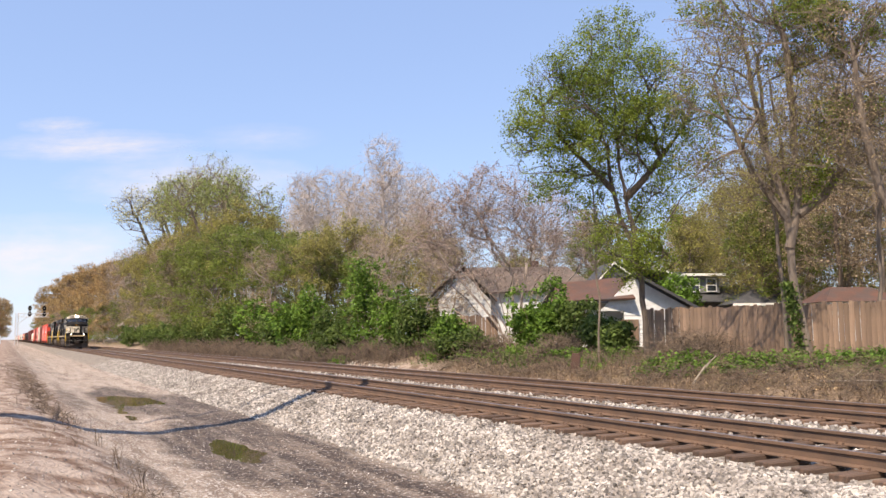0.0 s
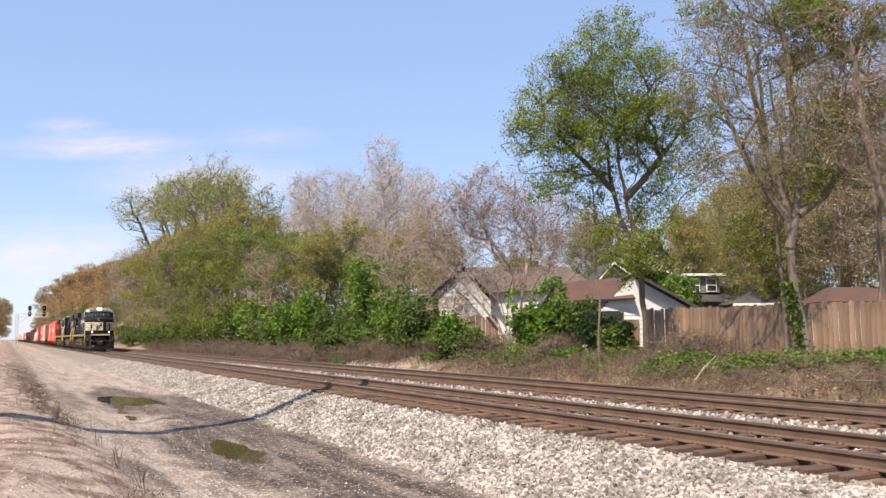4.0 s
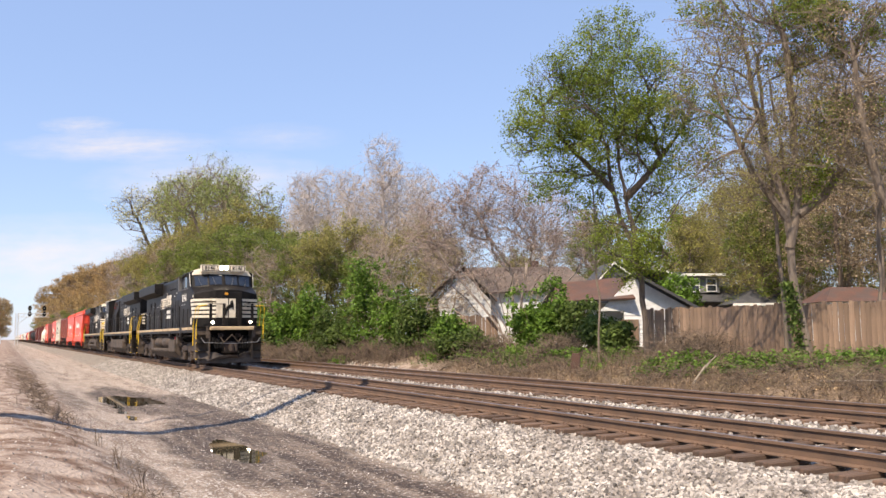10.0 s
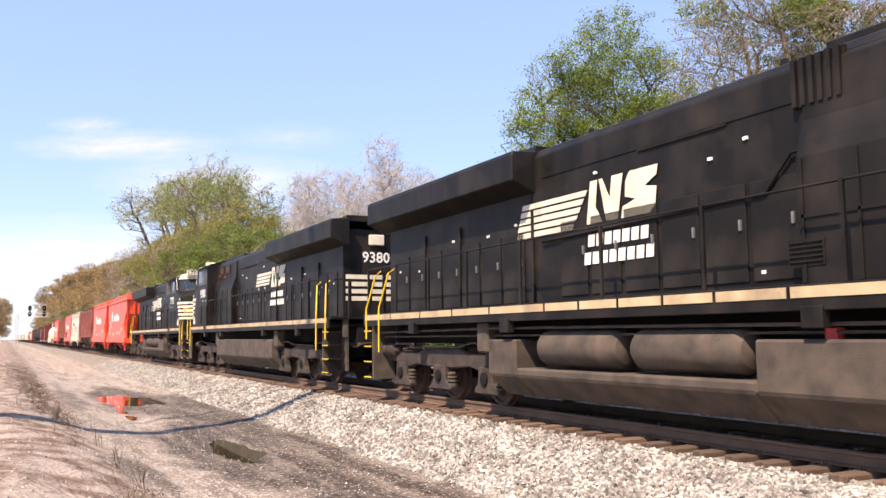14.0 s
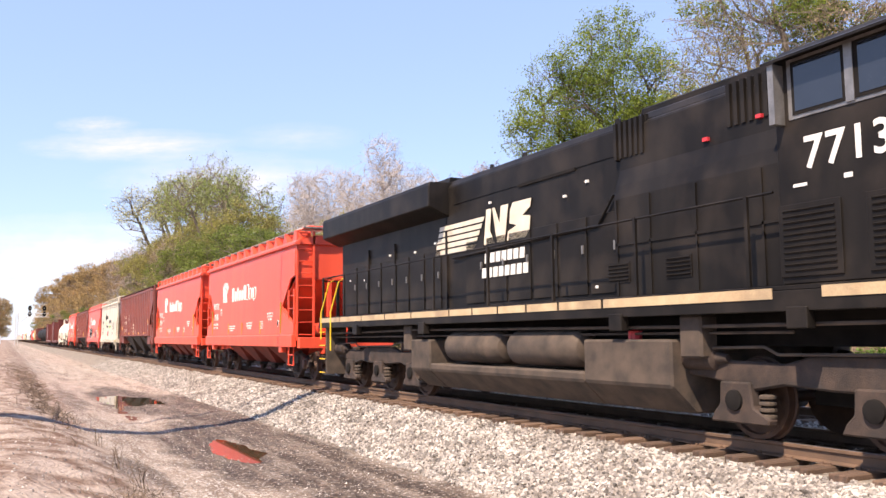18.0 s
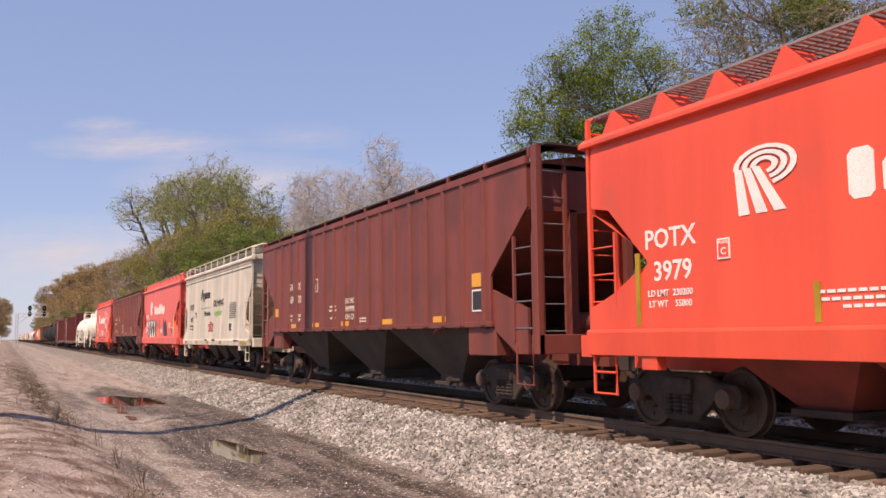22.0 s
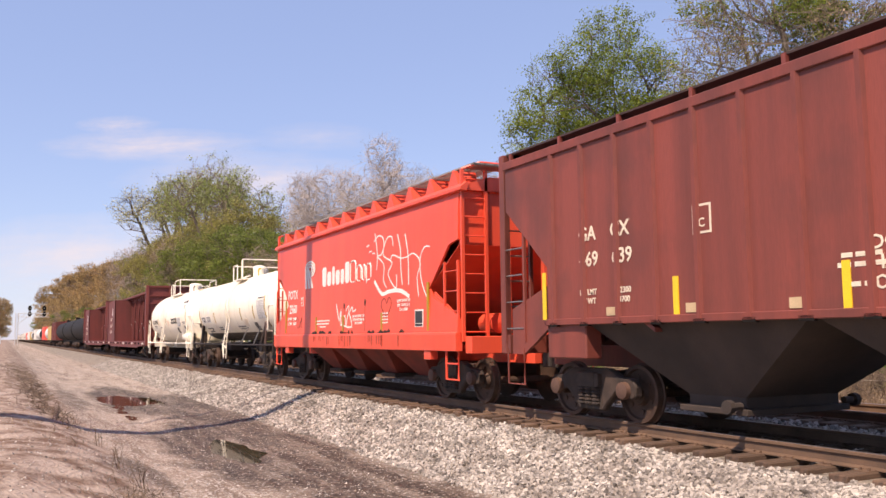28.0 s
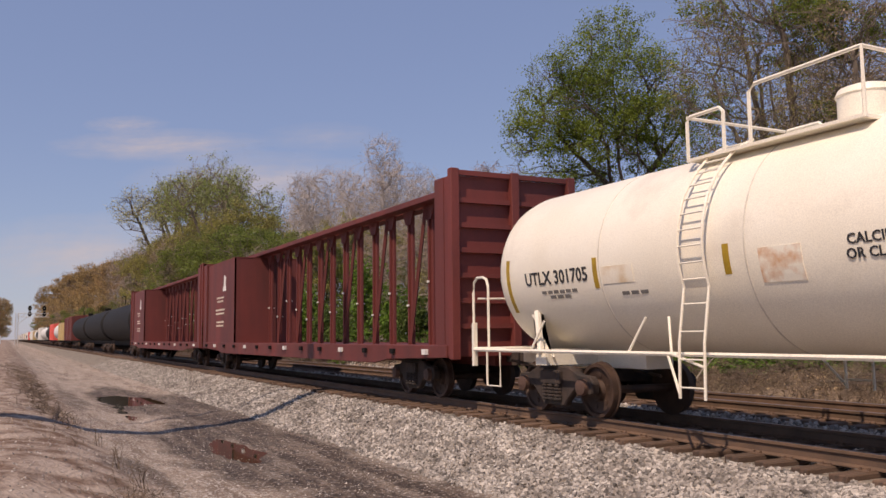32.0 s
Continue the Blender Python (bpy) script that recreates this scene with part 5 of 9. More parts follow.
            part("emblem", mb, M_WHITE, e, "white plain emblem", m=pose(at(L - 4.2), s * 1.562, 2.82, 0, 0, turn))
            word_mark(e, at(8.78), s * 1.55, 2.66, s)
            side_bars(e, [(at(8.65), 1.74, 1.1, 0.036), (at(8.65), 1.66, 1.0, 0.036), (at(8.65), 1.58, 0.5, 0.036), (at(4.4), 1.62, 0.35, 0.03), (at(4.4), 1.69, 0.38, 0.03), (at(4.4), 1.76, 0.36, 0.03), (at(4.4), 1.83, 0.38, 0.03)], M_WHITE, s * 1.59)
            for body, q, z, size in (("DO NOT MOVE CAR\nWITH HATCHES OR\nGATES OPEN", 6.05, 1.72, 0.085), ("Ex W 10-8 H  3-8\nEW   8-4 H 15-2\nCu Ft 4300", 3.4, 1.98, 0.095)):
                me = words(body, size, 0.003)
                me.materials.append(M_WHITE)
                part("lettering", me, None, e, m=pose(at(q), s * 1.588, z, 0, 0, turn))
            if graffiti:
                st = part("consolidated_stencil", MB().box(at(2.63) - 0.2, at(2.63) + 0.2, s * 1.575, s * 1.59, 1.5, 1.86), M_WHITE, e)
                part("stencil_face", MB().box(at(2.63) - 0.17, at(2.63) + 0.17, s * 1.575, s * 1.593, 1.58, 1.83), M_INK, st)
                part("stencil_face", MB().box(at(2.63) - 0.17, at(2.63) + 0.17, s * 1.578, s * 1.597, 1.52, 1.565), M_INK, st)
            else:
                part("consolidated_stencil", MB().turn([(s * 1.575, 0.1), (s * 1.592, 0.1), (s * 1.593, 0.01)], 14, "y", (at(2.5), 0, 1.75)), M_WHITE, e)
                part("stencil_face", MB().turn([(s * 1.578, 0.085), (s * 1.595, 0.085), (s * 1.596, 0.01)], 10, "y", (at(2.5), 0, 1.75)), M_INK, e)
            for q in (2.2, 4.6, 7.1, 9.2, 12.05) if not faded else (2.1, 4.54, 6.95):
                part("reflective_strip", MB().box(at(q) - 0.04, at(q) + 0.04, s * 1.575, s * 1.6, 1.42, 1.85 if 3 < q < 12 else 2.4), M_OLIVE if not faded else M_REFLECT, e, "olive-yellow reflective strip")
        else:
            a = 0.0
            for w, up, down in ((0.2, 0.26, 0.12), (0.1, 0.26, 0), (0.02, 0.26, 0), (0.18, 0.26, 0), (0.14, 0.26, 0), (0.14, 0.26, 0)):
                x0 = at(8.92) + a * -s
                part("emblem", MB().tube([(x0, 0, 2.98 - down), (x0, 0, 2.98 + up), (x0 - s * w, 0, 2.98 + up - 0.03), (x0 - s * w, 0, 2.98 - down)], 0.03, 4), M_INK, e, "dark plain shape of a word mark", m=pose(0, s * 1.545, 0))
                a += w + 0.1
            part("emblem", MB().tube([(at(9.42), 0, 2.96), (at(9.14), 0, 3.42), (at(9.0), 0, 2.96)], 0.034, 4), M_INK, e, "dark plain shape of a word mark", m=pose(0, s * 1.545, 0))
            part("emblem", MB().prism([(-0.55, 3.0), (-0.45, 3.0), (-0.62, 3.3)], "y", -0.004, 0.004), M_LEAF, e, m=pose(at(L - 5.1), s * 1.57, 0, 0, 0, turn))
            lettering(e, "Wholesale", 0.3, at(8.09), 2.32, s * 1.575, M_INK).matrix_basis = pose(at(8.09), s * 1.567, 2.34, 0, 0, turn)
            part("underline", MB().box(at(8.45) - 0.95, at(8.45) + 0.95, s * 1.56, s * 1.574, 2.58, 2.605), M_LEAF, e)
            lettering(e, "GROWING", 0.38, at(6.0), 2.7, s * 1.575, M_INK).matrix_basis = pose(at(6.0), s * 1.561, 2.7, 0, 0, turn)
            lettering(e, "together", 0.38, at(6.0), 2.33, s * 1.582, M_LEAF).matrix_basis = pose(at(6.0), s * 1.567, 2.33, 0, 0, turn)
            side_bars(e, [(at(3.45), 2.08 + k * 0.07, 1.2 - 0.12 * (k % 3), 0.026) for k in range(9)], M_STENCIL, s * 1.585)
            lettering(e, "WARNING\nDO NOT APPLY VIBRATOR\nTO ANY PART OF CAR\nEXCEPT VIBRATOR\nUSE ON LOADED CAR", 0.085, at(7.25), 1.77, s * 1.595, M_RED).matrix_basis = pose(at(7.25), s * 1.592, 1.77, 0, 0, turn)
            st = part("consolidated_stencil", MB().box(at(3.72) - 0.24, at(3.72) + 0.24, s * 1.57, s * 1.597, 1.56, 1.88), M_WHITE, e)
            for a0, a1, z0, z1 in ((-0.21, 0.0, 1.68, 1.86), (0.02, 0.21, 1.68, 1.86), (-0.21, 0.21, 1.58, 1.665)):
                part("stencil_face", MB().box(at(3.72) + a0, at(3.72) + a1, s * 1.575, s * 1.6, z0, z1), M_INK, st)
            for q in (1.5, 5.2, 7.6, 9.9, 12.4):
                part("reflective_strip", MB().box(at(q) - (0.5 if q < 2 else 0.2), at(q) + (0.5 if q < 2 else 0.2), s * 1.64, s * 1.662, 1.08, 1.18), M_OLIVE, e, "amber reflective strip on the sill")
            side_bars(e, [(at(7.9), 1.22, 0.5, 0.06), (at(6.4), 1.22, 0.6, 0.08), (at(2.6), 1.2, 0.7, 0.05)], M_INK, s * 1.66)
    if graffiti:
        rg = random.Random(graffiti)

        def scrawl(q, z, w, hgt, n, r, material, lab):
            """One running stroke of looped, spiky letters."""
            pts = []
            for i in range(n * 4 + 1):
                u = i / (n * 4)
                pts.append((X(q) + u * w + rg.uniform(-0.1, 0.1), z + (hgt if i % 4 in (1, 2) else 0.0) * rg.uniform(0.6, 1.1) + rg.uniform(-0.05, 0.05)))
            fine = []
            for i in range(len(pts) - 1):
                p0, p1, p2, p3 = (Vector(pts[min(max(j, 0), len(pts) - 1)]) for j in (i - 1, i, i + 1, i + 2))
                for t in (0.0, 0.25, 0.5, 0.75):
                    c = 0.5 * (2 * p1 + (p2 - p0) * t + (2 * p0 - 5 * p1 + 4 * p2 - p3) * t * t + (3 * p1 - p0 - 3 * p2 + p3) * t ** 3)
                    fine.append((c.x, -float(np.interp(c.y, sz, sy)) + 0.004, c.y))
            part("paint_scrawl", MB().tube(fine, r * 0.6, 4), material, e, lab)
        def stroke(r, pts, material, lab):
            """One sprayed stroke through the given places (from the front coupler, height)."""
            fine = []
            for i in range(len(pts) - 1):
                p0, p1, p2, p3 = (Vector(pts[min(max(j, 0), len(pts) - 1)]) for j in (i - 1, i, i + 1, i + 2))
                for t in (0.0, 0.33, 0.66) if i < len(pts) - 2 else (0.0, 0.33, 0.66, 1.0):
                    c = 0.5 * (2 * p1 + (p2 - p0) * t + (2 * p0 - 5 * p1 + 4 * p2 - p3) * t * t + (3 * p1 - p0 - 3 * p2 + p3) * t ** 3)
                    fine.append(c)
            mb = MB()
            rings = []
            for i, c in enumerate(fine):
                d = fine[min(i + 1, len(fine) - 1)] - fine[max(i - 1, 0)]
                d = d.normalized() if d.length > 1e-6 else Vector((1, 0))
                w = Vector((-d.y, d.x)) * r
                y = -float(np.interp(c.y, sz, sy))
                rings.append([(X(c.x + w.x), y - 0.004, c.y + w.y), (X(c.x - w.x), y - 0.004, c.y - w.y), (X(c.x - w.x), y + 0.004, c.y - w.y), (X(c.x + w.x), y + 0.004, c.y + w.y)])
            part("paint_scrawl", mb.loft(rings), material, e, lab)
        if graffiti == 1:
            for k in range(4):
                q = 10.75 - k * 0.7
                part("paint_scrawl", MB().prism([(X(q), 1.5 - 0.14 * (k % 2)), (X(q) + 0.6, 1.46 - 0.1 * (k % 3)), (X(q) + 0.48, 1.85), (X(q) + 0.66, 2.25 + 0.1 * (k % 2)), (X(q) + 0.1, 2.3), (X(q) + 0.2, 1.9)], "y", -1.598, -1.58), M_WHITE, e, "sprayed white paint letter")
                part("paint_scrawl", MB().tube([(X(q) - 0.02, -1.605, 1.42), (X(q) + 0.16, -1.605, 1.92), (X(q) + 0.04, -1.6, 2.36), (X(q) + 0.68, -1.6, 2.32), (X(q) + 0.5, -1.605, 1.8), (X(q) + 0.62, -1.605, 1.42)], 0.018, 4), M_INK, e, "sprayed dark outline")
            part("paint_scrawl", MB().prism([(X(5.15), 1.46), (X(4.15), 1.42), (X(4.2), 1.8), (X(4.45), 2.0), (X(4.6), 2.3), (X(4.95), 2.05), (X(5.35), 2.3), (X(5.3), 1.8)], "y", -1.604, -1.594), M_INK, e, "sprayed dark paint patch")
            scrawl(8.0, 1.85, 1.5, 0.42, 4, 0.016, M_BROWN, "sprayed dull red stroke")
        else:
            stroke(0.016, [(5.1, 3.72), (5.03, 3.53), (4.93, 3.18), (4.96, 2.85)], M_WHITE, "sprayed white paint stroke")
            stroke(0.016, [(5.15, 3.53), (4.87, 3.64), (4.62, 3.56), (4.56, 3.36), (4.72, 3.18), (4.96, 3.17), (4.65, 3.02), (4.52, 2.87), (4.56, 2.59), (4.38, 2.41)], M_WHITE, "sprayed white paint stroke")
            stroke(0.016, [(4.03, 3.32), (4.1, 3.52), (4.34, 3.55), (4.54, 3.36), (4.56, 3.14), (4.07, 2.95), (4.3, 2.7), (3.85, 2.36), (3.82, 2.67)], M_WHITE, "sprayed white paint stroke")
            stroke(0.018, [(3.8, 3.55), (3.63, 3.21), (3.6, 2.81), (3.51, 2.43)], M_WHITE, "sprayed white paint stroke")
            stroke(0.018, [(3.4, 3.52), (3.23, 3.07), (3.18, 2.41)], M_WHITE, "sprayed white paint stroke")
            stroke(0.014, [(4.16, 3.03), (4.03, 3.12), (3.6, 3.01), (3.23, 3.02), (2.98, 3.06), (2.73, 2.96), (2.61, 2.79), (2.76, 2.54), (2.68, 2.14)], M_WHITE, "sprayed white paint stroke")
            stroke(0.014, [(2.17, 3.13), (2.42, 3.14), (2.61, 2.94), (2.61, 2.65), (2.48, 2.33), (2.24, 2.06)], M_WHITE, "sprayed white paint stroke")
            stroke(0.045, [(5.09, 2.59), (4.65, 2.28), (4.28, 2.31), (3.85, 2.32), (3.48, 2.27), (3.14, 2.15)], M_WHITE, "sprayed white paint stroke")
            stroke(0.016, [(5.6, 3.45), (5.45, 3.48)], M_WHITE, "sprayed white paint stroke")
            stroke(0.016, [(5.45, 3.31), (5.27, 3.32)], M_WHITE, "sprayed white paint stroke")
            stroke(0.016, [(5.24, 3.26), (5.08, 3.25)], M_WHITE, "sprayed white paint stroke")
            stroke(0.022, [(7.65, 2.15), (7.4, 1.72), (7.3, 2.0), (7.25, 1.6), (7.0, 1.85), (6.9, 1.58), (6.75, 1.9), (6.5, 1.55), (7.3, 1.62)], M_WHITE, "sprayed white paint stroke")
            stroke(0.016, [(6.95, 1.95), (6.75, 2.08), (6.7, 1.9), (6.5, 2.05), (6.45, 1.92), (6.25, 1.98)], M_WHITE, "sprayed white paint stroke")
            stroke(0.012, [(4.35, 1.75), (4.62, 1.95), (4.62, 2.12), (4.45, 2.16), (4.35, 2.05), (4.24, 2.18), (4.1, 2.1), (4.12, 1.95), (4.35, 1.73)], M_SHADYRED, "sprayed dull stroke")
            scrawl(11.0, 1.6, 0.6, 0.26, 2, 0.02, M_INK, "sprayed dark paint stroke")
            for q0, q1 in ((9.55, 9.1), (8.95, 8.4), (8.2, 7.95), (7.3, 6.6), (6.5, 6.4), (5.45, 5.02), (4.82, 4.1), (3.6, 3.36)):
                n = max(4, int((q0 - q1) / 0.07))
                low, high = [], []
                for k in range(n + 1):
                    x = X(q0 + (q1 - q0) * k / n)
                    low.append((x, 1.385 + rg.uniform(0, 0.02)))
                    high.append((x, 1.4 + rg.uniform(0.015, 0.085) * (1 if 0 < k < n else 0.2)))
                part("rust_patch", MB().prism(low + high[::-1], "y", -1.607, -1.58), M_SCALE, e, "blackened rust where paint has gone")
                for k in range(n // 2):
                    x = X(q0 + (q1 - q0) * rg.random())
                    w, z = rg.uniform(0.008, 0.03), rg.uniform(1.08, 1.25)
                    part("rust_run", MB().prism([(x - w, 1.34), (x + w, 1.34), (x + w * 0.4, z), (x - w * 0.4, z)], "y", -1.659, -1.645), M_RUNS, e, "thin rust run on the sill")
            for q, z, w in ((5.65, 2.12, 0.055), (7.06, 2.08, 0.05)):
                part("rust_patch", MB().prism([(X(q) + w * math.sin(t) * 0.8, z + w * 1.5 * math.cos(t)) for t in np.linspace(0, 6.0, 11)], "y", -1.577, -1.55), M_SCALE, e, "blackened rust spot")
                stroke(0.014, [(q, z - 0.05), (q - 0.01, 1.85), (q - 0.02, 1.62), (q - 0.01, 1.44)], M_RUNS, "rust run below the spot")
    return e


# orange of the bays, darkened for grime and for underbody shade
M_SHADYRED = mat("grimy_shade_darkened_orange", (0.25, 0.038, 0.024), 0.85, col2=(0.13, 0.026, 0.019), scale=1.5, bump=0.1)
M_SCALE = mat("blackened_rust_scale", (0.045, 0.022, 0.016), 0.9, col2=(0.02, 0.014, 0.012), scale=9, bump=0.5)
M_RUNS = mat("rust_run_on_orange_paint", (0.42, 0.075, 0.045), 0.7, col2=(0.28, 0.06, 0.04), scale=6)
# dark bay colour that holds underbody shade as well as road grime
M_SHADYGRIME = mat("grime_and_shade_on_bays", (0.06, 0.042, 0.035), 0.85, col2=(0.035, 0.026, 0.022), scale=1.5, bump=0.15)
M_GRATE = mat("steel_grating", (0.3, 0.29, 0.27), 0.6, metal=0.2, amount=0.3)
M_INK = mat("dark_lettering_paint", (0.03, 0.03, 0.032), 0.5, amount=0.2)
M_LEAF = mat("green_lettering_paint", (0.2, 0.45, 0.08), 0.5, amount=0.2)
M_OLIVE = mat("olive_yellow_strip", (0.45, 0.28, 0.02), 0.5, amount=0.3)


# ---- ribbed covered hopper ----
def ribbed_hopper(paint, L, number, label, strips=False, tq=0.0):
    e = empty("covered_hopper", label, "rail car", "freight cars of the train")
    h = L / 2

    def X(s):
        return h - s
    for s in (-1, 1):
        out = [(X(0.75), 4.2), (X(0.75), 3.44), (X(1.98), 2.38), (X(1.98), 1.48), (X(L - 1.98), 1.48), (X(L - 1.98), 2.38), (X(L - 0.75), 3.44), (X(L - 0.75), 4.2)]
        sd = part("side_sheet", MB().prism(out, "y", s * 1.5, s * 1.54), paint, e)
        part("top_chord", MB().box(X(L - 0.72), X(0.72), s * 1.48, s * 1.58, 4.16, 4.3), paint, e, bevel=0.01)
        part("bottom_rail", MB().box(X(L - 1.95), X(1.95), s * 1.5, s * 1.57, 1.46, 1.56), paint, e, bevel=0.01)
        rib = MB().prism([(-0.055, s * 0.0), (0.055, s * 0.0), (0.03, s * 0.045), (-0.03, s * 0.045)], "z", 1.5, 4.18).mesh("side_rib")
        rib.materials.append(paint)
        foot = MB().box(-0.1, 0.1, -0.03, 0.03, -0.03, 0.03).mesh("rib_foot")
        foot.materials.append(M_DARK)
        n = 18
        for k in range(n):
            r = part("side_rib", rib, None, sd, m=pose(X(1.98 + (k + 0.3) * (L - 3.9) / (n - 0.4)), s * 1.54, 0))
            part("rib_foot", foot, None, r, m=pose(0, 0, 1.47))
        part("running_board", MB().box(X(L - 0.5), X(0.5), s * 1.05, s * 1.45, 4.44, 4.47), M_GRATE2, e, "dark steel grating walkway")
        post = MB().box(-0.03, 0.03, -0.03, 0.03, 4.28, 4.46).mesh("walkway_post")
        post.materials.append(paint)
        for k in range(12):
            part("walkway_post", post, None, e, m=pose(X(0.8 + k * (L - 1.6) / 11), s * 1.44, 0))
        if strips:
            for q in (2.4, 5.3, 7.75, 10.4, 12.9, 15.9):
                part("reflective_strip", MB().box(X(q) - 0.05, X(q) + 0.05, s * 1.54, s * 1.552, 1.55, 2.05 if q < 15.5 else 2.3), M_REFLECT, e, "yellow reflective strip")
            for k in range(8):
                part("patch", MB().box(X(3.0 + k * 1.6) - 0.13, X(3.0 + k * 1.6) + 0.13, s * 1.54, s * 1.55, 1.58, 1.7), M_TAN, e)
        else:
            for q in (4.0, 6.6, 9.3, 11.6, 13.6):
                part("reflective_strip", MB().box(X(q) - 0.27, X(q) + 0.27, s * 1.54, s * 1.552, 1.58, 1.7), M_AMBER, e, "amber reflective strip")
            part("reflective_strip", MB().box(X(L - 2.35) - 0.18, X(L - 2.35) + 0.18, s * 1.54, s * 1.552, 1.95, 2.2), M_AMBER, e)
            part("reflective_strip", MB().box(X(2.45) - 0.2, X(2.45) + 0.2, s * 1.54, s * 1.552, 2.2, 2.45), M_AMBER, e)
        f = 1 if s < 0 else -1
        turn = 0 if s < 0 else 180
        for text, q, z, size in (("GA", L - 2.55, 2.79, 0.3), ("CX", L - 3.3, 2.79, 0.3), (number[:3], L - 2.58, 2.41, 0.3), (number[3:], L - 3.34, 2.41, 0.3), ("DO NOT\nHAMMER\nON CAR", L - 7.6, 2.0, 0.2), ("LD LMT", L - 2.55, 1.93, 0.12), ("LT WT", L - 2.55, 1.8, 0.12), ("222300", L - 3.34, 1.93, 0.12), ("63700", L - 3.34, 1.8, 0.12)):
            me = words(text, size, 0.003)
            me.materials.append(M_CREAM)
            part("lettering", me, None, e, m=pose(f * X(q - tq), s * 1.545, z, 0, 0, turn))
        side_bars(e, [(f * X(q), z, w, b) for q, z, w, b in ((L - 7.6, 2.1, 0.5, 0.05), (L - 7.6, 2.0, 0.6, 0.05), (L - 7.6, 1.8, 0.4, 0.05), (L - 9.8, 1.75, 0.6, 0.04), (L - 9.8, 1.68, 0.6, 0.04))], M_CREAM, s * 1.543)
        q = f * X(L - 4.9 - tq)
        part("plate_box", MB().box(q - 0.16, q + 0.16, s * 1.54, s * 1.546, 2.55, 2.92), M_CREAM, e)
        part("plate_box_inner", MB().box(q - 0.13, q + 0.13, s * 1.54, s * 1.549, 2.58, 2.89), paint, e)
        me = words("C", 0.16, 0.003)
        me.materials.append(M_CREAM)
        part("lettering", me, None, e, m=pose(q, s * 1.551, 2.68, 0, 0, turn))
        st = part("consolidated_stencil", MB().box(X(2.45) - 0.2, X(2.45) + 0.2, s * 1.54, s * 1.552, 1.75, 2.15), M_WHITE, e)
        part("stencil_face", MB().box(X(2.45) - 0.17, X(2.45) + 0.17, s * 1.54, s * 1.555, 1.78, 2.12), M_INK, st)
    part("roof", MB().prism([(-1.5, 4.2), (-0.6, 4.36), (0.6, 4.36), (1.5, 4.2), (1.5, 4.12), (-1.5, 4.12)], "x", X(L - 0.75), X(0.75)), paint, e)
    part("hatch_cover", MB().box(X(L - 1.2), X(1.2), -0.35, 0.35, 4.36, 4.46), paint, e, bevel=0.02)
    for d in (1, -1):
        a = d * (h - 0.75)
        part("end_panel", MB().box(min(a, a - d * 0.05), max(a, a - d * 0.05), -1.5, 1.5, 3.4, 4.2), paint, e)
        slope = MB().loft([[(a, -1.48, 3.44), (a, 1.48, 3.44), (a - d * 0.06, 1.48, 3.36), (a - d * 0.06, -1.48, 3.36)], [(d * (h - 4.4), -1.48, 1.4), (d * (h - 4.4), 1.48, 1.4), (d * (h - 4.4), 1.48, 1.34), (d * (h - 4.4), -1.48, 1.34)]])
        part("slope_sheet", slope, paint, e)
        part("end_sill", MB().box(min(d * (h - 0.5), d * (h - 0.75)), max(d * (h - 0.5), d * (h - 0.75)), -1.5, 1.5, 1.0, 1.32), paint, e, bevel=0.01)
        part("centre_sill", MB().box(min(d * (h - 0.3), d * (h - 4.5)), max(d * (h - 0.3), d * (h - 4.5)), -0.28, 0.28, 0.78, 1.12), paint, e)
        for y in (-0.6, 0.6):
            part("end_post", MB().box(min(a, a - d * 0.12), max(a, a - d * 0.12), y - 0.07, y + 0.07, 1.2, 3.44), paint, e)
        for s in (-1, 1):
            part("corner_post", MB().box(min(d * (h - 0.5), d * (h - 0.66)), max(d * (h - 0.5), d * (h - 0.66)), s * 1.46 - 0.06, s * 1.46 + 0.06, 1.0, 4.46), paint, e, bevel=0.01)
            ladder(e, paint, (d * (h - 0.55), s * 1.4), (d * (h - 0.55), s * 0.92), 1.15, 4.25, 7)
            ladder(e, paint, (d * (h - 1.25), s * 1.5), (d * (h - 0.65), s * 1.5), 1.2, 3.0, 4, name="side_ladder", stile=0.025)
            part("gusset", MB().prism([(d * (h - 0.85), 1.75), (d * (h - 2.0), 2.12), (d * (h - 2.0), 1.45), (d * (h - 1.2), 1.0), (d * (h - 0.85), 1.0)], "y", s * 1.44, s * 1.5), paint, e)
            part("bolster_plate", MB().box(min(d * (h - 2.9), d * (h - 1.9)), max(d * (h - 2.9), d * (h - 1.9)), s * 1.2, s * 1.5, 0.95, 1.48), paint, e, bevel=0.02)
            part("foot_step", MB().tube([(d * (h - 1.2), s * 1.5, 1.1), (d * (h - 1.2), s * 1.5, 0.5), (d * (h - 0.7), s * 1.5, 0.5), (d * (h - 0.7), s * 1.5, 1.1)], 0.02), paint, e)
        part("end_walkway", MB().box(min(d * (h - 0.85), d * (h - 0.35)), max(d * (h - 0.85), d * (h - 0.35)), -1.4, 1.4, 4.44, 4.47), M_GRATE2, e)
        coupler(e, d * (h - 0.55), d * 0.7)
        part("brake_wheel", MB().turn([(d * (h - 0.42), 0.28), (d * (h - 0.4), 0.3), (d * (h - 0.38), 0.28)], 16, "x", (0, 0.55, 2.1)), paint, e)
        part("air_reservoir", MB().turn([(-0.4, 0.05), (-0.35, 0.2), (0.75, 0.2), (0.8, 0.05)], 12, "y", (d * (h - 1.1), 0, 1.5)), paint, e, smooth=True)
    n = 3
    span = L - 5.6
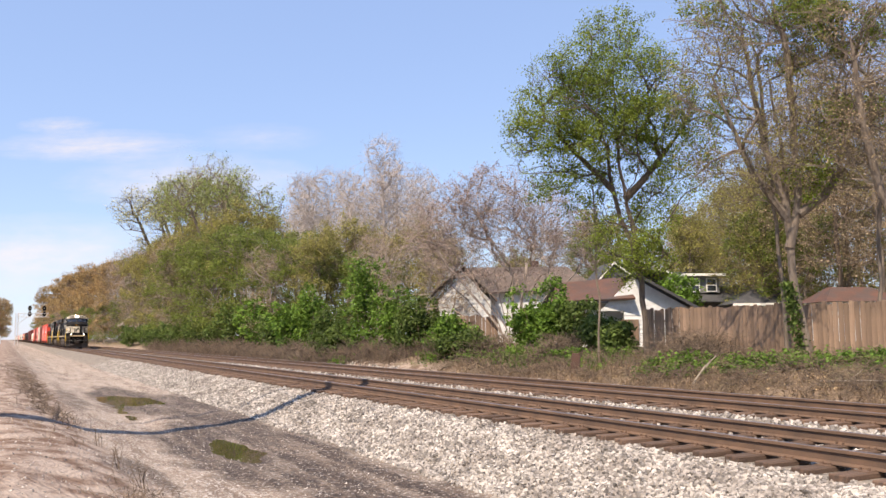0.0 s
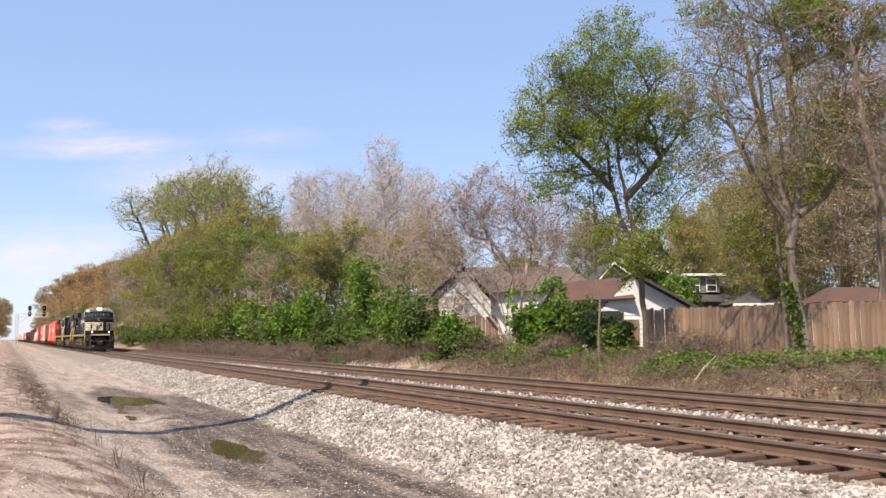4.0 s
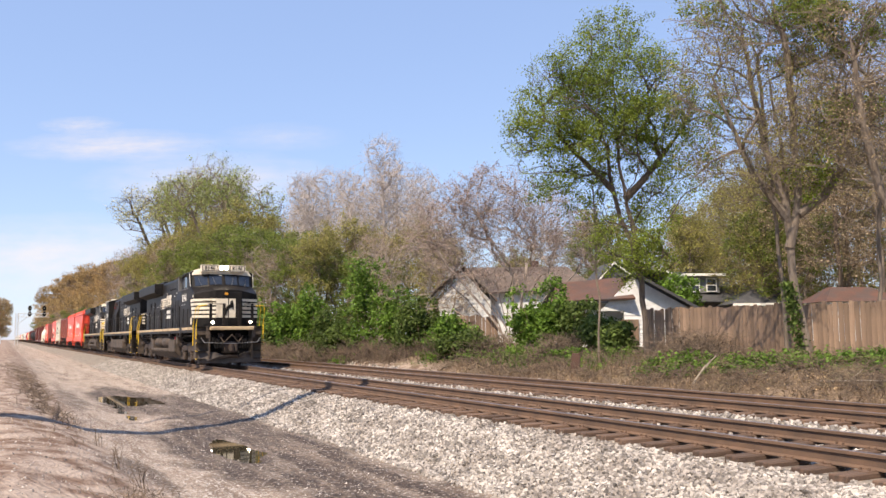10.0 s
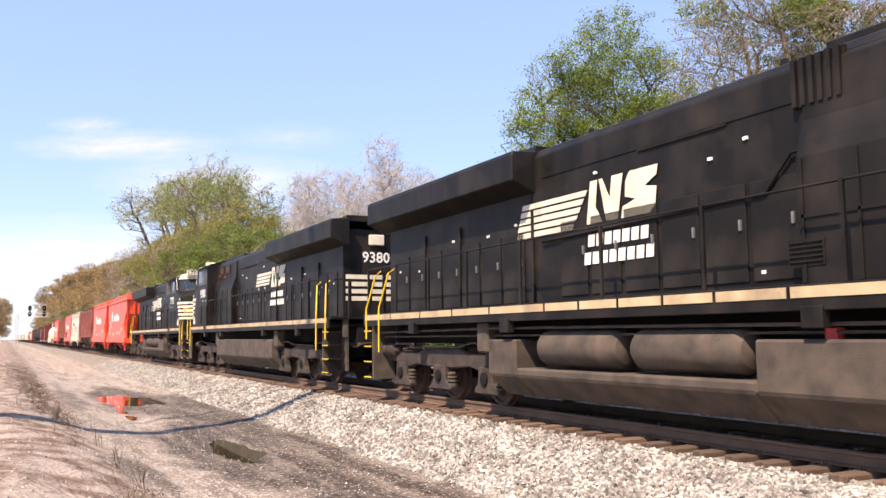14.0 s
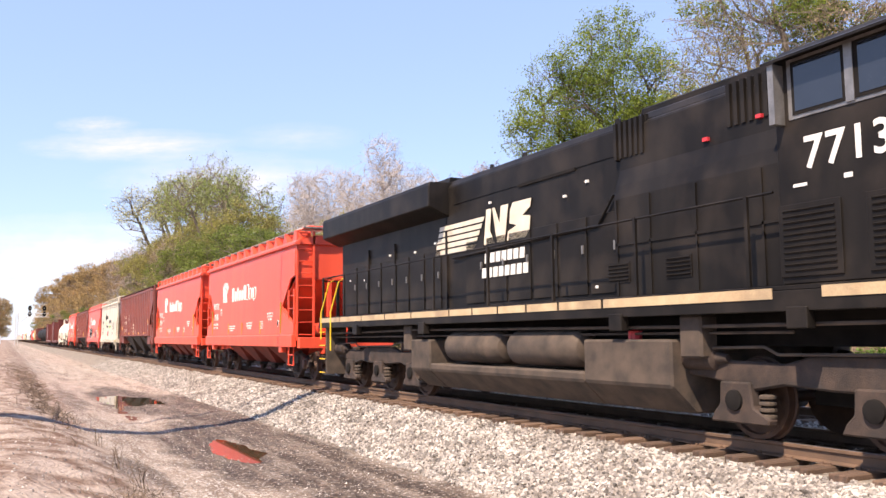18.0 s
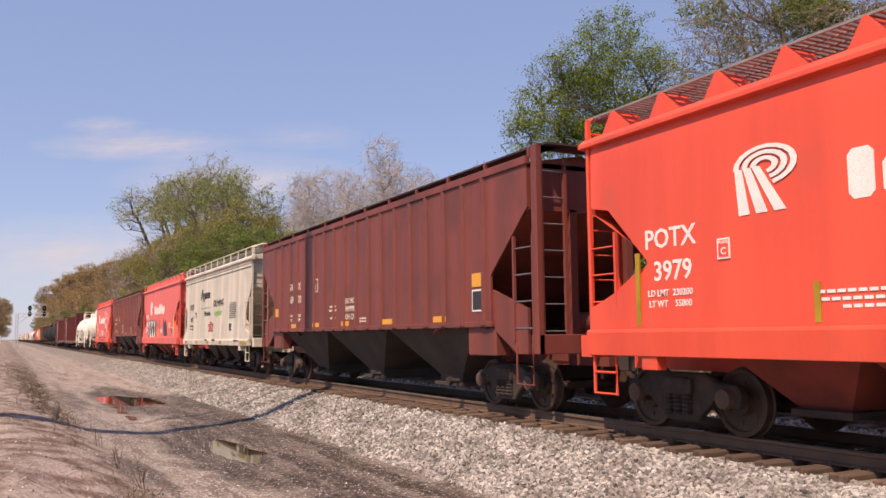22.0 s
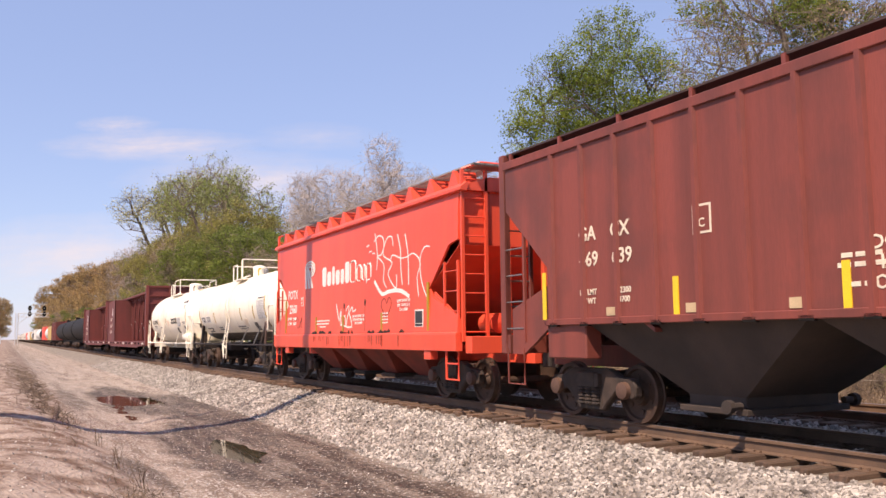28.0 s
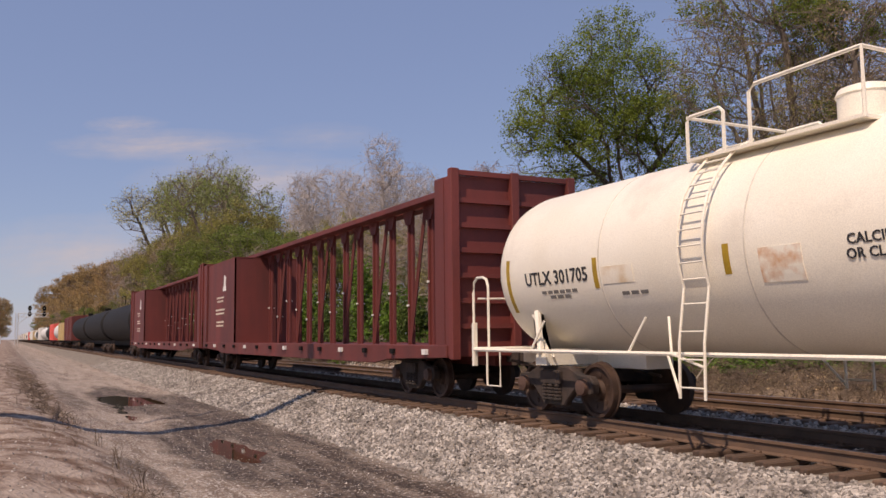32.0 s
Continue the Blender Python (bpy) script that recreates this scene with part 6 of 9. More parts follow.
    for k in range(n):
        c = -span / 2 + (k + 0.5) * span / n
        w = span / n / 2 - 0.06
        rings = [[(c - w, -1.42, 1.47), (c + w, -1.42, 1.47), (c + w, 1.42, 1.47), (c - w, 1.42, 1.47)], [(c - 0.5, -0.85, 0.5), (c + 0.5, -0.85, 0.5), (c + 0.5, 0.85, 0.5), (c - 0.5, 0.85, 0.5)], [(c - 0.5, -0.85, 0.36), (c + 0.5, -0.85, 0.36), (c + 0.5, 0.85, 0.36), (c - 0.5, 0.85, 0.36)]]
        # shade below the body is put into this dark colour, with the grime
        b = part("hopper_bay", MB().loft(rings), M_SHADYGRIME, e)
        part("outlet_gate", MB().box(c - 0.6, c + 0.6, -0.95, 0.95, 0.28, 0.36), M_SHADYGRIME, b, bevel=0.01)
        for s in (-1, 1):
            part("gate_capstan", MB().turn([(s * 0.95, 0.05), (s * 1.1, 0.05), (s * 1.12, 0.09), (s * 1.2, 0.09)], 8, "y", (c + 0.5, 0, 0.4)), M_TRUCK, b)
    car_truck(e, h - 2.3)
    car_truck(e, -h + 2.4)
    return e


M_GRATE2 = mat("dark_steel_grating", (0.06, 0.035, 0.03), 0.7, amount=0.4)


# ---- tank cars ----
def tank_car(paint, L, r, zc, label, spec):
    """spec: places along the car from its front coupler, in metres."""
    e = empty("tank_car", label, "rail car", "freight cars of the train")
    h = L / 2
    white = spec["white_gear"]
    gear, low = paint, (paint if white else M_UNDER)

    def X(q):
        return h - q
    f0, f1, b1, b0 = spec["shell"]
    head = [(0.0, 0.02), (0.04, 0.3), (0.14, 0.55), (0.3, 0.76), (0.52, 0.9), (0.76, 0.975), (1.0, 1.0)]
    prof = [(X(f0 + (f1 - f0) * a), max(0.02, b * r)) for a, b in head] + [(X(b0 + (b1 - b0) * a), max(0.02, b * r)) for a, b in reversed(head)]
    shell = part("tank_shell", MB().turn(prof, 64, "x", (0, 0, zc)), paint, e, smooth=True)
    if spec["coat"]:
        rings = [[(x, a * 1.003 * math.cos(t), zc + a * 1.003 * math.sin(t)) for t in np.linspace(math.pi + 0.86, 2 * math.pi - 0.86, 24)] for x, a in prof[3:-3]]
        part("lower_coat", MB().loft(rings, cap=False, closed=False), M_TANKBLACK, shell, "black coat on the underside", smooth=True)
    for q in spec["welds"]:
        x = X(q)
        part("weld_band", MB().turn([(x - 0.014, r), (x - 0.01, r + 0.005), (x + 0.01, r + 0.005), (x + 0.014, r)], 64, "x", (0, 0, zc)), M_WELD, shell, smooth=True)
    tq = spec["trucks"]
    for d, q in ((1, tq[0]), (-1, tq[1])):
        def E(a):
            return d * (h - a)
        tx = X(q)
        part("stub_sill", MB().box(min(E(0.3), tx - d * 1.4), max(E(0.3), tx - d * 1.4), -0.28, 0.28, 0.76, 1.1), low if white else M_TRUCK, e, bevel=0.01)
        part("end_platform", MB().box(min(E(0.35), E(1.5)), max(E(0.35), E(1.5)), -1.4, 1.4, 1.02, 1.1), low, e, bevel=0.01)
        part("bolster", MB().box(tx - 0.16, tx + 0.16, -1.3, 1.3, 0.82, 1.08), low, e)
        for s in (-1, 1):
            zt = zc - r * 0.52
            part("saddle_plate", MB().prism([(tx - 0.32, 0.95), (tx + 0.22, 0.95), (tx + 0.42 * d, zt), (tx + 0.12 * d, zt + 0.06)], "y", s * 1.16, s * 1.2), M_RUSTPLATE if not white else low, e, bevel=0.008)
            part("saddle_brace", MB().tube([(tx, s * 1.3, 1.02), (tx + 0.2 * d, s * r * 0.86, zc - r * 0.5)], 0.06), low, e)
            k = (1.75 if white else 1.2) if d > 0 else 0.85
            if d > 0 or white:
                part("platform_rail", MB().tube([(E(k), s * (1.36 if white else 1.1), 1.08 if white else 1.5), (E(k), s * 1.36, 1.08 if white else 1.56), (E(k), s * 1.36, 2.2), (E(k - 0.06), s * 1.36, 2.33), (E(k - 0.18), s * 1.36, 2.38), (E(0.45), s * 1.36, 2.38), (E(0.33), s * 1.36, 2.3), (E(0.3), s * 1.36, 2.1), (E(0.3), s * 1.36, 1.08)], 0.026), gear, e)
            part("foot_step", MB().tube([(E(1.3), s * 1.4, 1.05), (E(1.3), s * 1.4, 0.42), (E(0.85), s * 1.4, 0.42), (E(0.85), s * 1.4, 1.05)], 0.022), gear if white else low, e)
            part("corner_angle", MB().box(min(E(0.32), E(0.4)), max(E(0.32), E(0.4)), s * 1.34, s * 1.42, 0.75, 1.55), low, e, bevel=0.005)
        part("end_rail", MB().tube([(E(0.36), -1.3, 2.0), (E(0.33), 0, 2.02), (E(0.36), 1.3, 2.0)], 0.022), gear, e)
        coupler(e, E(0.45), d * 0.6)
        part("brake_lever", MB().tube([(E(0.9), -0.9, 0.85), (E(2.2), -0.75, 0.7)], 0.03).tube([(E(1.6), 0.6, 0.8), (E(3.4), 0.4, 0.62)], 0.03), M_TRUCK, e)
        car_truck(e, tx)
    for s in (-1, 1):
        part("running_rail", MB().tube([(X(0.4), s * 1.4, 1.05), (X(L - 0.4), s * 1.4, 1.05)], 0.034), low, e)
        for q in spec["braces"]:
            part("rail_bracket", MB().tube([(X(q), s * 1.4, 1.05), (X(q) + 0.3, s * r * 0.93, zc - r * 0.62)], 0.02), M_STEEL if not white else gear, e)
    # ladders curve up the shell to the platform and its rails
    lq = spec["ladder"]
    lx = X(lq)
    top = zc + r
    for s in (-1, 1):
        curve = [(s * (r + 0.1) * math.cos(t), zc + (r + 0.1) * math.sin(t)) for t in np.linspace(-0.35, 1.2, 12)]
        path = [(s * (r + 0.14), 0.5), (s * (r + 0.12), 1.2)] + curve
        ob = None
        for dx in (-0.22, 0.22):
            ob = part("ladder_stile", MB().tube([(lx + dx, y, z) for y, z in path], 0.02), gear, e)
        for a, b in zip(path, path[1:]):
            for t in ((0.2, 0.7) if abs(b[1] - a[1]) > 0.5 else (0.5,)):
                y, z = a[0] + (b[0] - a[0]) * t, a[1] + (b[1] - a[1]) * t
                part("rung", MB().tube([(lx - 0.22, y, z), (lx + 0.22, y, z)], 0.013), gear, ob)
        part("ladder_brace", MB().tube([(lx - 0.22, s * (r + 0.14), 0.55), (lx - 0.6, s * 1.4, 1.05)], 0.02).tube([(lx + 0.22, s * (r + 0.14), 0.9), (lx - 0.5, s * 1.42, 1.05), (lx - 0.75, s * r * 0.86, zc - r * 0.62)], 0.02), gear, e)
    p0, p1 = spec["deck"]
    a, b = X(p1), X(p0)
    mx = X(spec["manway"])
    part("top_platform", MB().box(a, b, -0.98, -0.5, top - 0.2, top - 0.16), gear, e)
    part("top_platform", MB().box(a, b, 0.5, 0.98, top - 0.2, top - 0.16), gear, e)
    part("manway", MB().turn([(top - 0.05, spec["dome"]), (top + 0.3, spec["dome"]), (top + 0.32, spec["dome"] + 0.02), (top + 0.4, spec["dome"] * 0.95), (top + 0.44, spec["dome"] * 0.6), (top + 0.46, 0.02)], 24, "z", (mx, 0, 0)), paint, e, smooth=True)
    part("valve", MB().turn([(top - 0.03, 0.1), (top + 0.2, 0.1), (top + 0.26, 0.05)], 12, "z", (mx + 0.6, 0.1, 0)), M_STEEL, e)
    part("vent_pipe", MB().tube([(mx + 0.75, -0.25, top - 0.04), (mx + 0.75, -0.25, top + 0.2), (mx + 1.0, -0.25, top + 0.25)], 0.04), M_YELLOW if not white else M_STEEL, e)
    hi = top + 0.6
    lo = top + 0.42
    for s in (-1, 1):
        y = s * 0.95
        part("top_rail", MB().tube([(a, y, top - 0.2), (a, y, lo - 0.06), (a + 0.06, y, lo), (a + 0.6, y, lo), (a + 0.66, y, lo - 0.06), (a + 0.66, y, top - 0.2)], 0.026), gear, e)
        if b - a > 2:
            part("top_rail", MB().tube([(a + 1.1, y, top - 0.2), (a + 1.1, y, hi - 0.1), (a + 1.2, y, hi - 0.02), (b, y, hi), (b, y, top - 0.2)], 0.026), gear, e)
        else:
            part("top_rail", MB().tube([(b - 0.12, y, top - 0.2), (b - 0.12, y, hi - 0.05), (b, y, hi), (b, y, top - 0.2)], 0.026), gear, e)
    for x, z in ((a, lo), (b, hi)):
        part("top_rail", MB().tube([(x, -0.95, z), (x, 0.95, z)], 0.024), gear, e)

    # bent strips, stencils and marks lie on the shell
    def strip(name, q, w, z0, z1, material, s, lab="", lift=0.006):
        ts = [math.asin(max(-0.995, min(0.995, (z - zc) / r))) for z in np.linspace(z0, z1, 6)]
        rr = r + lift
        x = X(q) if s < 0 else -X(q)
        rings = [[(x - w / 2, s * rr * math.cos(t), zc + rr * math.sin(t)), (x + w / 2, s * rr * math.cos(t), zc + rr * math.sin(t)), (x + w / 2, s * (rr - 0.012) * math.cos(t), zc + (rr - 0.012) * math.sin(t)), (x - w / 2, s * (rr - 0.012) * math.cos(t), zc + (rr - 0.012) * math.sin(t))] for t in ts]
        part(name, MB().loft(rings), material, e, lab)
    for s in (-1, 1):
        for q, z0, z1 in spec["strips"]:
            strip("reflective_strip", q, 0.1, z0, z1, M_OLIVE, s, "olive-yellow reflective strip")

        def txt(body, size, q, z, material=M_INK):
            t = math.asin((z - zc) / r)
            me = words(body, size, 0.003)
            me.materials.append(material)
            part("lettering", me, None, e, m=pose(X(q) if s < 0 else -X(q), s * (r + 0.004) * math.cos(t), zc + (r + 0.004) * math.sin(t), -math.degrees(t), 0, 0 if s < 0 else 180))
        for body, size, q, z in spec["text"]:
            txt(body, size, q, z)
        for q, z, w in spec["bars"]:
            n = max(2, int(w / 0.16))
            for k in range(n):
                strip("stencil", q + w / 2 - (k + 0.5) * w / n, w / n * 0.75, z - 0.025, z + 0.025, M_STENCIL, s)
        for q, w, z0, z1, material, lab in spec["patches"]:
            strip("panel", q, w, z0, z1, material, s, lab, 0.007)
        for q, w, z0, z1, rows in spec["tables"]:
            strip("data_panel", q, w, z0, z1, M_TABLE, s, "white table of small print", 0.007)
            for k in range(rows + 1):
                z = z0 + (z1 - z0) * k / rows
                strip("table_rule", q, w, z - 0.006, z + 0.006, M_TABLEINK, s, "", 0.01)
            for k in range(rows):
                for c in range(6):
                    z = z0 + (z1 - z0) * (k + 0.5) / rows
                    strip("stencil", q - w / 2 + w * (c + 0.5) / 6, w / 6 * (0.55 + 0.2 * ((k * 7 + c * 3) % 3) / 2), z - 0.018, z + 0.012, M_TABLEINK, s, "", 0.01)
        for q, z in spec["placards"]:
            strip("placard", q, 0.42, z - 0.14, z + 0.14, M_INK, s, "black tank placard", 0.008)
            strip("placard", q, 0.03, z - 0.14, z + 0.14, M_STENCIL, s, "", 0.012)
    if spec["rust"]:
        q0, q1 = spec["rust"]
        rings = []
        for x in np.linspace(X(q1), X(q0), 16):
            u = (x - X(q1)) / (q1 - q0)
            w = 0.15 + 0.5 * u
            rings.append([(x, (r + 0.004) * math.cos(t), zc + (r + 0.004) * math.sin(t)) for t in np.linspace(math.pi / 2 - 0.3, math.pi / 2 + w, 14)])
        part("rust_stain", MB().loft(rings, cap=False, closed=False), M_RUSTWASH, e, "rust streaks running down the shell", smooth=True)
        part("air_reservoir", MB().turn([(X(2.6), 0.05), (X(2.56), 0.17), (X(2.45), 0.21), (X(1.55), 0.21), (X(1.44), 0.17), (X(1.4), 0.05)], 16, "x", (0, -1.18, 1.36)), paint, e, smooth=True)
        mb = MB().turn([(X(0.42), 0.27), (X(0.4), 0.31), (X(0.36), 0.31), (X(0.34), 0.27), (X(0.42), 0.27)], 20, "x", (0, -0.75, 1.95))
        for k in range(5):
            t = k * math.pi * 0.4
            mb.tube([(X(0.38), -0.75, 1.95), (X(0.38), -0.75 + 0.29 * math.sin(t), 1.95 + 0.29 * math.cos(t))], 0.02, 5)
        part("brake_wheel", mb, paint, e)
        part("brake_stand", MB().box(X(0.52), X(0.44), -0.88, -0.62, 1.1, 2.1), M_TRUCK, e, bevel=0.01)
        for s in (-1, 1):
            part("diamond_placard", MB().prism([(X(3.0) - 0.13, 1.45), (X(3.0), 1.7), (X(3.0) + 0.13, 1.45), (X(3.0), 1.2)], "y", s * 1.3, s * 1.31), M_WHITE, e, bevel=0.003)
            part("loop_rail", MB().tube([(X(1.3), s * 1.36, 1.1), (X(1.3), s * 1.36, 1.35), (X(1.2), s * 1.36, 1.42), (X(0.6), s * 1.36, 1.42)], 0.022), paint, e)
    else:
        part("brake_cylinder", MB().turn([(X(4.2), 0.05), (X(4.15), 0.18), (X(3.2), 0.18), (X(3.15), 0.05)], 14, "x", (0, 0.5, 0.85)), M_UNDER, e, smooth=True)
        part("bottom_outlet", MB().turn([(0.75, 0.14), (0.85, 0.2), (1.22, 0.2)], 14, "z", (X(L / 2), 0, 0)), M_UNDER, e, smooth=True)
    return e


M_UNDER = mat("dark_tank_underframe", (0.02, 0.018, 0.018), 0.7, spec=0.25, col2=(0.042, 0.03, 0.025), scale=3, bump=0.1)
M_RUSTPLATE = mat("dusty_rusted_plate", (0.1, 0.055, 0.04), 0.8, col2=(0.06, 0.037, 0.03), scale=3, bump=0.2)
M_WELD = mat("dirty_weld_line", (0.72, 0.66, 0.55), 0.6, col2=(0.55, 0.49, 0.41), scale=3)
M_STENCIL = mat("faded_stencil", (0.2, 0.19, 0.17), 0.6, amount=0.3)
M_TABLEINK = mat("faded_small_print", (0.4, 0.39, 0.37), 0.6, amount=0.3)
M_TABLE = mat("printed_table_ground", (0.78, 0.77, 0.74), 0.5, amount=0.1)
M_STAIN = mat("rusty_overpaint", (0.87, 0.81, 0.68), 0.4, amount=0.03, grime=(0.62, 0.28, 0.1), grime_scale=2.4, grime_lo=0.45, grime_hi=0.6, fine_amt=0.05, bump=0.008)
M_STAIN2 = mat("faded_overpaint", (0.86, 0.79, 0.66), 0.4, amount=0.03, grime=(0.68, 0.5, 0.3), grime_scale=3.0, grime_lo=0.42, grime_hi=0.68, fine_amt=0.05, bump=0.008)
M_RUSTWASH = mat("rust_washed_paint", (0.87, 0.8, 0.67), 0.5, col2=(0.8, 0.66, 0.48), scale=1.2, stretch=(2.2, 0.5, 0.5), grime=(0.55, 0.23, 0.07), grime_scale=1.7, grime_lo=0.42, grime_hi=0.64)
BLACK_TANK = dict(white_gear=False, shell=(0.75, 1.5, 13.1, 13.8), coat=True, welds=(1.55, 4.0, 6.3, 8.9, 10.3, 12.1), trucks=(2.3, 12.5), braces=(2.9, 4.7, 8.05, 10.6),
    ladder=7.15, deck=(6.4, 7.9), manway=7.4, dome=0.26, strips=((1.9, 1.68, 2.75), (3.5, 1.99, 2.47), (5.4, 1.96, 2.43), (7.76, 1.93, 2.38), (10.0, 1.93, 2.38), (13.0, 1.68, 2.54)),
    text=(("ICKX  15033", 0.32, 11.7, 2.1),), bars=((11.7, 1.72, 1.2), (11.7, 1.6, 1.0), (5.9, 1.74, 1.2), (5.9, 1.66, 0.9), (9.5, 1.74, 0.7), (9.5, 1.66, 0.8), (8.9, 1.6, 0.5), (5.4, 1.38, 0.9), (2.4, 2.7, 0.8)),
    patches=((4.9, 0.66, 1.74, 2.02, M_STAIN2, "tan panel of small print"), (11.1, 0.22, 2.34, 2.56, M_TABLE, "small white panel"), (12.22, 0.72, 1.96, 2.24, M_TABLE, "white ground of the reporting mark"), (11.25, 0.86, 1.97, 2.25, M_TABLE, "white ground of the car number")), tables=((2.45, 1.0, 1.98, 2.62, 8),), placards=((3.63, 1.72),), rust=None)
CREAM_TANK = dict(white_gear=True, shell=(0.85, 1.75, 12.85, 13.65), coat=False, welds=(2.0, 4.6, 7.4, 10.2), trucks=(2.1, 11.95), braces=(4.4, 9.6, 12.1),
    ladder=8.2, deck=(6.05, 8.75), manway=6.7, dome=0.34, strips=((1.85, 1.76, 2.68), (4.6, 2.05, 2.4), (7.7, 2.03, 2.4), (10.3, 2.0, 2.45), (12.75, 1.7, 2.6)),
    text=(("UTLX 301705", 0.3, 11.35, 2.22), ("CALCIUM CARBONATE\nOR CLAY SLURRY ONLY", 0.155, 5.2, 2.2), ("UTLX 301705", 0.2, 2.55, 3.1)), bars=((11.3, 2.0, 1.0), (11.3, 1.92, 0.6), (2.5, 2.1, 0.7), (2.5, 2.02, 0.6), (2.5, 1.9, 0.5), (2.5, 1.82, 0.6), (9.5, 1.9, 0.6), (2.45, 2.93, 0.3), (2.45, 2.85, 0.3), (2.45, 2.77, 0.25)),
    patches=((6.9, 0.6, 1.9, 2.3, M_STAIN, "orange-brown patch of old paint"), (9.8, 0.7, 2.05, 2.3, M_STAIN2, "faded tan patch")), tables=((3.8, 1.0, 1.92, 2.34, 7),), placards=((4.45, 1.72), (2.3, 1.74)), rust=(1.6, 4.3))


# ---- centre-beam flat cars ----
def centre_beam(L, label):
    e = empty("centrebeam_flat_car", label, "rail car", "freight cars of the train")
    h = L / 2

    def X(s):
        return h - s
    part("deck", MB().box(X(L - 0.5), X(0.5), -1.4, 1.4, 1.0, 1.1), M_MAROON, e)
    part("centre_sill", MB().box(X(L - 0.5), X(0.5), -0.35, 0.35, 0.7, 1.0), M_MAROON, e)
    for s in (-1, 1):
        part("side_sill", MB().prism([(X(0.5), 1.12), (X(0.5), 0.88), (X(3.4), 0.8), (X(4.2), 0.7), (X(L - 4.2), 0.7), (X(L - 3.4), 0.8), (X(L - 0.5), 0.88), (X(L - 0.5), 1.12)], "y", s * 1.4, s * 1.46), M_MAROON, e, bevel=0.01)
        for k in range(14):
            q = 1.4 + k * (L - 2.8) / 13
            part("winch", MB().box(X(q) - 0.09, X(q) + 0.09, s * 1.45, s * 1.53, 0.93, 1.04), M_WHITE if k % 3 == 0 else M_DARK, e)
        pan = part("end_side_panel", MB().box(X(L - 0.55), X(L - 5.85), s * 1.3, s * 1.36, 1.1, 4.4), M_MAROON, e, "maroon solid side panel")
        f = 1 if s < 0 else -1
        side_bars(pan, [(f * X(L - 3.4), z, w, 0.07) for z, w in ((2.95, 1.3), (2.8, 1.1), (2.45, 1.6), (2.3, 1.5), (1.95, 1.4), (1.8, 1.3))], M_CREAM, s * 1.364)
        part("emblem", MB().prism([(-0.3, 3.2), (0.3, 3.2), (0.15, 3.45), (0.2, 3.75), (-0.1, 3.85), (-0.15, 3.45)], "y", -0.004, 0.004), M_WHITE, pan, "white plain emblem", m=pose(f * X(L - 4.15), s * 1.366, 0))
    for s in (-1, 1):
        part("top_flange", MB().box(X(L - 0.6), X(0.6), s * 0.04, s * 0.42, 4.5, 4.64), M_MAROON, e, bevel=0.01)
    n = 15
    post = MB().box(-0.16, 0.16, -0.03, 0.03, 1.1, 4.5).box(-0.03, 0.03, -0.09, 0.09, 1.1, 4.5).prism([(-0.32, 4.5), (0.32, 4.5), (0.15, 4.15), (-0.15, 4.15)], "y", -0.09, -0.05).mesh("upright")
    post.materials.append(M_MAROON)
    diag = MB().tube([(0.15, -0.1, 1.15), (1.05, -0.1, 4.4)], 0.055, 4).mesh("diagonal_brace")
    diag.materials.append(M_MAROON)
    for k in range(n):
        u = part("upright", post, None, e, m=pose(X(1.7 + k * (L - 7.9) / (n - 1)), 0, 0))
        if k % 2:
            part("diagonal_brace", diag, None, u)
        for s in (-1, 1):
            part("strap_hook", MB().box(-0.05, 0.05, s * 0.1 - 0.015, s * 0.1 + 0.015, -0.02, 0.03), M_WHITE, u, m=pose(0, 0, 1.9 + 0.9 * ((k * 7) % 5) / 5))
    part("panel_end", MB().box(X(L - 5.85) - 0.05, X(L - 5.85), -1.36, 1.36, 1.1, 4.4), M_MAROON, e)
    part("panel_roof", MB().box(X(L - 0.55), X(L - 5.85), -1.34, 1.34, 4.38, 4.44), M_MAROON, e)
    for d in (1, -1):
        a, b = d * (h - 0.32), d * (h - 0.62)
        bk = part("bulkhead", MB().box(min(a, b), max(a, b), -1.42, 1.42, 0.9, 4.5), M_MAROON, e, bevel=0.01)
        for y in (-1.4, 0.0, 1.4):
            part("bulkhead_post", MB().box(min(a, a + d * 0.16), max(a, a + d * 0.16), y - 0.09, y + 0.09, 0.85, 4.62), M_MAROON, bk, bevel=0.01)
        for z in (1.5, 2.0, 2.5, 3.0, 3.5, 4.0, 4.55):
            part("bulkhead_rib", MB().box(min(a, a + d * 0.1), max(a, a + d * 0.1), -1.45, 1.45, z - 0.05, z + 0.05), M_MAROON, bk)
        part("side_return", MB().box(min(b, b - d * 0.4), max(b, b - d * 0.4), -1.43, -1.37, 1.1, 4.5), M_MAROON, bk)
        part("corner_strip", MB().box(min(a, a + d * 0.03), max(a, a + d * 0.03), -1.47, -1.43, 0.9, 2.0), M_OLIVE, bk)
        coupler(e, d * (h - 0.5), d * 0.65)
    car_truck(e, h - 2.9)
    car_truck(e, -h + 2.9)
    return e


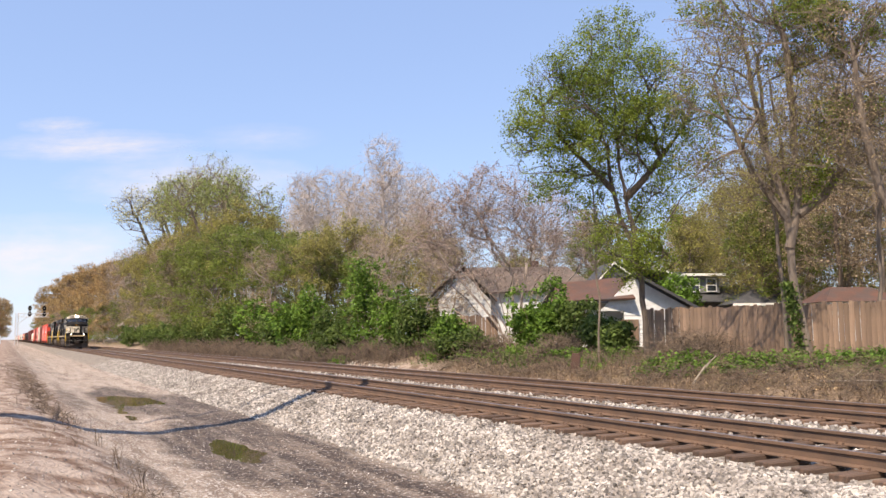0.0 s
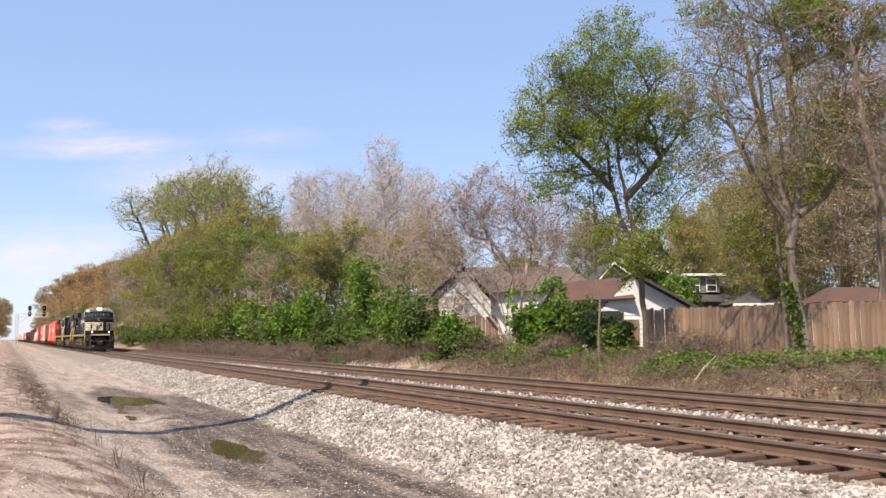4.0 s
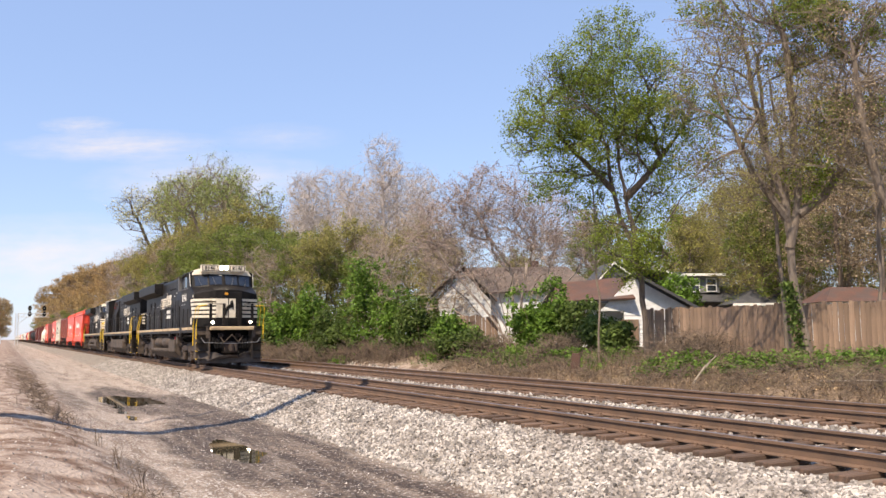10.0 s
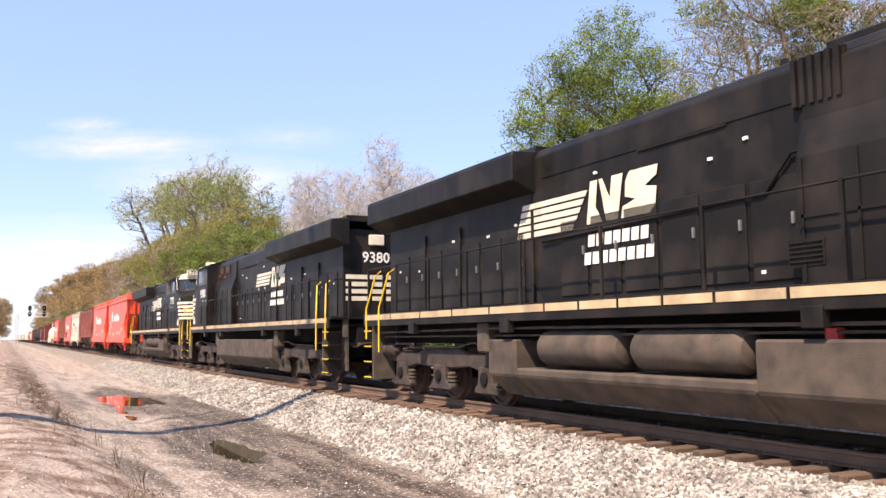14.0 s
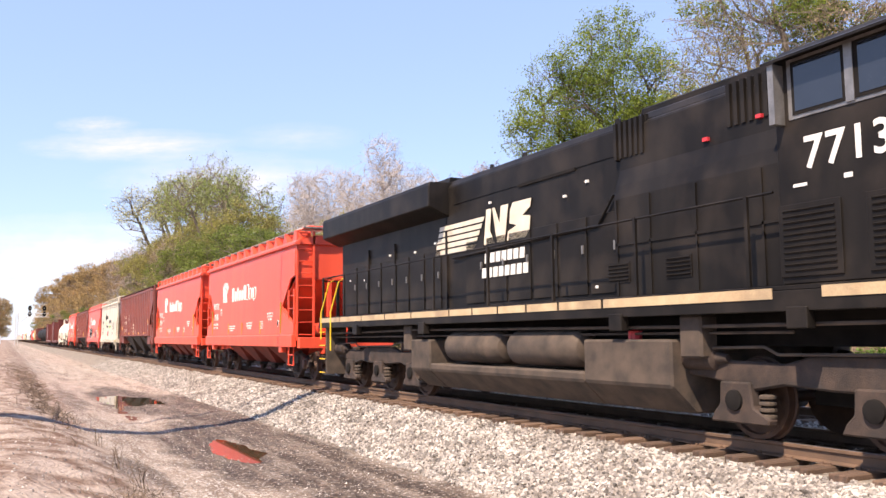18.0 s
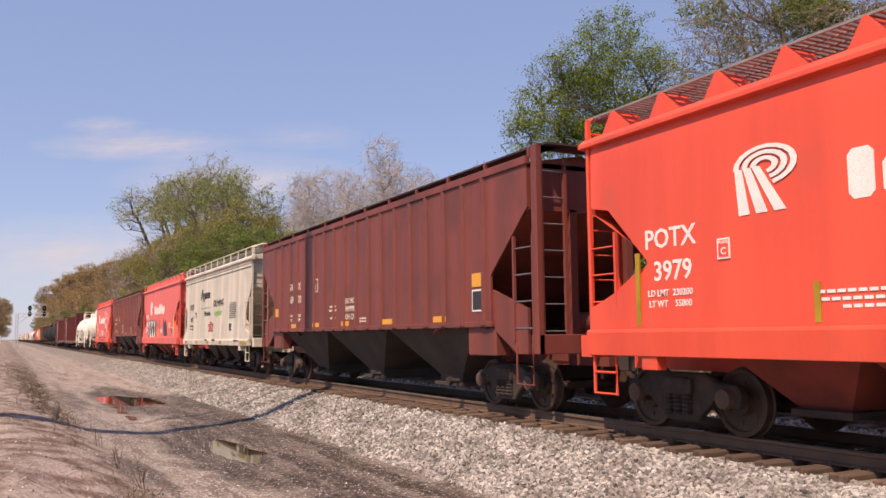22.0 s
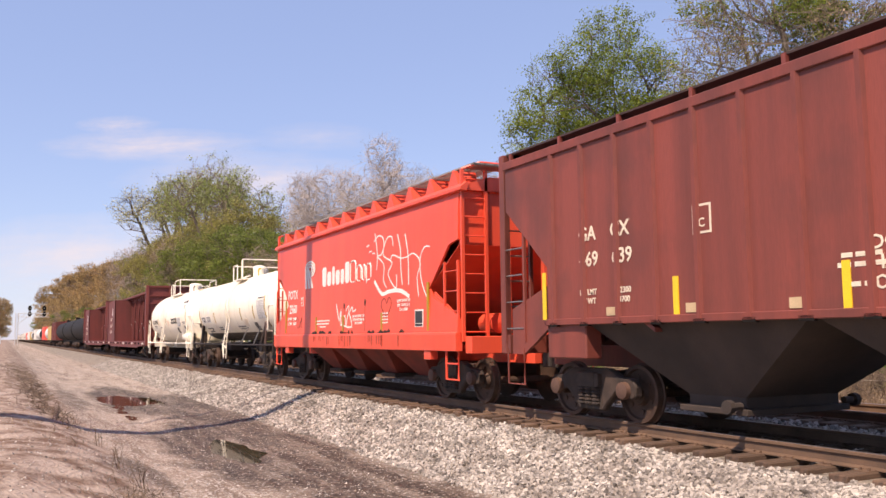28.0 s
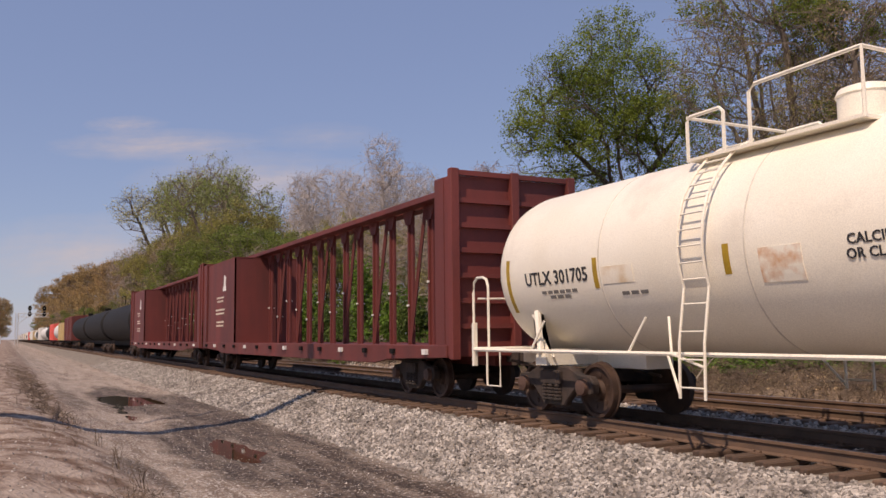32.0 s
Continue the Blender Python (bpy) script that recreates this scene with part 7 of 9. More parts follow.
ORANGE_LABEL = "bright orange covered hopper with white lettering and emblem"
LINE = [
    (round_hopper(M_ORANGE, 14.05, "3185", ORANGE_LABEL, dq=0.06), 66.14, 14.05),
    (round_hopper(M_ORANGE, 14.05, "3979", ORANGE_LABEL), 80.2, 14.05),
    (ribbed_hopper(M_BROWN, 17.8, "469820", "oxide-brown ribbed covered hopper with amber reflective strips", tq=1.3), 94.3, 17.8),
    (round_hopper(M_GREY, 14.05, "3612", "pale grey covered hopper with dark and green lettering", grey=True, dq=0.0, limits=("229100", "56900")), 112.15, 14.05),
    (round_hopper(M_PINK, 14.05, "2345", "faded orange covered hopper with sprayed scrawls low on its side", graffiti=1, faded=True), 126.2, 14.05),
    (ribbed_hopper(M_BROWN, 17.8, "469639", "oxide-brown ribbed covered hopper with yellow reflective strips", strips=True, tq=0.5), 140.25, 17.8),
    (round_hopper(M_ORANGE, 14.05, "2560", "orange covered hopper with white sprayed scrawls on its side", graffiti=2, dq=0.0, limits=("229400", "56600")), 158.1, 14.05),
    (tank_car(M_TANK, 14.0, 1.3, 2.5, "white tank car with a black underside and top railing", BLACK_TANK), 171.85, 14.0),
    (tank_car(M_TANK, 14.4, 1.42, 2.42, "cream-white tank car with rust streaks and white railings", CREAM_TANK), 185.85, 14.4),
    (centre_beam(24.4, "maroon centre-beam flat car, empty, with end bulkheads"), 200.4, 24.4),
    (centre_beam(24.4, "maroon centre-beam flat car, empty, coupled behind its like"), 224.8, 24.4),
]
for thing, s0, length in LINE:
    MOVERS.append((thing, s0 + length / 2, 0))


# ---- the far end of the train: plainer cars ----
def far_box(paint, L, hgt, label):
    e = empty("box_car", label, "rail car", "freight cars of the train")
    h = L / 2
    b = part("body", MB().prism([(-1.5, 1.1), (-1.5, hgt - 0.15), (0, hgt), (1.5, hgt - 0.15), (1.5, 1.1)], "x", -h + 0.5, h - 0.5), paint, e, bevel=0.02)
    for s in (-1, 1):
        part("sliding_door", MB().box(-1.4, 1.4, s * 1.5, s * 1.56, 1.15, hgt - 0.35), paint, b, bevel=0.01)
        rib = MB().box(-0.05, 0.05, s * 1.5, s * 1.54, 1.12, hgt - 0.2).mesh("side_rib")
        rib.materials.append(paint)
        for k in range(10):
            q = -h + 1.0 + k * (L - 2.0) / 9
            if abs(q) > 1.6:
                part("side_rib", rib, None, b, m=pose(q, 0, 0))
    part("underframe", MB().box(-h + 0.4, h - 0.4, -0.5, 0.5, 0.75, 1.1), M_DARK, e)
    coupler(e, h - 0.5, 0.6)
    coupler(e, -h + 0.5, -0.6)
    car_truck(e, h - 2.4, False)
    car_truck(e, -h + 2.4, False)
    return e


def far_tank(paint, L, label):
    e = empty("tank_car", label, "rail car", "freight cars of the train")
    h, r = L / 2, 1.5
    prof = [(-h + 0.6, 0.02), (-h + 0.65, 0.6), (-h + 0.85, 1.25), (-h + 1.2, r), (h - 1.2, r), (h - 0.85, 1.25), (h - 0.65, 0.6), (h - 0.6, 0.02)]
    part("tank_shell", MB().turn(prof, 28, "x", (0, 0, 2.6)), paint, e, smooth=True)
    part("manway", MB().turn([(4.05, 0.3), (4.4, 0.3), (4.45, 0.05)], 14, "z"), M_DARK, e)
    part("top_rail", MB().tube([(-1.2, -0.8, 4.0), (-1.2, -0.8, 4.7), (1.2, -0.8, 4.7), (1.2, -0.8, 4.0)], 0.03), M_DARK, e)
    part("underframe", MB().box(-h + 0.3, h - 0.3, -0.35, 0.35, 0.75, 1.15), M_DARK, e)
    part("running_rail", MB().tube([(-h + 0.4, -1.4, 1.05), (h - 0.4, -1.4, 1.05)], 0.03), M_DARK, e)
    coupler(e, h - 0.5, 0.6)
    coupler(e, -h + 0.5, -0.6)
    car_truck(e, h - 2.2, False)
    car_truck(e, -h + 2.2, False)
    return e


M_FARTAN = mat("tan_car_paint", (0.55, 0.4, 0.18), 0.6, amount=0.2)
M_FARWHITE = mat("white_car_paint", (0.72, 0.7, 0.66), 0.6, amount=0.2)
M_BARE = mat("grey_tank_paint", (0.02, 0.019, 0.019), 0.75, spec=0.2, amount=0.3)
KINDS = {
    "dark_tank": (far_tank(M_BARE, 20.2, "dark grey tank car with a glossy shell"), 20.2),
    "white_tank": (far_tank(M_FARWHITE, 16.5, "white tank car far back in the train"), 16.5),
    "rust_box": (far_box(M_MAROON, 17.0, 4.5, "rust-red box car far back in the train"), 17.0),
    "tan_box": (far_box(M_FARTAN, 16.5, 4.0, "tan box car far back in the train"), 16.5),
    "white_box": (far_box(M_FARWHITE, 18.0, 4.4, "white box car far back in the train"), 18.0),
    "pink_box": (far_box(M_PINK, 16.0, 4.3, "faded red box car far back in the train"), 16.0),
}
order = ["dark_tank", "dark_tank", "dark_tank", "rust_box", "tan_box", "white_tank", "pink_box", "dark_tank", "white_tank", "white_tank", "white_box", "dark_tank", "white_tank", "tan_box", "white_box", "white_box", "white_tank", "pink_box", "white_box", "dark_tank", "white_tank", "white_box", "tan_box", "white_tank", "white_box", "white_box", "rust_box", "white_tank", "white_box", "dark_tank", "white_tank", "white_box", "white_box", "tan_box", "white_tank", "white_box"]
s0 = 249.2
first = set()
for kind in order:
    ob, length = KINDS[kind]
    if kind in first:
        ob = copy_thing(ob, pose(0, 0, 0))
    first.add(kind)
    MOVERS.append((ob, s0 + length / 2, 0))
    s0 += length

# ---- trees, shrubs, weeds ----
def leaf_mesh(name, pts, size, material, seed, flat=0.0):
    """Many small leaf blades, each a bent pair of triangles, about the given points."""
    r = np.random.RandomState(seed)
    pts = np.asarray(pts, float)
    n = len(pts)
    a = r.normal(size=(n, 3))
    a[:, 2] *= 1 - flat
    a /= np.linalg.norm(a, axis=1)[:, None]
    b = np.cross(a, r.normal(size=(n, 3)))
    b /= np.linalg.norm(b, axis=1)[:, None]
    s = size * r.uniform(0.55, 1.35, n)[:, None]
    v = np.stack([pts - a * s * 0.6, pts + b * s * 0.38, pts + a * s * 0.6, pts - b * s * 0.38], 1).reshape(-1, 3)
    me = bpy.data.meshes.new(name)
    idx = np.arange(n * 4).reshape(-1, 4)
    me.from_pydata(v.tolist(), [], idx.tolist())
    me.materials.append(material)
    return me


def clump_mesh(name, centres, per, radius, size, material, seed, up=0.4):
    """Leaves gathered in clumps, each blade facing outwards from its clump and somewhat upwards."""
    r = np.random.RandomState(seed)
    c = np.repeat(np.asarray(centres, float), per, axis=0)
    n = len(c)
    d = r.normal(size=(n, 3))
    d /= np.linalg.norm(d, axis=1)[:, None]
    pts = c + d * (radius * (0.3 + 0.8 * r.rand(n) ** 0.6))[:, None] * np.array([1, 1, 0.75])
    nrm = d + r.normal(size=(n, 3)) * 0.45 + np.array([0, 0, up])
    a = np.cross(nrm, r.normal(size=(n, 3)))
    a /= np.linalg.norm(a, axis=1)[:, None]
    b = np.cross(nrm, a)
    b /= np.linalg.norm(b, axis=1)[:, None]
    s = (size * r.uniform(0.5, 1.4, n))[:, None]
    v = np.stack([pts - a * s * 0.6, pts + b * s * 0.4, pts + a * s * 0.6, pts - b * s * 0.4], 1).reshape(-1, 3)
    me = bpy.data.meshes.new(name)
    me.vertices.add(n * 4)
    me.vertices.foreach_set("co", v.ravel())
    me.loops.add(n * 4)
    me.loops.foreach_set("vertex_index", np.arange(n * 4, dtype=np.int32))
    me.polygons.add(n)
    me.polygons.foreach_set("loop_start", np.arange(0, n * 4, 4, dtype=np.int32))
    me.update(calc_edges=True)
    me.materials.append(material)
    return me


ACROSS, INTO = Vector((0.456, 0.89, 0)), Vector((-0.89, 0.456, 0))


def reach(seed, stems, lobes, tip=0.007, limb=0.5, twig=0.5, twigs=3, power=2.35, up=0.25, base=0.0):
    """A tree grown towards points strewn in the lobes of its crown (across, into, up, three radii, count).
    Each point joins the nearest fitting place on the wood; wood thickens with what it carries."""
    r = random.Random(seed)
    P, par, D = [], [], []

    def add(p, q):
        P.append(p)
        par.append(q)
        D.append((p - P[q]).normalized() if q >= 0 else Vector((0, 0, 1)))
        return len(P) - 1

    chains = []
    for stem in stems:
        pts = [ACROSS * u + INTO * v + Vector((0, 0, h)) for u, v, h in stem]
        k = add(pts[0], -1)
        ch = [k]
        for a, b in zip(pts, pts[1:]):
            n = max(1, int((b - a).length / 0.6))
            for i in range(1, n + 1):
                q = a.lerp(b, i / n) + Vector((r.gauss(0, 0.03), r.gauss(0, 0.03), 0))
                k = add(q, k)
                ch.append(k)
        chains.append(ch)
    first_free = [i for ch in chains for i in ch[int(len(ch) * 0.45):]]
    goals = []
    for u, v, h, ru, rv, rh, n in lobes:
        for _ in range(n):
            while True:
                a, b, c = r.uniform(-1, 1), r.uniform(-1, 1), r.uniform(-1, 1)
                if a * a + b * b + c * c < 1:
                    break
            goals.append(ACROSS * (u + a * ru) + INTO * (v + b * rv) + Vector((0, 0, h + c * rh)))
    r.shuffle(goals)
    total = len(P) + 12 * len(goals)
    pa, da = np.zeros((total, 3)), np.zeros((total, 3))
    ok = np.zeros(total, bool)
    for i in range(len(P)):
        pa[i], da[i] = P[i], D[i]
    ok[first_free] = True
    ends = []
    for g in goals:
        m = len(P)
        d = np.array(g) - pa[:m]
        ln = np.linalg.norm(d, axis=1) + 1e-6
        cs = (d * da[:m]).sum(1) / ln
        cost = ln * (1.55 - 0.75 * cs) + np.where(d[:, 2] < 0, -d[:, 2] * 0.9, 0)
        cost[~ok[:m]] = 1e9
        j = int(cost.argmin())
        p0, dist = P[j], float(ln[j])
        n = max(2, min(10, int(dist / limb) + 1))
        c1 = p0 + (D[j] * 0.45 + (g - p0).normalized() * 0.5 + Vector((0, 0, up * 0.2))) * dist * 0.45
        ch, k = [j], j
        for i in range(1, n + 1):
            t = i / n
            q = p0 * (1 - t) ** 2 + c1 * 2 * t * (1 - t) + g * t * t
            if i < n:
                q = q + Vector((r.gauss(0, 1), r.gauss(0, 1), r.gauss(0, 0.7))) * 0.05 * min(dist, 2)
            k = add(q, k)
            pa[k], da[k], ok[k] = P[k], D[k], True
            ch.append(k)
        chains.append(ch)
        ends.append(k)
    load = [0.0] * len(P)
    for k in ends:
        load[k] += 1.0
    for k in range(len(P) - 1, -1, -1):
        if par[k] >= 0:
            load[par[k]] += max(load[k], 0.3)
    rad = [tip * max(x, 0.3) ** (1 / power) for x in load]
    wood, tips = MB(), []
    for ch in chains:
        big = rad[ch[1]] > 5 * tip
        n = 9 if rad[ch[1]] > 0.09 else 6 if big else 3
        rings = []
        for i, k in enumerate(ch):
            p, d = P[k], (P[ch[min(i + 1, len(ch) - 1)]] - P[ch[max(i - 1, 0)]]).normalized()
            a = d.cross(Vector((0, 0, 1)) if abs(d.z) < 0.9 else Vector((1, 0, 0))).normalized()
            c = d.cross(a)
            rr = rad[k] if i or ch[0] == 0 or par[ch[0]] < 0 else min(rad[ch[0]], rad[ch[1]] * 1.25)
            if par[k] < 0 or (i < 2 and par[ch[0]] < 0):
                rr *= 1.35 - 0.2 * i
            rings.append([p + (a * math.cos(2 * math.pi * j / n) + c * math.sin(2 * math.pi * j / n)) * rr for j in range(n)])
        wood.loft(rings)
    for k in ends:
        tips.append(P[k])
        for _ in range(twigs):
            i = k if r.random() < 0.6 else par[k]
            d = (D[i] + Vector((r.gauss(0, 0.6), r.gauss(0, 0.6), r.gauss(0.1, 0.45)))).normalized()
            q = P[i] + d * twig * r.uniform(0.5, 1.2)
            mid = P[i].lerp(q, 0.5) + Vector((r.gauss(0, 0.06), r.gauss(0, 0.06), 0.03))
            wood.tube([P[i], mid, q], tip * 0.75, 3, tip * 0.4)
            tips += [q, mid]
    return wood, tips


def tree(name, label, at, seed, bark, leaf=None, per=6, leaf_size=0.16, cloud=0.3, group="trees along the line", keep=1.0, gaps=-0.3, **kw):
    e = empty(name, label, "tree", group, pose(*at))
    wood, tips = reach(seed, **kw)
    part("trunk", wood, bark, e, smooth=True)
    if leaf:
        r = np.random.RandomState(seed)
        tp = np.array([tuple(t) for t in tips])
        # leaves come in patches, so that the crown has gaps
        patch = np.array([noise.noise(Vector(t) * 0.55 + Vector((seed, 0, 0))) for t in tp])
        tp = tp[(r.rand(len(tp)) < keep) & (patch > gaps)]
        part("crown", clump_mesh("crown", tp, per, cloud, leaf_size, leaf, seed), None, e)
    return e


# trees that stand near the fence
tree("leafing_tree", "tall tree in fresh green leaf with thin grey trunk", (-23.6, 11.0, 0.45), 11, M_BARKDARK, L_GREEN, 17, 0.06, 0.3, twig=0.6, power=2.2, tip=0.0075, keep=0.85, gaps=-0.24,
     stems=[[(0, 0, -0.3), (-0.05, 0, 1.4), (-0.2, 0, 3.2), (-0.4, 0, 4.6), (-0.7, 0, 6.2), (-0.85, 0.1, 8.2), (-0.9, 0.1, 10.0)], [(-0.34, 0, 3.9), (-0.75, 0.15, 5.0), (-1.1, 0.2, 6.6), (-1.4, 0.2, 8.8)], [(-0.6, 0, 5.7), (0.3, 0.1, 6.6), (1.2, 0.1, 7.8)], [(-1.0, 0.1, 6.0), (-2.0, 0, 7.0), (-3.0, 0, 8.0)]],
     lobes=[(-1.1, 0, 10.2, 2.2, 1.9, 1.5, 170), (-2.7, 0, 8.9, 1.8, 1.7, 1.6, 120), (0.6, 0, 9.0, 1.8, 1.7, 1.7, 120), (-1.0, 0, 7.2, 2.4, 2.0, 1.3, 110), (-4.1, 0.2, 7.9, 0.9, 0.9, 1.3, 36), (-3.4, 0, 10.2, 0.8, 0.9, 0.8, 22), (2.1, 0, 7.6, 1.0, 1.0, 1.4, 36), (-0.9, 0, 11.9, 1.1, 1.0, 0.5, 26), (-0.4, 0, 4.8, 1.6, 1.3, 1.4, 90), (-0.2, 0, 3.5, 1.3, 1.1, 0.8, 60), (-0.9, 0, 8.6, 2.4, 2.0, 1.8, 150), (-3.4, 0, 6.4, 1.2, 1.0, 0.9, 36), (1.9, 0, 9.2, 1.0, 1.0, 1.2, 40), (0.9, 0, 6.0, 1.2, 1.1, 0.9, 40)])
tree("leafing_tree", "slender tree in fresh green leaf beside its taller neighbour", (-25.2, 10.1, 0.45), 12, M_BARK, L_GREEN, 11, 0.066, 0.24, keep=0.6,
     stems=[[(0, 0, -0.3), (0.05, 0, 2.2), (-0.05, 0, 4.6), (-0.1, 0, 6.8)]], lobes=[(-0.2, 0, 6.2, 1.2, 1.1, 1.6, 44), (0.3, 0, 4.0, 0.8, 0.8, 0.8, 14)])
tree("budding_tree", "dark forked tree with sparse brown buds and ivy at its foot", (-17.5, 11.85, 0.5), 23, M_BARK, L_OLIVE, 4, 0.05, 0.2, keep=0.4, twig=0.65, twigs=5, tip=0.0068, power=2.02,
     stems=[[(0, 0, -0.3), (-0.12, 0, 1.0), (-0.35, 0, 2.6), (-0.4, 0, 3.6), (-0.5, 0, 4.8), (-0.9, 0.2, 6.5), (-1.3, 0.2, 9.0)], [(-0.4, 0, 3.3), (-0.05, 0, 4.6), (0.0, 0.2, 7.0), (-0.1, 0.3, 10.0)], [(-0.45, 0, 4.2), (-1.5, -0.2, 5.6), (-2.4, -0.2, 8.0)], [(-0.1, 0, 4.3), (0.8, 0, 4.9), (1.5, 0, 5.9), (1.3, 0, 7.6)], [(-0.3, 0, 3.4), (-0.2, 0.4, 5.4), (-0.5, 0.7, 8.6)]],
     lobes=[(-2.3, 0, 8.9, 1.6, 1.6, 2.3, 200), (-0.7, 0, 8.5, 1.9, 2.0, 3.0, 280), (-1.4, 0, 5.8, 2.2, 2.0, 1.1, 180), (0.9, 0, 8.3, 1.3, 1.5, 2.8, 190), (1.2, 0, 5.9, 1.2, 1.3, 1.1, 70), (-0.4, 0, 12.2, 3.0, 2.2, 1.4, 160)])
tree("budding_tree", "large grey-barked tree with bare spreading limbs", (-14.8, 12.9, 0.5), 31, M_BARK, L_TAN, 4, 0.055, 0.22, keep=0.5, tip=0.0075, twig=0.6, twigs=4, power=1.9,
     stems=[[(0, 0, -0.3), (-0.1, 0, 1.5), (-0.2, 0, 3.4), (-0.75, 0, 4.8), (-1.15, 0, 6.5), (-1.3, 0, 9.0)], [(-0.25, 0, 3.5), (0.3, 0, 5.2), (0.5, 0.2, 8.0)]],
     lobes=[(-0.9, 0, 7.2, 1.3, 1.5, 2.6, 160), (0.5, 0.3, 7.0, 1.6, 1.6, 3.0, 180), (-1.2, 0, 9.6, 1.2, 1.2, 1.2, 60), (0.6, 0.3, 10.8, 2.2, 1.8, 1.6, 120)])
tree("leafing_tree", "high bough of fresh green leaf above the fence", (-16.4, 13.6, 0.6), 33, M_BARK, L_GREEN, 14, 0.07, 0.24, tip=0.007, gaps=-0.1,
     stems=[[(0, 0, -0.3), (0.2, 0, 4.0), (0.1, 0, 9.0)]], lobes=[(-0.3, 0, 9.7, 1.1, 0.9, 0.9, 40), (1.1, 0, 9.9, 0.9, 0.8, 0.8, 30), (-1.4, 0, 10.4, 1.0, 0.8, 0.8, 30), (0.6, 0, 7.4, 0.7, 0.7, 0.6, 14), (-0.8, 0, 7.0, 0.8, 0.7, 0.6, 20), (1.0, 0, 6.0, 0.8, 0.7, 0.6, 18), (-1.8, 0, 5.2, 0.7, 0.6, 0.5, 14)])
tree("leafing_tree", "tuft of fresh green leaf high among bare limbs", (-18.6, 12.3, 0.6), 34, M_BARK, L_GREEN, 14, 0.07, 0.22, tip=0.007,
     stems=[[(0, 0, -0.3), (-0.2, 0, 4.0), (-0.5, 0, 9.0)]], lobes=[(-0.6, 0, 10.3, 0.9, 0.8, 0.8, 40), (0.6, 0, 9.6, 0.9, 0.7, 0.7, 34), (0.9, 0, 10.9, 0.9, 0.8, 0.6, 30), (-2.0, 0, 11.2, 1.0, 0.8, 0.6, 24), (-1.6, 0, 7.4, 0.6, 0.6, 0.5, 10)])
for k, (x, y, sc, leaf, bark) in enumerate([(-47.0, 42.0, 1.2, L_OLIVE, M_BARK), (-32.5, 32.6, 1.45, L_TAN, M_TWIG), (-28.4, 30.5, 1.45, L_TAN, M_BARK), (-58.0, 49.0, 1.15, L_OLIVE, M_BARKPALE), (-51.0, 48.4, 1.3, L_OLIVE, M_BARK), (-36.0, 38.0, 1.55, L_TAN, M_TWIG), (-33.0, 40.5, 1.6, L_OLIVE, M_BARKPALE), (-54.0, 53.0, 1.35, L_MOSS, M_BARK), (-42.0, 50.0, 1.5, L_OLIVE, M_BARK), (-38.5, 33.5, 1.1, L_OLIVE, M_TWIG)]):
    tree("budding_tree", "tall tree with brownish buds behind the fence" if leaf is not L_MOSS else "tree in soft green leaf behind the fence", (x, y, 0.75), 60 + k, bark, leaf, 9, 0.085, 0.4, tip=0.0095, twig=0.9, twigs=4, keep=0.7, gaps=-0.16,
         stems=[[(0, 0, -0.3), (0.1, 0, 3.0 * sc), (-0.1, 0.1, 7.0 * sc)]],
         lobes=[(-0.6, 0, 7.6 * sc, 3.0 * sc, 2.6 * sc, 3.2 * sc, 170), (1.0, 0, 9.4 * sc, 2.4 * sc, 2.2 * sc, 2.6 * sc, 120), (0.2, 0, 4.2 * sc, 3.2 * sc, 2.6 * sc, 1.9 * sc, 130)])
FAN = [[(0.25 * math.sin(2.4 * k), 0.2 * math.cos(1.7 * k), -0.3), (0.35 * u + 0.1 * math.sin(k), 0.3 * math.cos(2.1 * k), 1.7), (0.8 * u, 0.6 * math.cos(2.1 * k), 3.9)] for k, u in enumerate((-4.6, -3.7, -2.8, -2.0, -1.2, -0.5, 0.2, 0.9, 1.7, 2.5, 3.3, 4.2))]
tree("budding_tree", "bare tree with reddish buds on many upright stems", (-38.4, 14.6, 0.6), 53, M_TWIGGREY, L_PINKISH, 3, 0.06, 0.14, tip=0.0085, twig=0.7, twigs=5, up=2.0, power=2.55, keep=0.75, stems=FAN,
     lobes=[(-3.1, 0, 6.9, 2.1, 1.8, 1.9, 240), (-0.9, 0, 7.7, 2.5, 2.0, 2.1, 320), (1.9, 0, 6.7, 2.2, 2.0, 2.0, 250), (-0.6, 0, 4.6, 4.0, 2.4, 1.8, 280), (-4.6, 0, 5.4, 1.2, 1.2, 1.4, 80), (3.9, 0, 5.2, 1.2, 1.2, 1.4, 80)])
tree("budding_tree", "small bare pale tree leaning over the shrubs", (-42.5, 11.0, 0.4), 57, M_BARKPALE, L_PINKISH, 1, 0.06, 0.12, tip=0.0115, twigs=2,
     stems=[[(0, 0, -0.3), (-0.5, 0, 1.6), (-1.2, 0, 3.4)], [(0.1, 0, -0.3), (0.5, 0, 2.0), (0.7, 0, 4.2)]], lobes=[(-0.4, 0, 4.4, 2.4, 1.8, 2.2, 90)])
# ivy on the forked trunk
r_ = np.random.RandomState(4)
n_ = 800
t_ = r_.rand(n_) ** 0.8
iv = np.stack([-17.55 - 0.15 * t_ + r_.normal(size=n_) * 0.1, 11.62 - 0.25 * t_ + r_.normal(size=n_) * 0.1, 0.5 + t_ * 2.3], 1)
tagged(part("ivy", leaf_mesh("ivy", iv, 0.1, L_BUSH, 4), None), "dark green ivy climbing the forked trunk", "ivy")

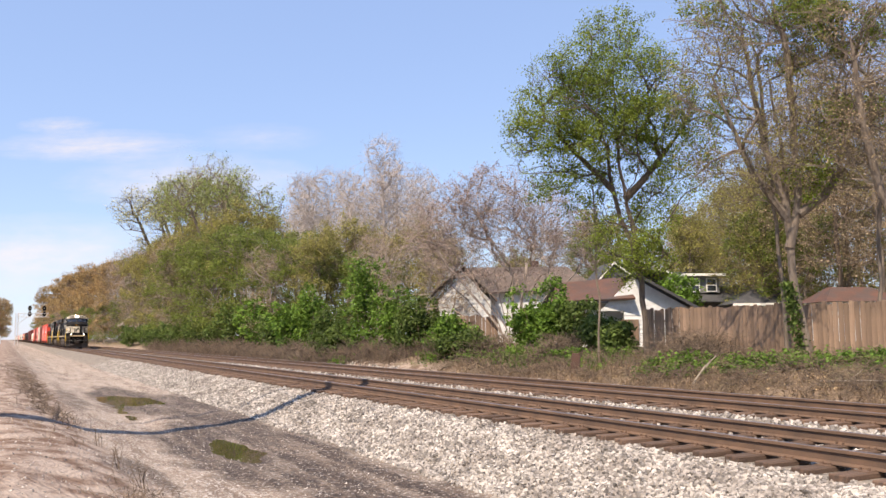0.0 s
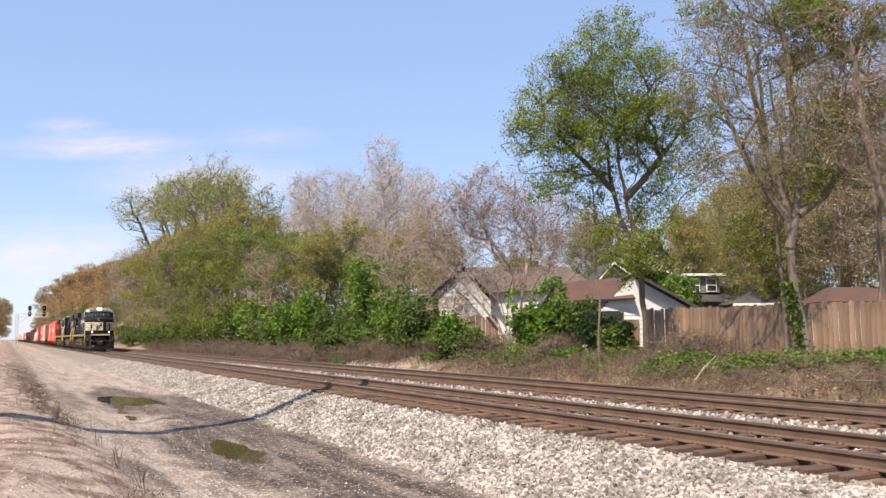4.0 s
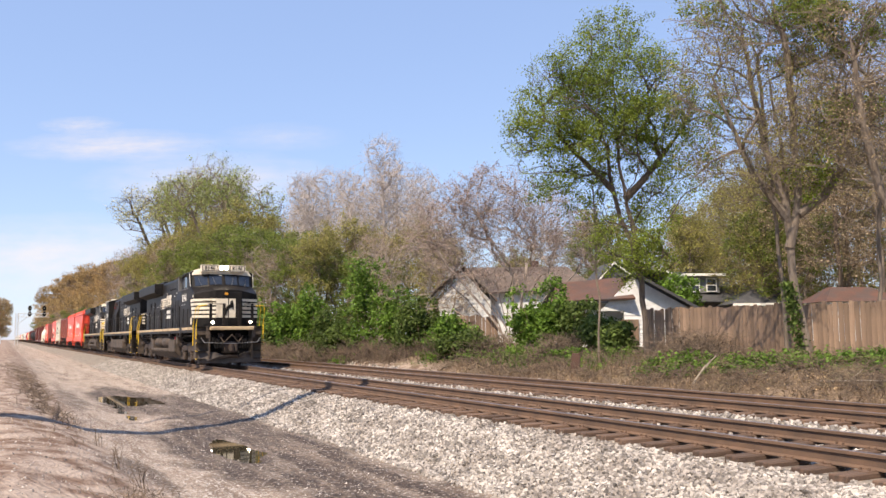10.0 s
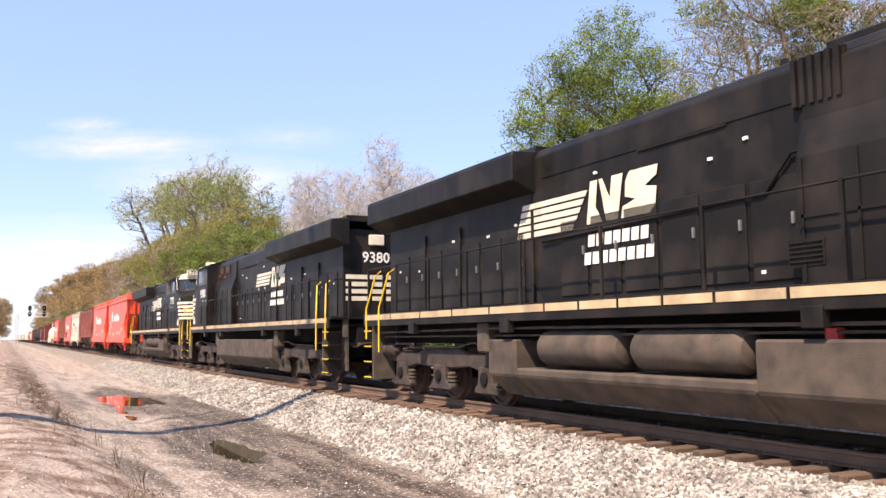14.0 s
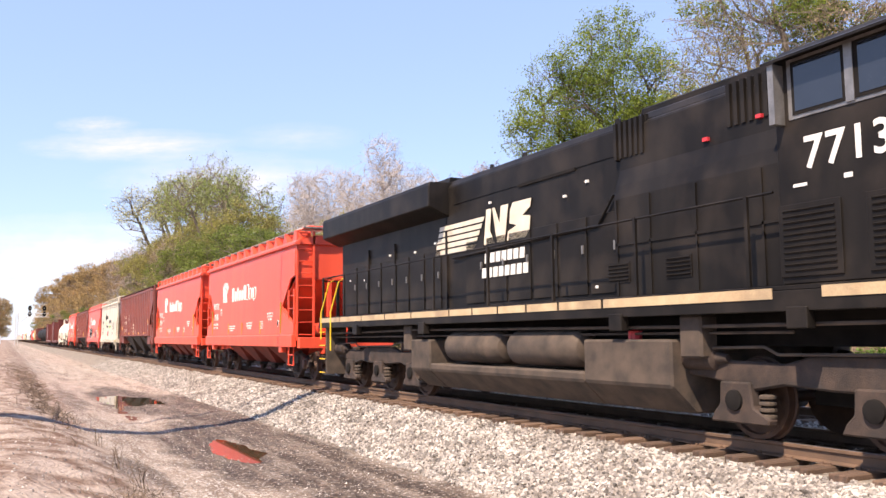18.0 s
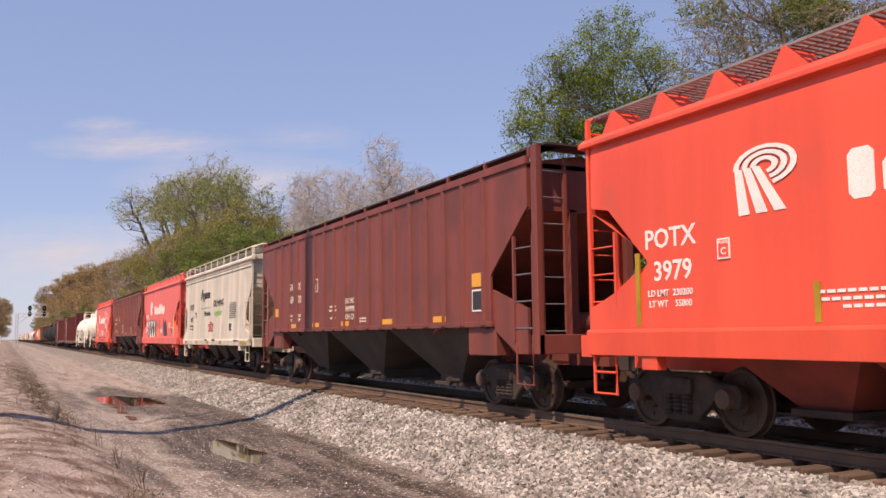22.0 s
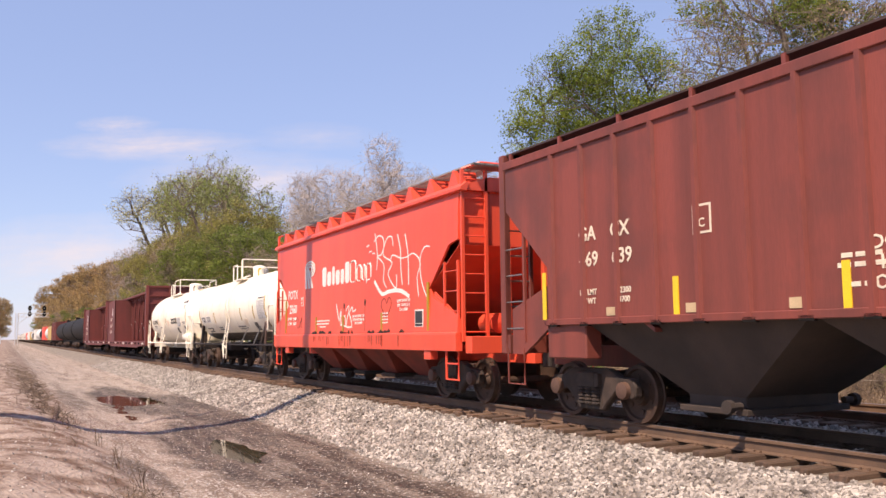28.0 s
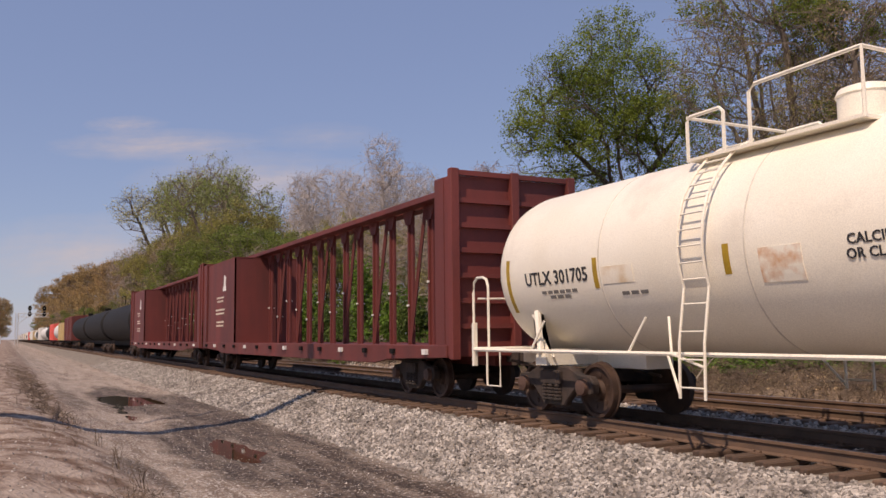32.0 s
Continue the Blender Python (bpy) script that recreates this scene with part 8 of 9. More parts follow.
# kinds for the wood behind, each grown once and set out again at other sizes
STOCK = []
BROAD = dict(stems=[[(0, 0, -0.3), (0.1, 0, 2.0), (-0.1, 0, 5.0), (0.1, 0, 8.0)], [(0, 0, 2.6), (-1.2, 0.3, 5.0), (-2.0, 0.3, 7.6)], [(0.1, 0, 3.2), (1.3, -0.2, 5.4), (2.1, -0.2, 7.6)]])
OPEN = dict(stems=[[(0, 0, -0.3), (0.1, 0, 3.0), (-0.1, 0, 6.0), (0.1, 0, 9.5)], [(0, 0, 3.6), (-1.4, 0.3, 6.2), (-2.6, 0.3, 9.0)], [(0.1, 0, 4.2), (1.5, -0.2, 6.6), (2.5, -0.2, 9.2)], [(0, 0, 5.2), (0.6, 1.2, 7.6), (0.8, 2.0, 9.4)], [(0, 0, 4.8), (-0.6, -1.2, 7.4), (-0.9, -2.0, 9.2)]],
            lobes=[(-2.8, 0.3, 9.4, 1.6, 1.7, 1.5, 80), (0.2, 0.4, 10.9, 1.9, 2.0, 1.5, 90), (2.7, -0.2, 9.7, 1.6, 1.7, 1.5, 80), (0.8, 2.0, 9.3, 1.4, 1.4, 1.3, 50), (-0.9, -2.0, 9.0, 1.4, 1.4, 1.3, 50), (0.2, 0, 7.2, 3.4, 2.8, 1.2, 70)])
for nm, lab, bark, leaf, per, keep, size, kw in (
    ("leafing_tree", "tree in yellow-green spring leaf at the wood's edge", M_BARK, L_OLIVE, 11, 0.75, 0.12, dict(lobes=[(-2.4, 0, 9.2, 2.0, 2.0, 1.8, 90), (0.3, 0.4, 10.8, 2.2, 2.2, 1.9, 100), (2.6, 0, 9.6, 2.0, 2.0, 1.9, 90), (0.2, 0, 6.8, 3.8, 3.2, 2.4, 150), (0, 0, 3.4, 3.6, 3.0, 2.0, 110)], tip=0.011, **BROAD)),
    ("leafing_tree", "tree in fresh green leaf at the wood's edge", M_BARK, L_MOSS, 13, 0.75, 0.115, dict(lobes=[(-1.6, 0, 8.6, 2.2, 2.2, 2.0, 100), (1.6, 0.4, 9.2, 2.3, 2.2, 2.2, 110), (0.2, 0, 5.6, 3.8, 3.4, 2.6, 170), (0, 0, 2.6, 3.6, 3.0, 1.6, 90)], tip=0.01, **BROAD)),
    ("bare_tree", "tall pale bare tree with fine upright twigs", M_SYCAMORE, L_PALEBUD, 1, 0.6, 0.08, dict(lobes=[(0, 0, 12.6, 1.5, 1.5, 2.4, 130), (-1.2, 0, 10.0, 2.0, 2.0, 2.4, 130), (1.3, 0, 9.6, 2.0, 2.0, 2.6, 130), (0, 0, 6.4, 2.8, 2.6, 2.2, 120)], tip=0.012, twig=0.8, twigs=4, up=1.4, power=2.45, stems=[[(0, 0, -0.3), (0.1, 0, 4), (-0.1, 0, 8), (0, 0, 12)]])),
    ("budding_tree", "tree in tan and russet bud", M_BARK, L_RUSSET, 13, 0.9, 0.125, dict(lobes=[(-2.0, 0, 9.4, 2.4, 2.4, 2.2, 110), (1.6, 0.4, 9.9, 2.6, 2.4, 2.3, 120), (0.2, 0, 6.0, 4.0, 3.6, 2.8, 170), (0, 0, 2.8, 3.6, 3.2, 1.8, 100)], tip=0.012, **BROAD)),
    ("budding_tree", "tree in sparse grey-brown bud", M_TWIGGREY, L_TAN, 3, 0.7, 0.11, dict(lobes=[(-1.8, 0, 9.4, 2.2, 2.2, 2.2, 130), (1.4, 0.4, 10.2, 2.3, 2.2, 2.3, 140), (0.2, 0, 6.4, 3.6, 3.2, 2.6, 190), (0, 0, 3.0, 3.2, 3.0, 2.0, 120)], tip=0.013, twig=0.8, twigs=4, **BROAD)),
    ("leafing_tree", "tall open-crowned tree in fresh green leaf", M_BARK, L_FRESH, 10, 0.6, 0.085, dict(tip=0.011, power=2.0, **OPEN)),
    ("budding_tree", "tall open-crowned tree in pale yellow bud", M_BARKDARK, L_YELLOW, 9, 0.65, 0.08, dict(tip=0.011, power=2.0, **OPEN)),
):
    k = len(STOCK)
    STOCK.append(tree(nm, lab, (-70 - 8 * k, 40 + 3 * k, 0.9), 100 + k, bark, leaf, per, size, 0.42, group="trees of the wood", keep=keep, gaps=-0.08, **kw))
rw = random.Random(8)
SET = [
    # kind, x, y, scale: the tall group beside the line, then the wood beyond
    (4, -158, 12.5, 1.4), (6, -141, 14.5, 2.25), (6, -131, 15.5, 2.15), (5, -118, 14.5, 2.08), (5, -105, 14.5, 1.82), (1, -172, 10.5, 0.8), (1, -186, 9.8, 0.75), (4, -198, 9.6, 0.8), (1, -212, 9.4, 0.8), (1, -232, 9.2, 0.85), (4, -262, 9.0, 0.8), (1, -285, 9.0, 0.9), (4, -330, 9.0, 1.0), (1, -360, 9.0, 1.0), (0, -111, 12.8, 1.35), (0, -124, 12.8, 1.3), (1, -97, 13.5, 1.35), (0, -136, 12.2, 1.3), (0, -88, 13.5, 1.2), (1, -100, 11.0, 1.2), (1, -110, 11.0, 1.1), (1, -82, 10.8, 1.1), (1, -74, 11.5, 0.95), (1, -68, 12.0, 0.85), (1, -91, 10.4, 1.15), (0, -62, 12.0, 0.72), (4, -70, 10.4, 0.7), (1, -77, 14, 1.0), (0, -65, 15, 0.85),
    (2, -78, 24, 1.38), (2, -84, 23, 1.18), (2, -90, 25, 1.3), (2, -97, 25, 1.4), (2, -104, 24, 1.42), (2, -73, 26, 1.12), (2, -69, 24, 1.0), (2, -110, 26, 1.5), (2, -87, 28, 1.35), (2, -94, 22, 1.3), (2, -81, 27, 1.25), (4, -60, 17, 0.8), (1, -57, 14.5, 0.6), (4, -54, 13.5, 0.62), (0, -52, 17, 0.6), (4, -48, 16, 0.62), (0, -58, 19, 0.75), (0, -66, 18, 0.8), (1, -61, 13.5, 0.7),
    (4, -112, 11, 1.15), (4, -119, 12, 1.2), (1, -127, 11, 1.1), (4, -135, 12, 1.25), (0, -145, 12, 1.25), (4, -153, 11, 1.3), (1, -162, 12, 1.2), (4, -172, 12, 1.4),
    (3, -186, 12, 1.45), (3, -202, 13, 1.5), (3, -220, 11, 1.6), (3, -240, 12, 1.7), (3, -262, 11, 1.75), (3, -285, 12, 1.85), (3, -312, 11, 1.95), (3, -345, 11, 2.0), (3, -385, 10.5, 2.1), (3, -430, 10, 2.1), (3, -480, 9.5, 2.0), (1, -250, 9, 1.0), (1, -300, 9, 1.0), (1, -540, 10, 1.4), (4, -600, 11, 1.4), (1, -680, 10, 1.3),
    (3, -500, -14.5, 1.9), (3, -600, -15, 2.2), (1, -700, -15, 2.2), (3, -430, -16, 1.6), (1, -560, -26, 1.2), (4, -640, -28, 1.2),
]
for k, x in enumerate(range(-75, -6, 4)):
    SET.append(((4, 0, 4, 1)[k % 4], x + rw.uniform(-2, 2), 46 + rw.uniform(-5, 9), 0.95 + rw.uniform(-0.1, 0.25)))
    SET.append(((1, 0, 0, 4, 1)[k % 5], x + rw.uniform(-2, 2), 36 + rw.uniform(-3, 5) + (5 if x > -30 else 0), 0.7 + rw.uniform(-0.1, 0.15)))
used = set()
for k, x, y, sc in SET:
    m = pose(x, y, height(x, y) - 0.1, 0, 0, rw.uniform(0, 360))
    ob = STOCK[k]
    if k in used:
        ob = copy_thing(ob, m)
    else:
        ob.matrix_basis = m
    used.add(k)
    ob.scale = (sc * rw.uniform(0.9, 1.1), sc * rw.uniform(0.9, 1.1), sc)


# shrubs: lumpy masses of leaf on twigs
def shrub(label, at, size, seed, leaf, n=2600, leaf_size=0.17, name="shrub"):
    r = np.random.RandomState(seed)
    e = empty(name, label, "shrub", "shrubs along the bank", pose(*at))
    sx_, sy_, sz_ = size
    lumps = [(r.uniform(-0.6, 0.6) * sx_, r.uniform(-0.6, 0.6) * sy_, r.uniform(0.25, 0.78) * sz_, r.uniform(0.22, 0.42)) for _ in range(12)]
    pts = []
    for x, y, z, q in lumps:
        d = r.normal(size=(n // 12, 3))
        d /= np.linalg.norm(d, axis=1)[:, None]
        rad = (0.55 + 0.5 * r.rand(n // 12) ** 0.5)[:, None] * np.array([q * sx_ * 1.25, q * sy_ * 1.25, q * sz_ * 0.8])
        pts.append(d * rad + np.array([x, y, z]))
    pts = np.concatenate(pts)
    pts = pts[pts[:, 2] > 0.02]
    mb = MB()
    for k in range(16):
        x, y, z, q = lumps[k % 12]
        mb.tube([(r.uniform(-0.3, 0.3) * sx_, r.uniform(-0.3, 0.3) * sy_, -0.1), (x * 0.5 + r.normal() * 0.1, y * 0.5, z * 0.5), (x + r.normal() * 0.15, y, z + q * sz_ * 0.5)], 0.03, 4, 0.008)
    part("stems", mb, M_TWIG, e)
    part("leaves", clump_mesh("leaves", pts[::9], 12, leaf_size * 1.9, leaf_size, leaf, seed), None, e)
    return e


for k, (x, y, z, a, b, c, leaf) in enumerate([
    (-46.6, 9.6, 0.1, 1.6, 1.6, 5.8, L_BRIGHT), (-43.6, 10.0, 0.1, 2.0, 1.6, 4.0, L_BRIGHT), (-40.6, 10.2, 0.1, 1.6, 1.4, 3.0, L_BUSH), (-37.0, 10.0, 0.2, 1.6, 1.2, 1.3, L_BUSH), (-35.0, 10.4, 0.2, 1.4, 1.1, 1.2, L_BUSH),
    (-49.6, 9.2, 0.0, 1.7, 1.6, 3.2, L_BUSH), (-56.6, 9.8, 0.0, 1.8, 1.6, 4.9, L_BRIGHT), (-53.0, 9.6, 0.0, 2.0, 1.5, 3.0, L_BUSH), (-37.6, 10.4, 0.1, 1.4, 1.3, 2.2, L_BRIGHT),
    (-61, 9.4, 0.0, 2.8, 1.7, 3.7, L_BRIGHT), (-65.5, 9.8, 0.0, 2.2, 1.5, 2.7, L_BUSH), (-71, 9.3, 0.0, 3.2, 1.8, 4.2, L_BRIGHT),
    (-79, 9.6, 0.0, 3.0, 1.8, 4.4, L_BUSH), (-86, 9.8, 0.0, 3.0, 1.8, 3.0, L_BUSH), (-95, 9.6, 0.0, 4.0, 1.8, 4.2, L_BUSH), (-106, 9.0, 0.0, 4.4, 1.8, 3.2, L_BUSH), (-118, 9.0, 0.0, 5.0, 1.9, 3.2, L_BUSH),
    (-132, 9.2, 0.0, 6.0, 2.0, 3.4, L_BUSH), (-148, 9.2, 0.0, 7.0, 2.0, 3.6, L_BUSH),
    (-31.6, 11.9, 0.4, 1.5, 1.3, 3.2, L_BRIGHT), (-30.2, 12.6, 0.4, 1.2, 1.1, 2.4, L_BUSH), (-27.6, 12.0, 0.4, 0.9, 0.8, 1.5, L_BUSH), (-25.6, 11.2, 0.4, 0.6, 0.6, 1.3, L_BUSH), (-33.4, 12.6, 0.4, 1.3, 1.0, 2.0, L_BRIGHT),
    (-40.8, 28.2, 2.6, 2.2, 1.5, 3.0, L_BRIGHT),
]):
    if z > 2:
        shrub("bright green leafing tree before the dormer", (x, y, 1.0), (a, b, 4.2), 200 + k, leaf, 2200, 0.2)
    else:
        near = x > -58
        shrub("green leafy shrub at the foot of the bank", (x, y, height(x, y) - 0.05), (a, b, c), 200 + k, leaf, 4200 if near else 2600, 0.13 if near else 0.2)
# the brown scrub of bare canes before the shrubs
for k, (x, y, a, c) in enumerate([(-58, 7.9, 3.0, 1.6), (-52, 7.8, 3.0, 1.7), (-64, 7.9, 3.2, 1.7), (-46.5, 8.7, 2.4, 1.4), (-41.5, 9.3, 2.2, 1.5), (-37.5, 10.0, 2.0, 1.8), (-71, 7.9, 3.5, 1.8), (-80, 7.9, 4.5, 1.9), (-90, 8, 5, 2.0), (-34.0, 10.4, 1.6, 1.5), (-28.6, 10.6, 1.4, 1.3), (-21.6, 11.4, 1.5, 1.2), (-102, 8, 6, 2.2), (-115, 8, 6, 2.4), (-55, 8.0, 3.0, 1.9), (-61, 8.0, 3.0, 1.8), (-67, 8.0, 3.2, 2.0), (-49, 8.3, 2.6, 1.5), (-44, 9.0, 2.4, 1.4), (-75.5, 8, 4, 2.0), (-85, 8, 4.5, 2.1), (-96, 8, 5, 2.2)]):
    r = random.Random(300 + k)
    mb = MB()
    for i in range(330 if x > -60 else 220):
        px, py = r.gauss(0, a * 0.45), r.gauss(0, 0.5)
        h0 = c * r.uniform(0.2, 1.0) * (0.75 + 0.6 * noise.noise(Vector(((x + px) * 0.9, 0, 5.5))))
        q = Vector((px, py, height(x + px, y + py) - height(x, y) - 0.03))
        d = Vector((r.gauss(0, 0.35), r.gauss(0, 0.35), 1)).normalized()
        pts = [q, q + d * h0 * 0.5, q + d * h0 * 0.8 + Vector((r.gauss(0, 0.15), r.gauss(0, 0.15), 0)), q + d * h0 + Vector((r.gauss(0, 0.35), r.gauss(0, 0.35), -0.05))]
        mb.tube(pts, 0.012 if x > -50 else 0.022, 3, 0.004)
        for j in range(2):
            b0 = pts[1].lerp(pts[2], r.random())
            mb.tube([b0, b0 + Vector((r.gauss(0, 0.35), r.gauss(0, 0.3), r.uniform(0.1, 0.5)))], 0.007 if x > -50 else 0.014, 3, 0.003)
    tagged(part("dry_scrub", mb, M_TWIG, None, m=pose(x, y, height(x, y))), "brown tangle of bare canes on the bank", "scrub", kind="stuff")


# grass and weeds
def blades(name, label, material, n, xr, yr, size, seed, mask, lean=0.5, width=0.1):
    r = np.random.RandomState(seed)
    v, f = [], []
    k = 0
    while k < n:
        x, y = r.uniform(*xr), r.uniform(*yr)
        if mask and noise.noise(Vector((x * mask, y * mask * 1.6, seed * 3.1))) < 0.02:
            k += 0.25
            continue
        z = height(x, y) - 0.01
        hgt = size * r.uniform(0.4, 1.3)
        a = r.uniform(0, 6.28)
        dx, dy = math.cos(a), math.sin(a)
        ln = r.uniform(0.1, lean) * hgt
        w = hgt * width
        i = len(v)
        v += [(x - dy * w, y + dx * w, z), (x + dy * w, y - dx * w, z), (x + dx * ln * 0.4 + dy * w * 0.7, y + dy * ln * 0.4 - dx * w * 0.7, z + hgt * 0.6), (x + dx * ln * 0.4 - dy * w * 0.7, y + dy * ln * 0.4 + dx * w * 0.7, z + hgt * 0.6), (x + dx * ln, y + dy * ln, z + hgt)]
        f += [(i, i + 1, i + 2, i + 3), (i + 3, i + 2, i + 4)]
        k += 1
    me = bpy.data.meshes.new(name)
    me.from_pydata(v, [], f)
    me.materials.append(material)
    return tagged(new(name, me), label, "grass", kind="stuff")


blades("dry_grass", "dry brown grass and stalks on the bank", L_DRY, 9000, (-34, -8), (8.0, 11.8), 0.2, 1, 0.6, 1.5, 0.035)
blades("dry_grass", "dry brown grass along the ditch", L_DRY, 6000, (-34, -8), (7.4, 11.0), 0.24, 2, 0.4, 1.6, 0.03)
blades("green_weeds", "patches of bright green weeds on the bank", L_BRIGHT, 5000, (-24, -9), (9.8, 12.2), 0.13, 3, 0.5, 1.0, 0.22)
blades("green_weeds", "patches of bright green weeds below the shrubs", L_BRIGHT, 4000, (-60, -24), (9.0, 12.0), 0.22, 5, 0.35, 0.9, 0.2)
for k in range(34):
    r = random.Random(700 + k)
    x, y = -34 + k * 0.82 + r.uniform(-0.3, 0.3), (8.5, 9.2, 9.9, 10.6)[k % 4]
    mb = MB()
    for i in range(240):
        px, py = r.gauss(0, 0.85), r.gauss(0, 0.42)
        if noise.noise(Vector(((x + px) * 0.8, (y + py) * 1.2, 3.3))) < -0.12:
            continue
        q = Vector((px, py, height(x + px, y + py) - height(x, y) - 0.03))
        d = Vector((r.gauss(0, 0.75), r.gauss(0, 0.6), 0.7)).normalized()
        h0 = r.uniform(0.25, 0.85)
        p1 = q + d * h0 * 0.6
        mb.tube([q, p1, q + d * h0 + Vector((r.gauss(0, 0.25), r.gauss(0, 0.25), -0.15))], 0.0075, 3, 0.003)
        if i % 2:
            mb.tube([p1, p1 + Vector((r.gauss(0, 0.25), r.gauss(0, 0.25), r.uniform(-0.1, 0.2)))], 0.005, 3, 0.002)
    tagged(part("dry_scrub", mb, M_TWIG, None, m=pose(x, y, height(x, y))), "low brown tangle of dry stalks on the bank", "scrub", kind="stuff")
# low broad-leaved weeds and ivy in patches, and dead leaves strewn among them
r_ = np.random.RandomState(31)
for k, (x, y, a, b, n, hgt) in enumerate([(-20.2, 9.6, 1.1, 0.7, 150, 0.5), (-18.2, 9.9, 1.3, 0.6, 170, 0.45), (-16.6, 10.3, 1.2, 0.6, 120, 0.35), (-14.6, 10.6, 1.4, 0.7, 130, 0.32), (-12.6, 11.2, 1.2, 0.7, 90, 0.3), (-21.4, 9.2, 0.6, 0.4, 50, 0.4), (-27.5, 10.2, 1.4, 0.7, 130, 0.45), (-30.6, 10.2, 1.5, 0.7, 150, 0.5), (-34.0, 9.8, 1.6, 0.7, 150, 0.5), (-37.6, 9.4, 1.5, 0.6, 120, 0.45), (-53.0, 7.6, 2.2, 0.35, 110, 0.5), (-47.0, 7.9, 1.4, 0.35, 70, 0.45), (-24.8, 10.6, 0.9, 0.5, 60, 0.4)]):
    px, py = r_.normal(size=n) * a * 0.5, r_.normal(size=n) * b * 0.5
    pts = np.array([(u, v, height(x + u, y + v) - height(x, y) + hgt * t) for u, v, t in zip(px, py, r_.rand(n) ** 1.3)])
    tagged(part("green_weeds", clump_mesh("green_weeds", pts, 9, 0.13, 0.085, L_BRIGHT, 800 + k, 0.9), None, m=pose(x, y, height(x, y))), "patch of bright green broad-leaved weeds on the bank", "weeds", kind="stuff")
lit = np.array([(u, v, height(u, v) + 0.02) for u, v in zip(r_.uniform(-34, -9, 5200), r_.normal(9.6, 0.9, 5200))])
tagged(part("leaf_litter", clump_mesh("leaf_litter", lit, 1, 0.03, 0.1, L_TAN, 830, 1.5), None), "dead tan leaves strewn over the bank", "leaf litter", kind="stuff")
# mats of dead brown stalks on the bank of the road
for k, (x, y, a, b, n) in enumerate([(-9.9, -7.75, 0.9, 0.22, 170), (-8.6, -7.75, 0.6, 0.2, 110), (-10.8, -7.45, 0.7, 0.16, 90), (-27.0, -8.35, 2.6, 0.25, 260), (-33.0, -8.4, 3.0, 0.3, 260), (-41.0, -8.5, 3.5, 0.35, 260), (-21.0, -8.1, 1.8, 0.2, 130), (-50.0, -8.6, 4.0, 0.4, 240)]):
    r = random.Random(900 + k)
    mb = MB()
    for i in range(n):
        px, py = r.gauss(0, a), r.gauss(0, b)
        q = Vector((px, py, height(x + px, y + py) - height(x, y)))
        d = Vector((r.gauss(0, 1), r.gauss(0, 1), r.uniform(0.1, 0.6))).normalized()
        h0 = r.uniform(0.08, 0.24) * (1 if x > -20 else 1.5)
        mb.tube([q, q + d * h0 * 0.6 + Vector((0, 0, 0.02)), q + d * h0], 0.0045 if x > -20 else 0.009, 3, 0.002)
    tagged(part("dry_scrub", mb, M_TWIG, None, m=pose(x, y, height(x, y))), "flattened mat of dead brown stalks beside the road", "scrub", kind="stuff")
blades("dry_grass", "thin dry grass on the road bank", L_DRY, 2600, (-40, -6), (-12, -7.6), 0.09, 6, 0.6, 1.2, 0.05)
# dead weed stalks beside the road
for k, (x, y, h0) in enumerate([(-11.6, -7.55, 0.42), (-12.8, -7.75, 0.36), (-22.5, -8.3, 0.5), (-19.5, -8.2, 0.42), (-16.0, -7.7, 0.3), (-9.8, -7.9, 0.3), (-26.0, -8.45, 0.5)]):
    r = random.Random(500 + k)
    mb = MB()
    for i in range(5):
        d = Vector((r.gauss(0, 0.2), r.gauss(0, 0.2), 1)).normalized()
        p0 = Vector((r.gauss(0, 0.03), r.gauss(0, 0.03), -0.03))
        p1, p2 = p0 + d * h0 * r.uniform(0.4, 0.7), p0 + d * h0 * r.uniform(0.8, 1.1)
        mb.tube([p0, p1, p2], 0.006, 4, 0.002)
        for j in range(4):
            b0 = p0.lerp(p2, r.uniform(0.4, 1))
            mb.tube([b0, b0 + Vector((r.gauss(0, 0.06), r.gauss(0, 0.06), r.uniform(0.02, 0.09)))], 0.003, 3)
    tagged(part("dead_weed", mb, M_TWIG, None, m=pose(x, y, height(x, y))), "dry brown weed stalk on the road bank", "weed", kind="stuff")
# fallen branches on the bank
for k, (x, y, dx, dy, dz) in enumerate([(-18.9, 8.6, 0.5, 0.5, 0.85), (-17.6, 9.3, 2.3, 0.9, 0.3), (-21.5, 8.8, 1.3, 0.4, 0.25), (-15.0, 9.2, 2.2, -0.2, 0.12)]):
    z = height(x, y)
    mb = MB().tube([(0, 0, 0), (dx * 0.5, dy * 0.5, dz * 0.6), (dx, dy, dz)], 0.035, 6, 0.015)
    mb.tube([(dx * 0.4, dy * 0.4, dz * 0.45), (dx * 0.5, dy * 0.4 + 0.3, dz * 0.4 + 0.3)], 0.015, 4, 0.006)
    tagged(part("fallen_branch", mb, M_BARKPALE, None, m=pose(x, y, z)), "pale fallen branch lying on the bank", "branch", "fallen branches")

# ---- houses, fence, signals beyond the line. Local x runs across the view, y away from it ----
VIEW = pose(0, -9.163, 0, 0, 0, 62.873)


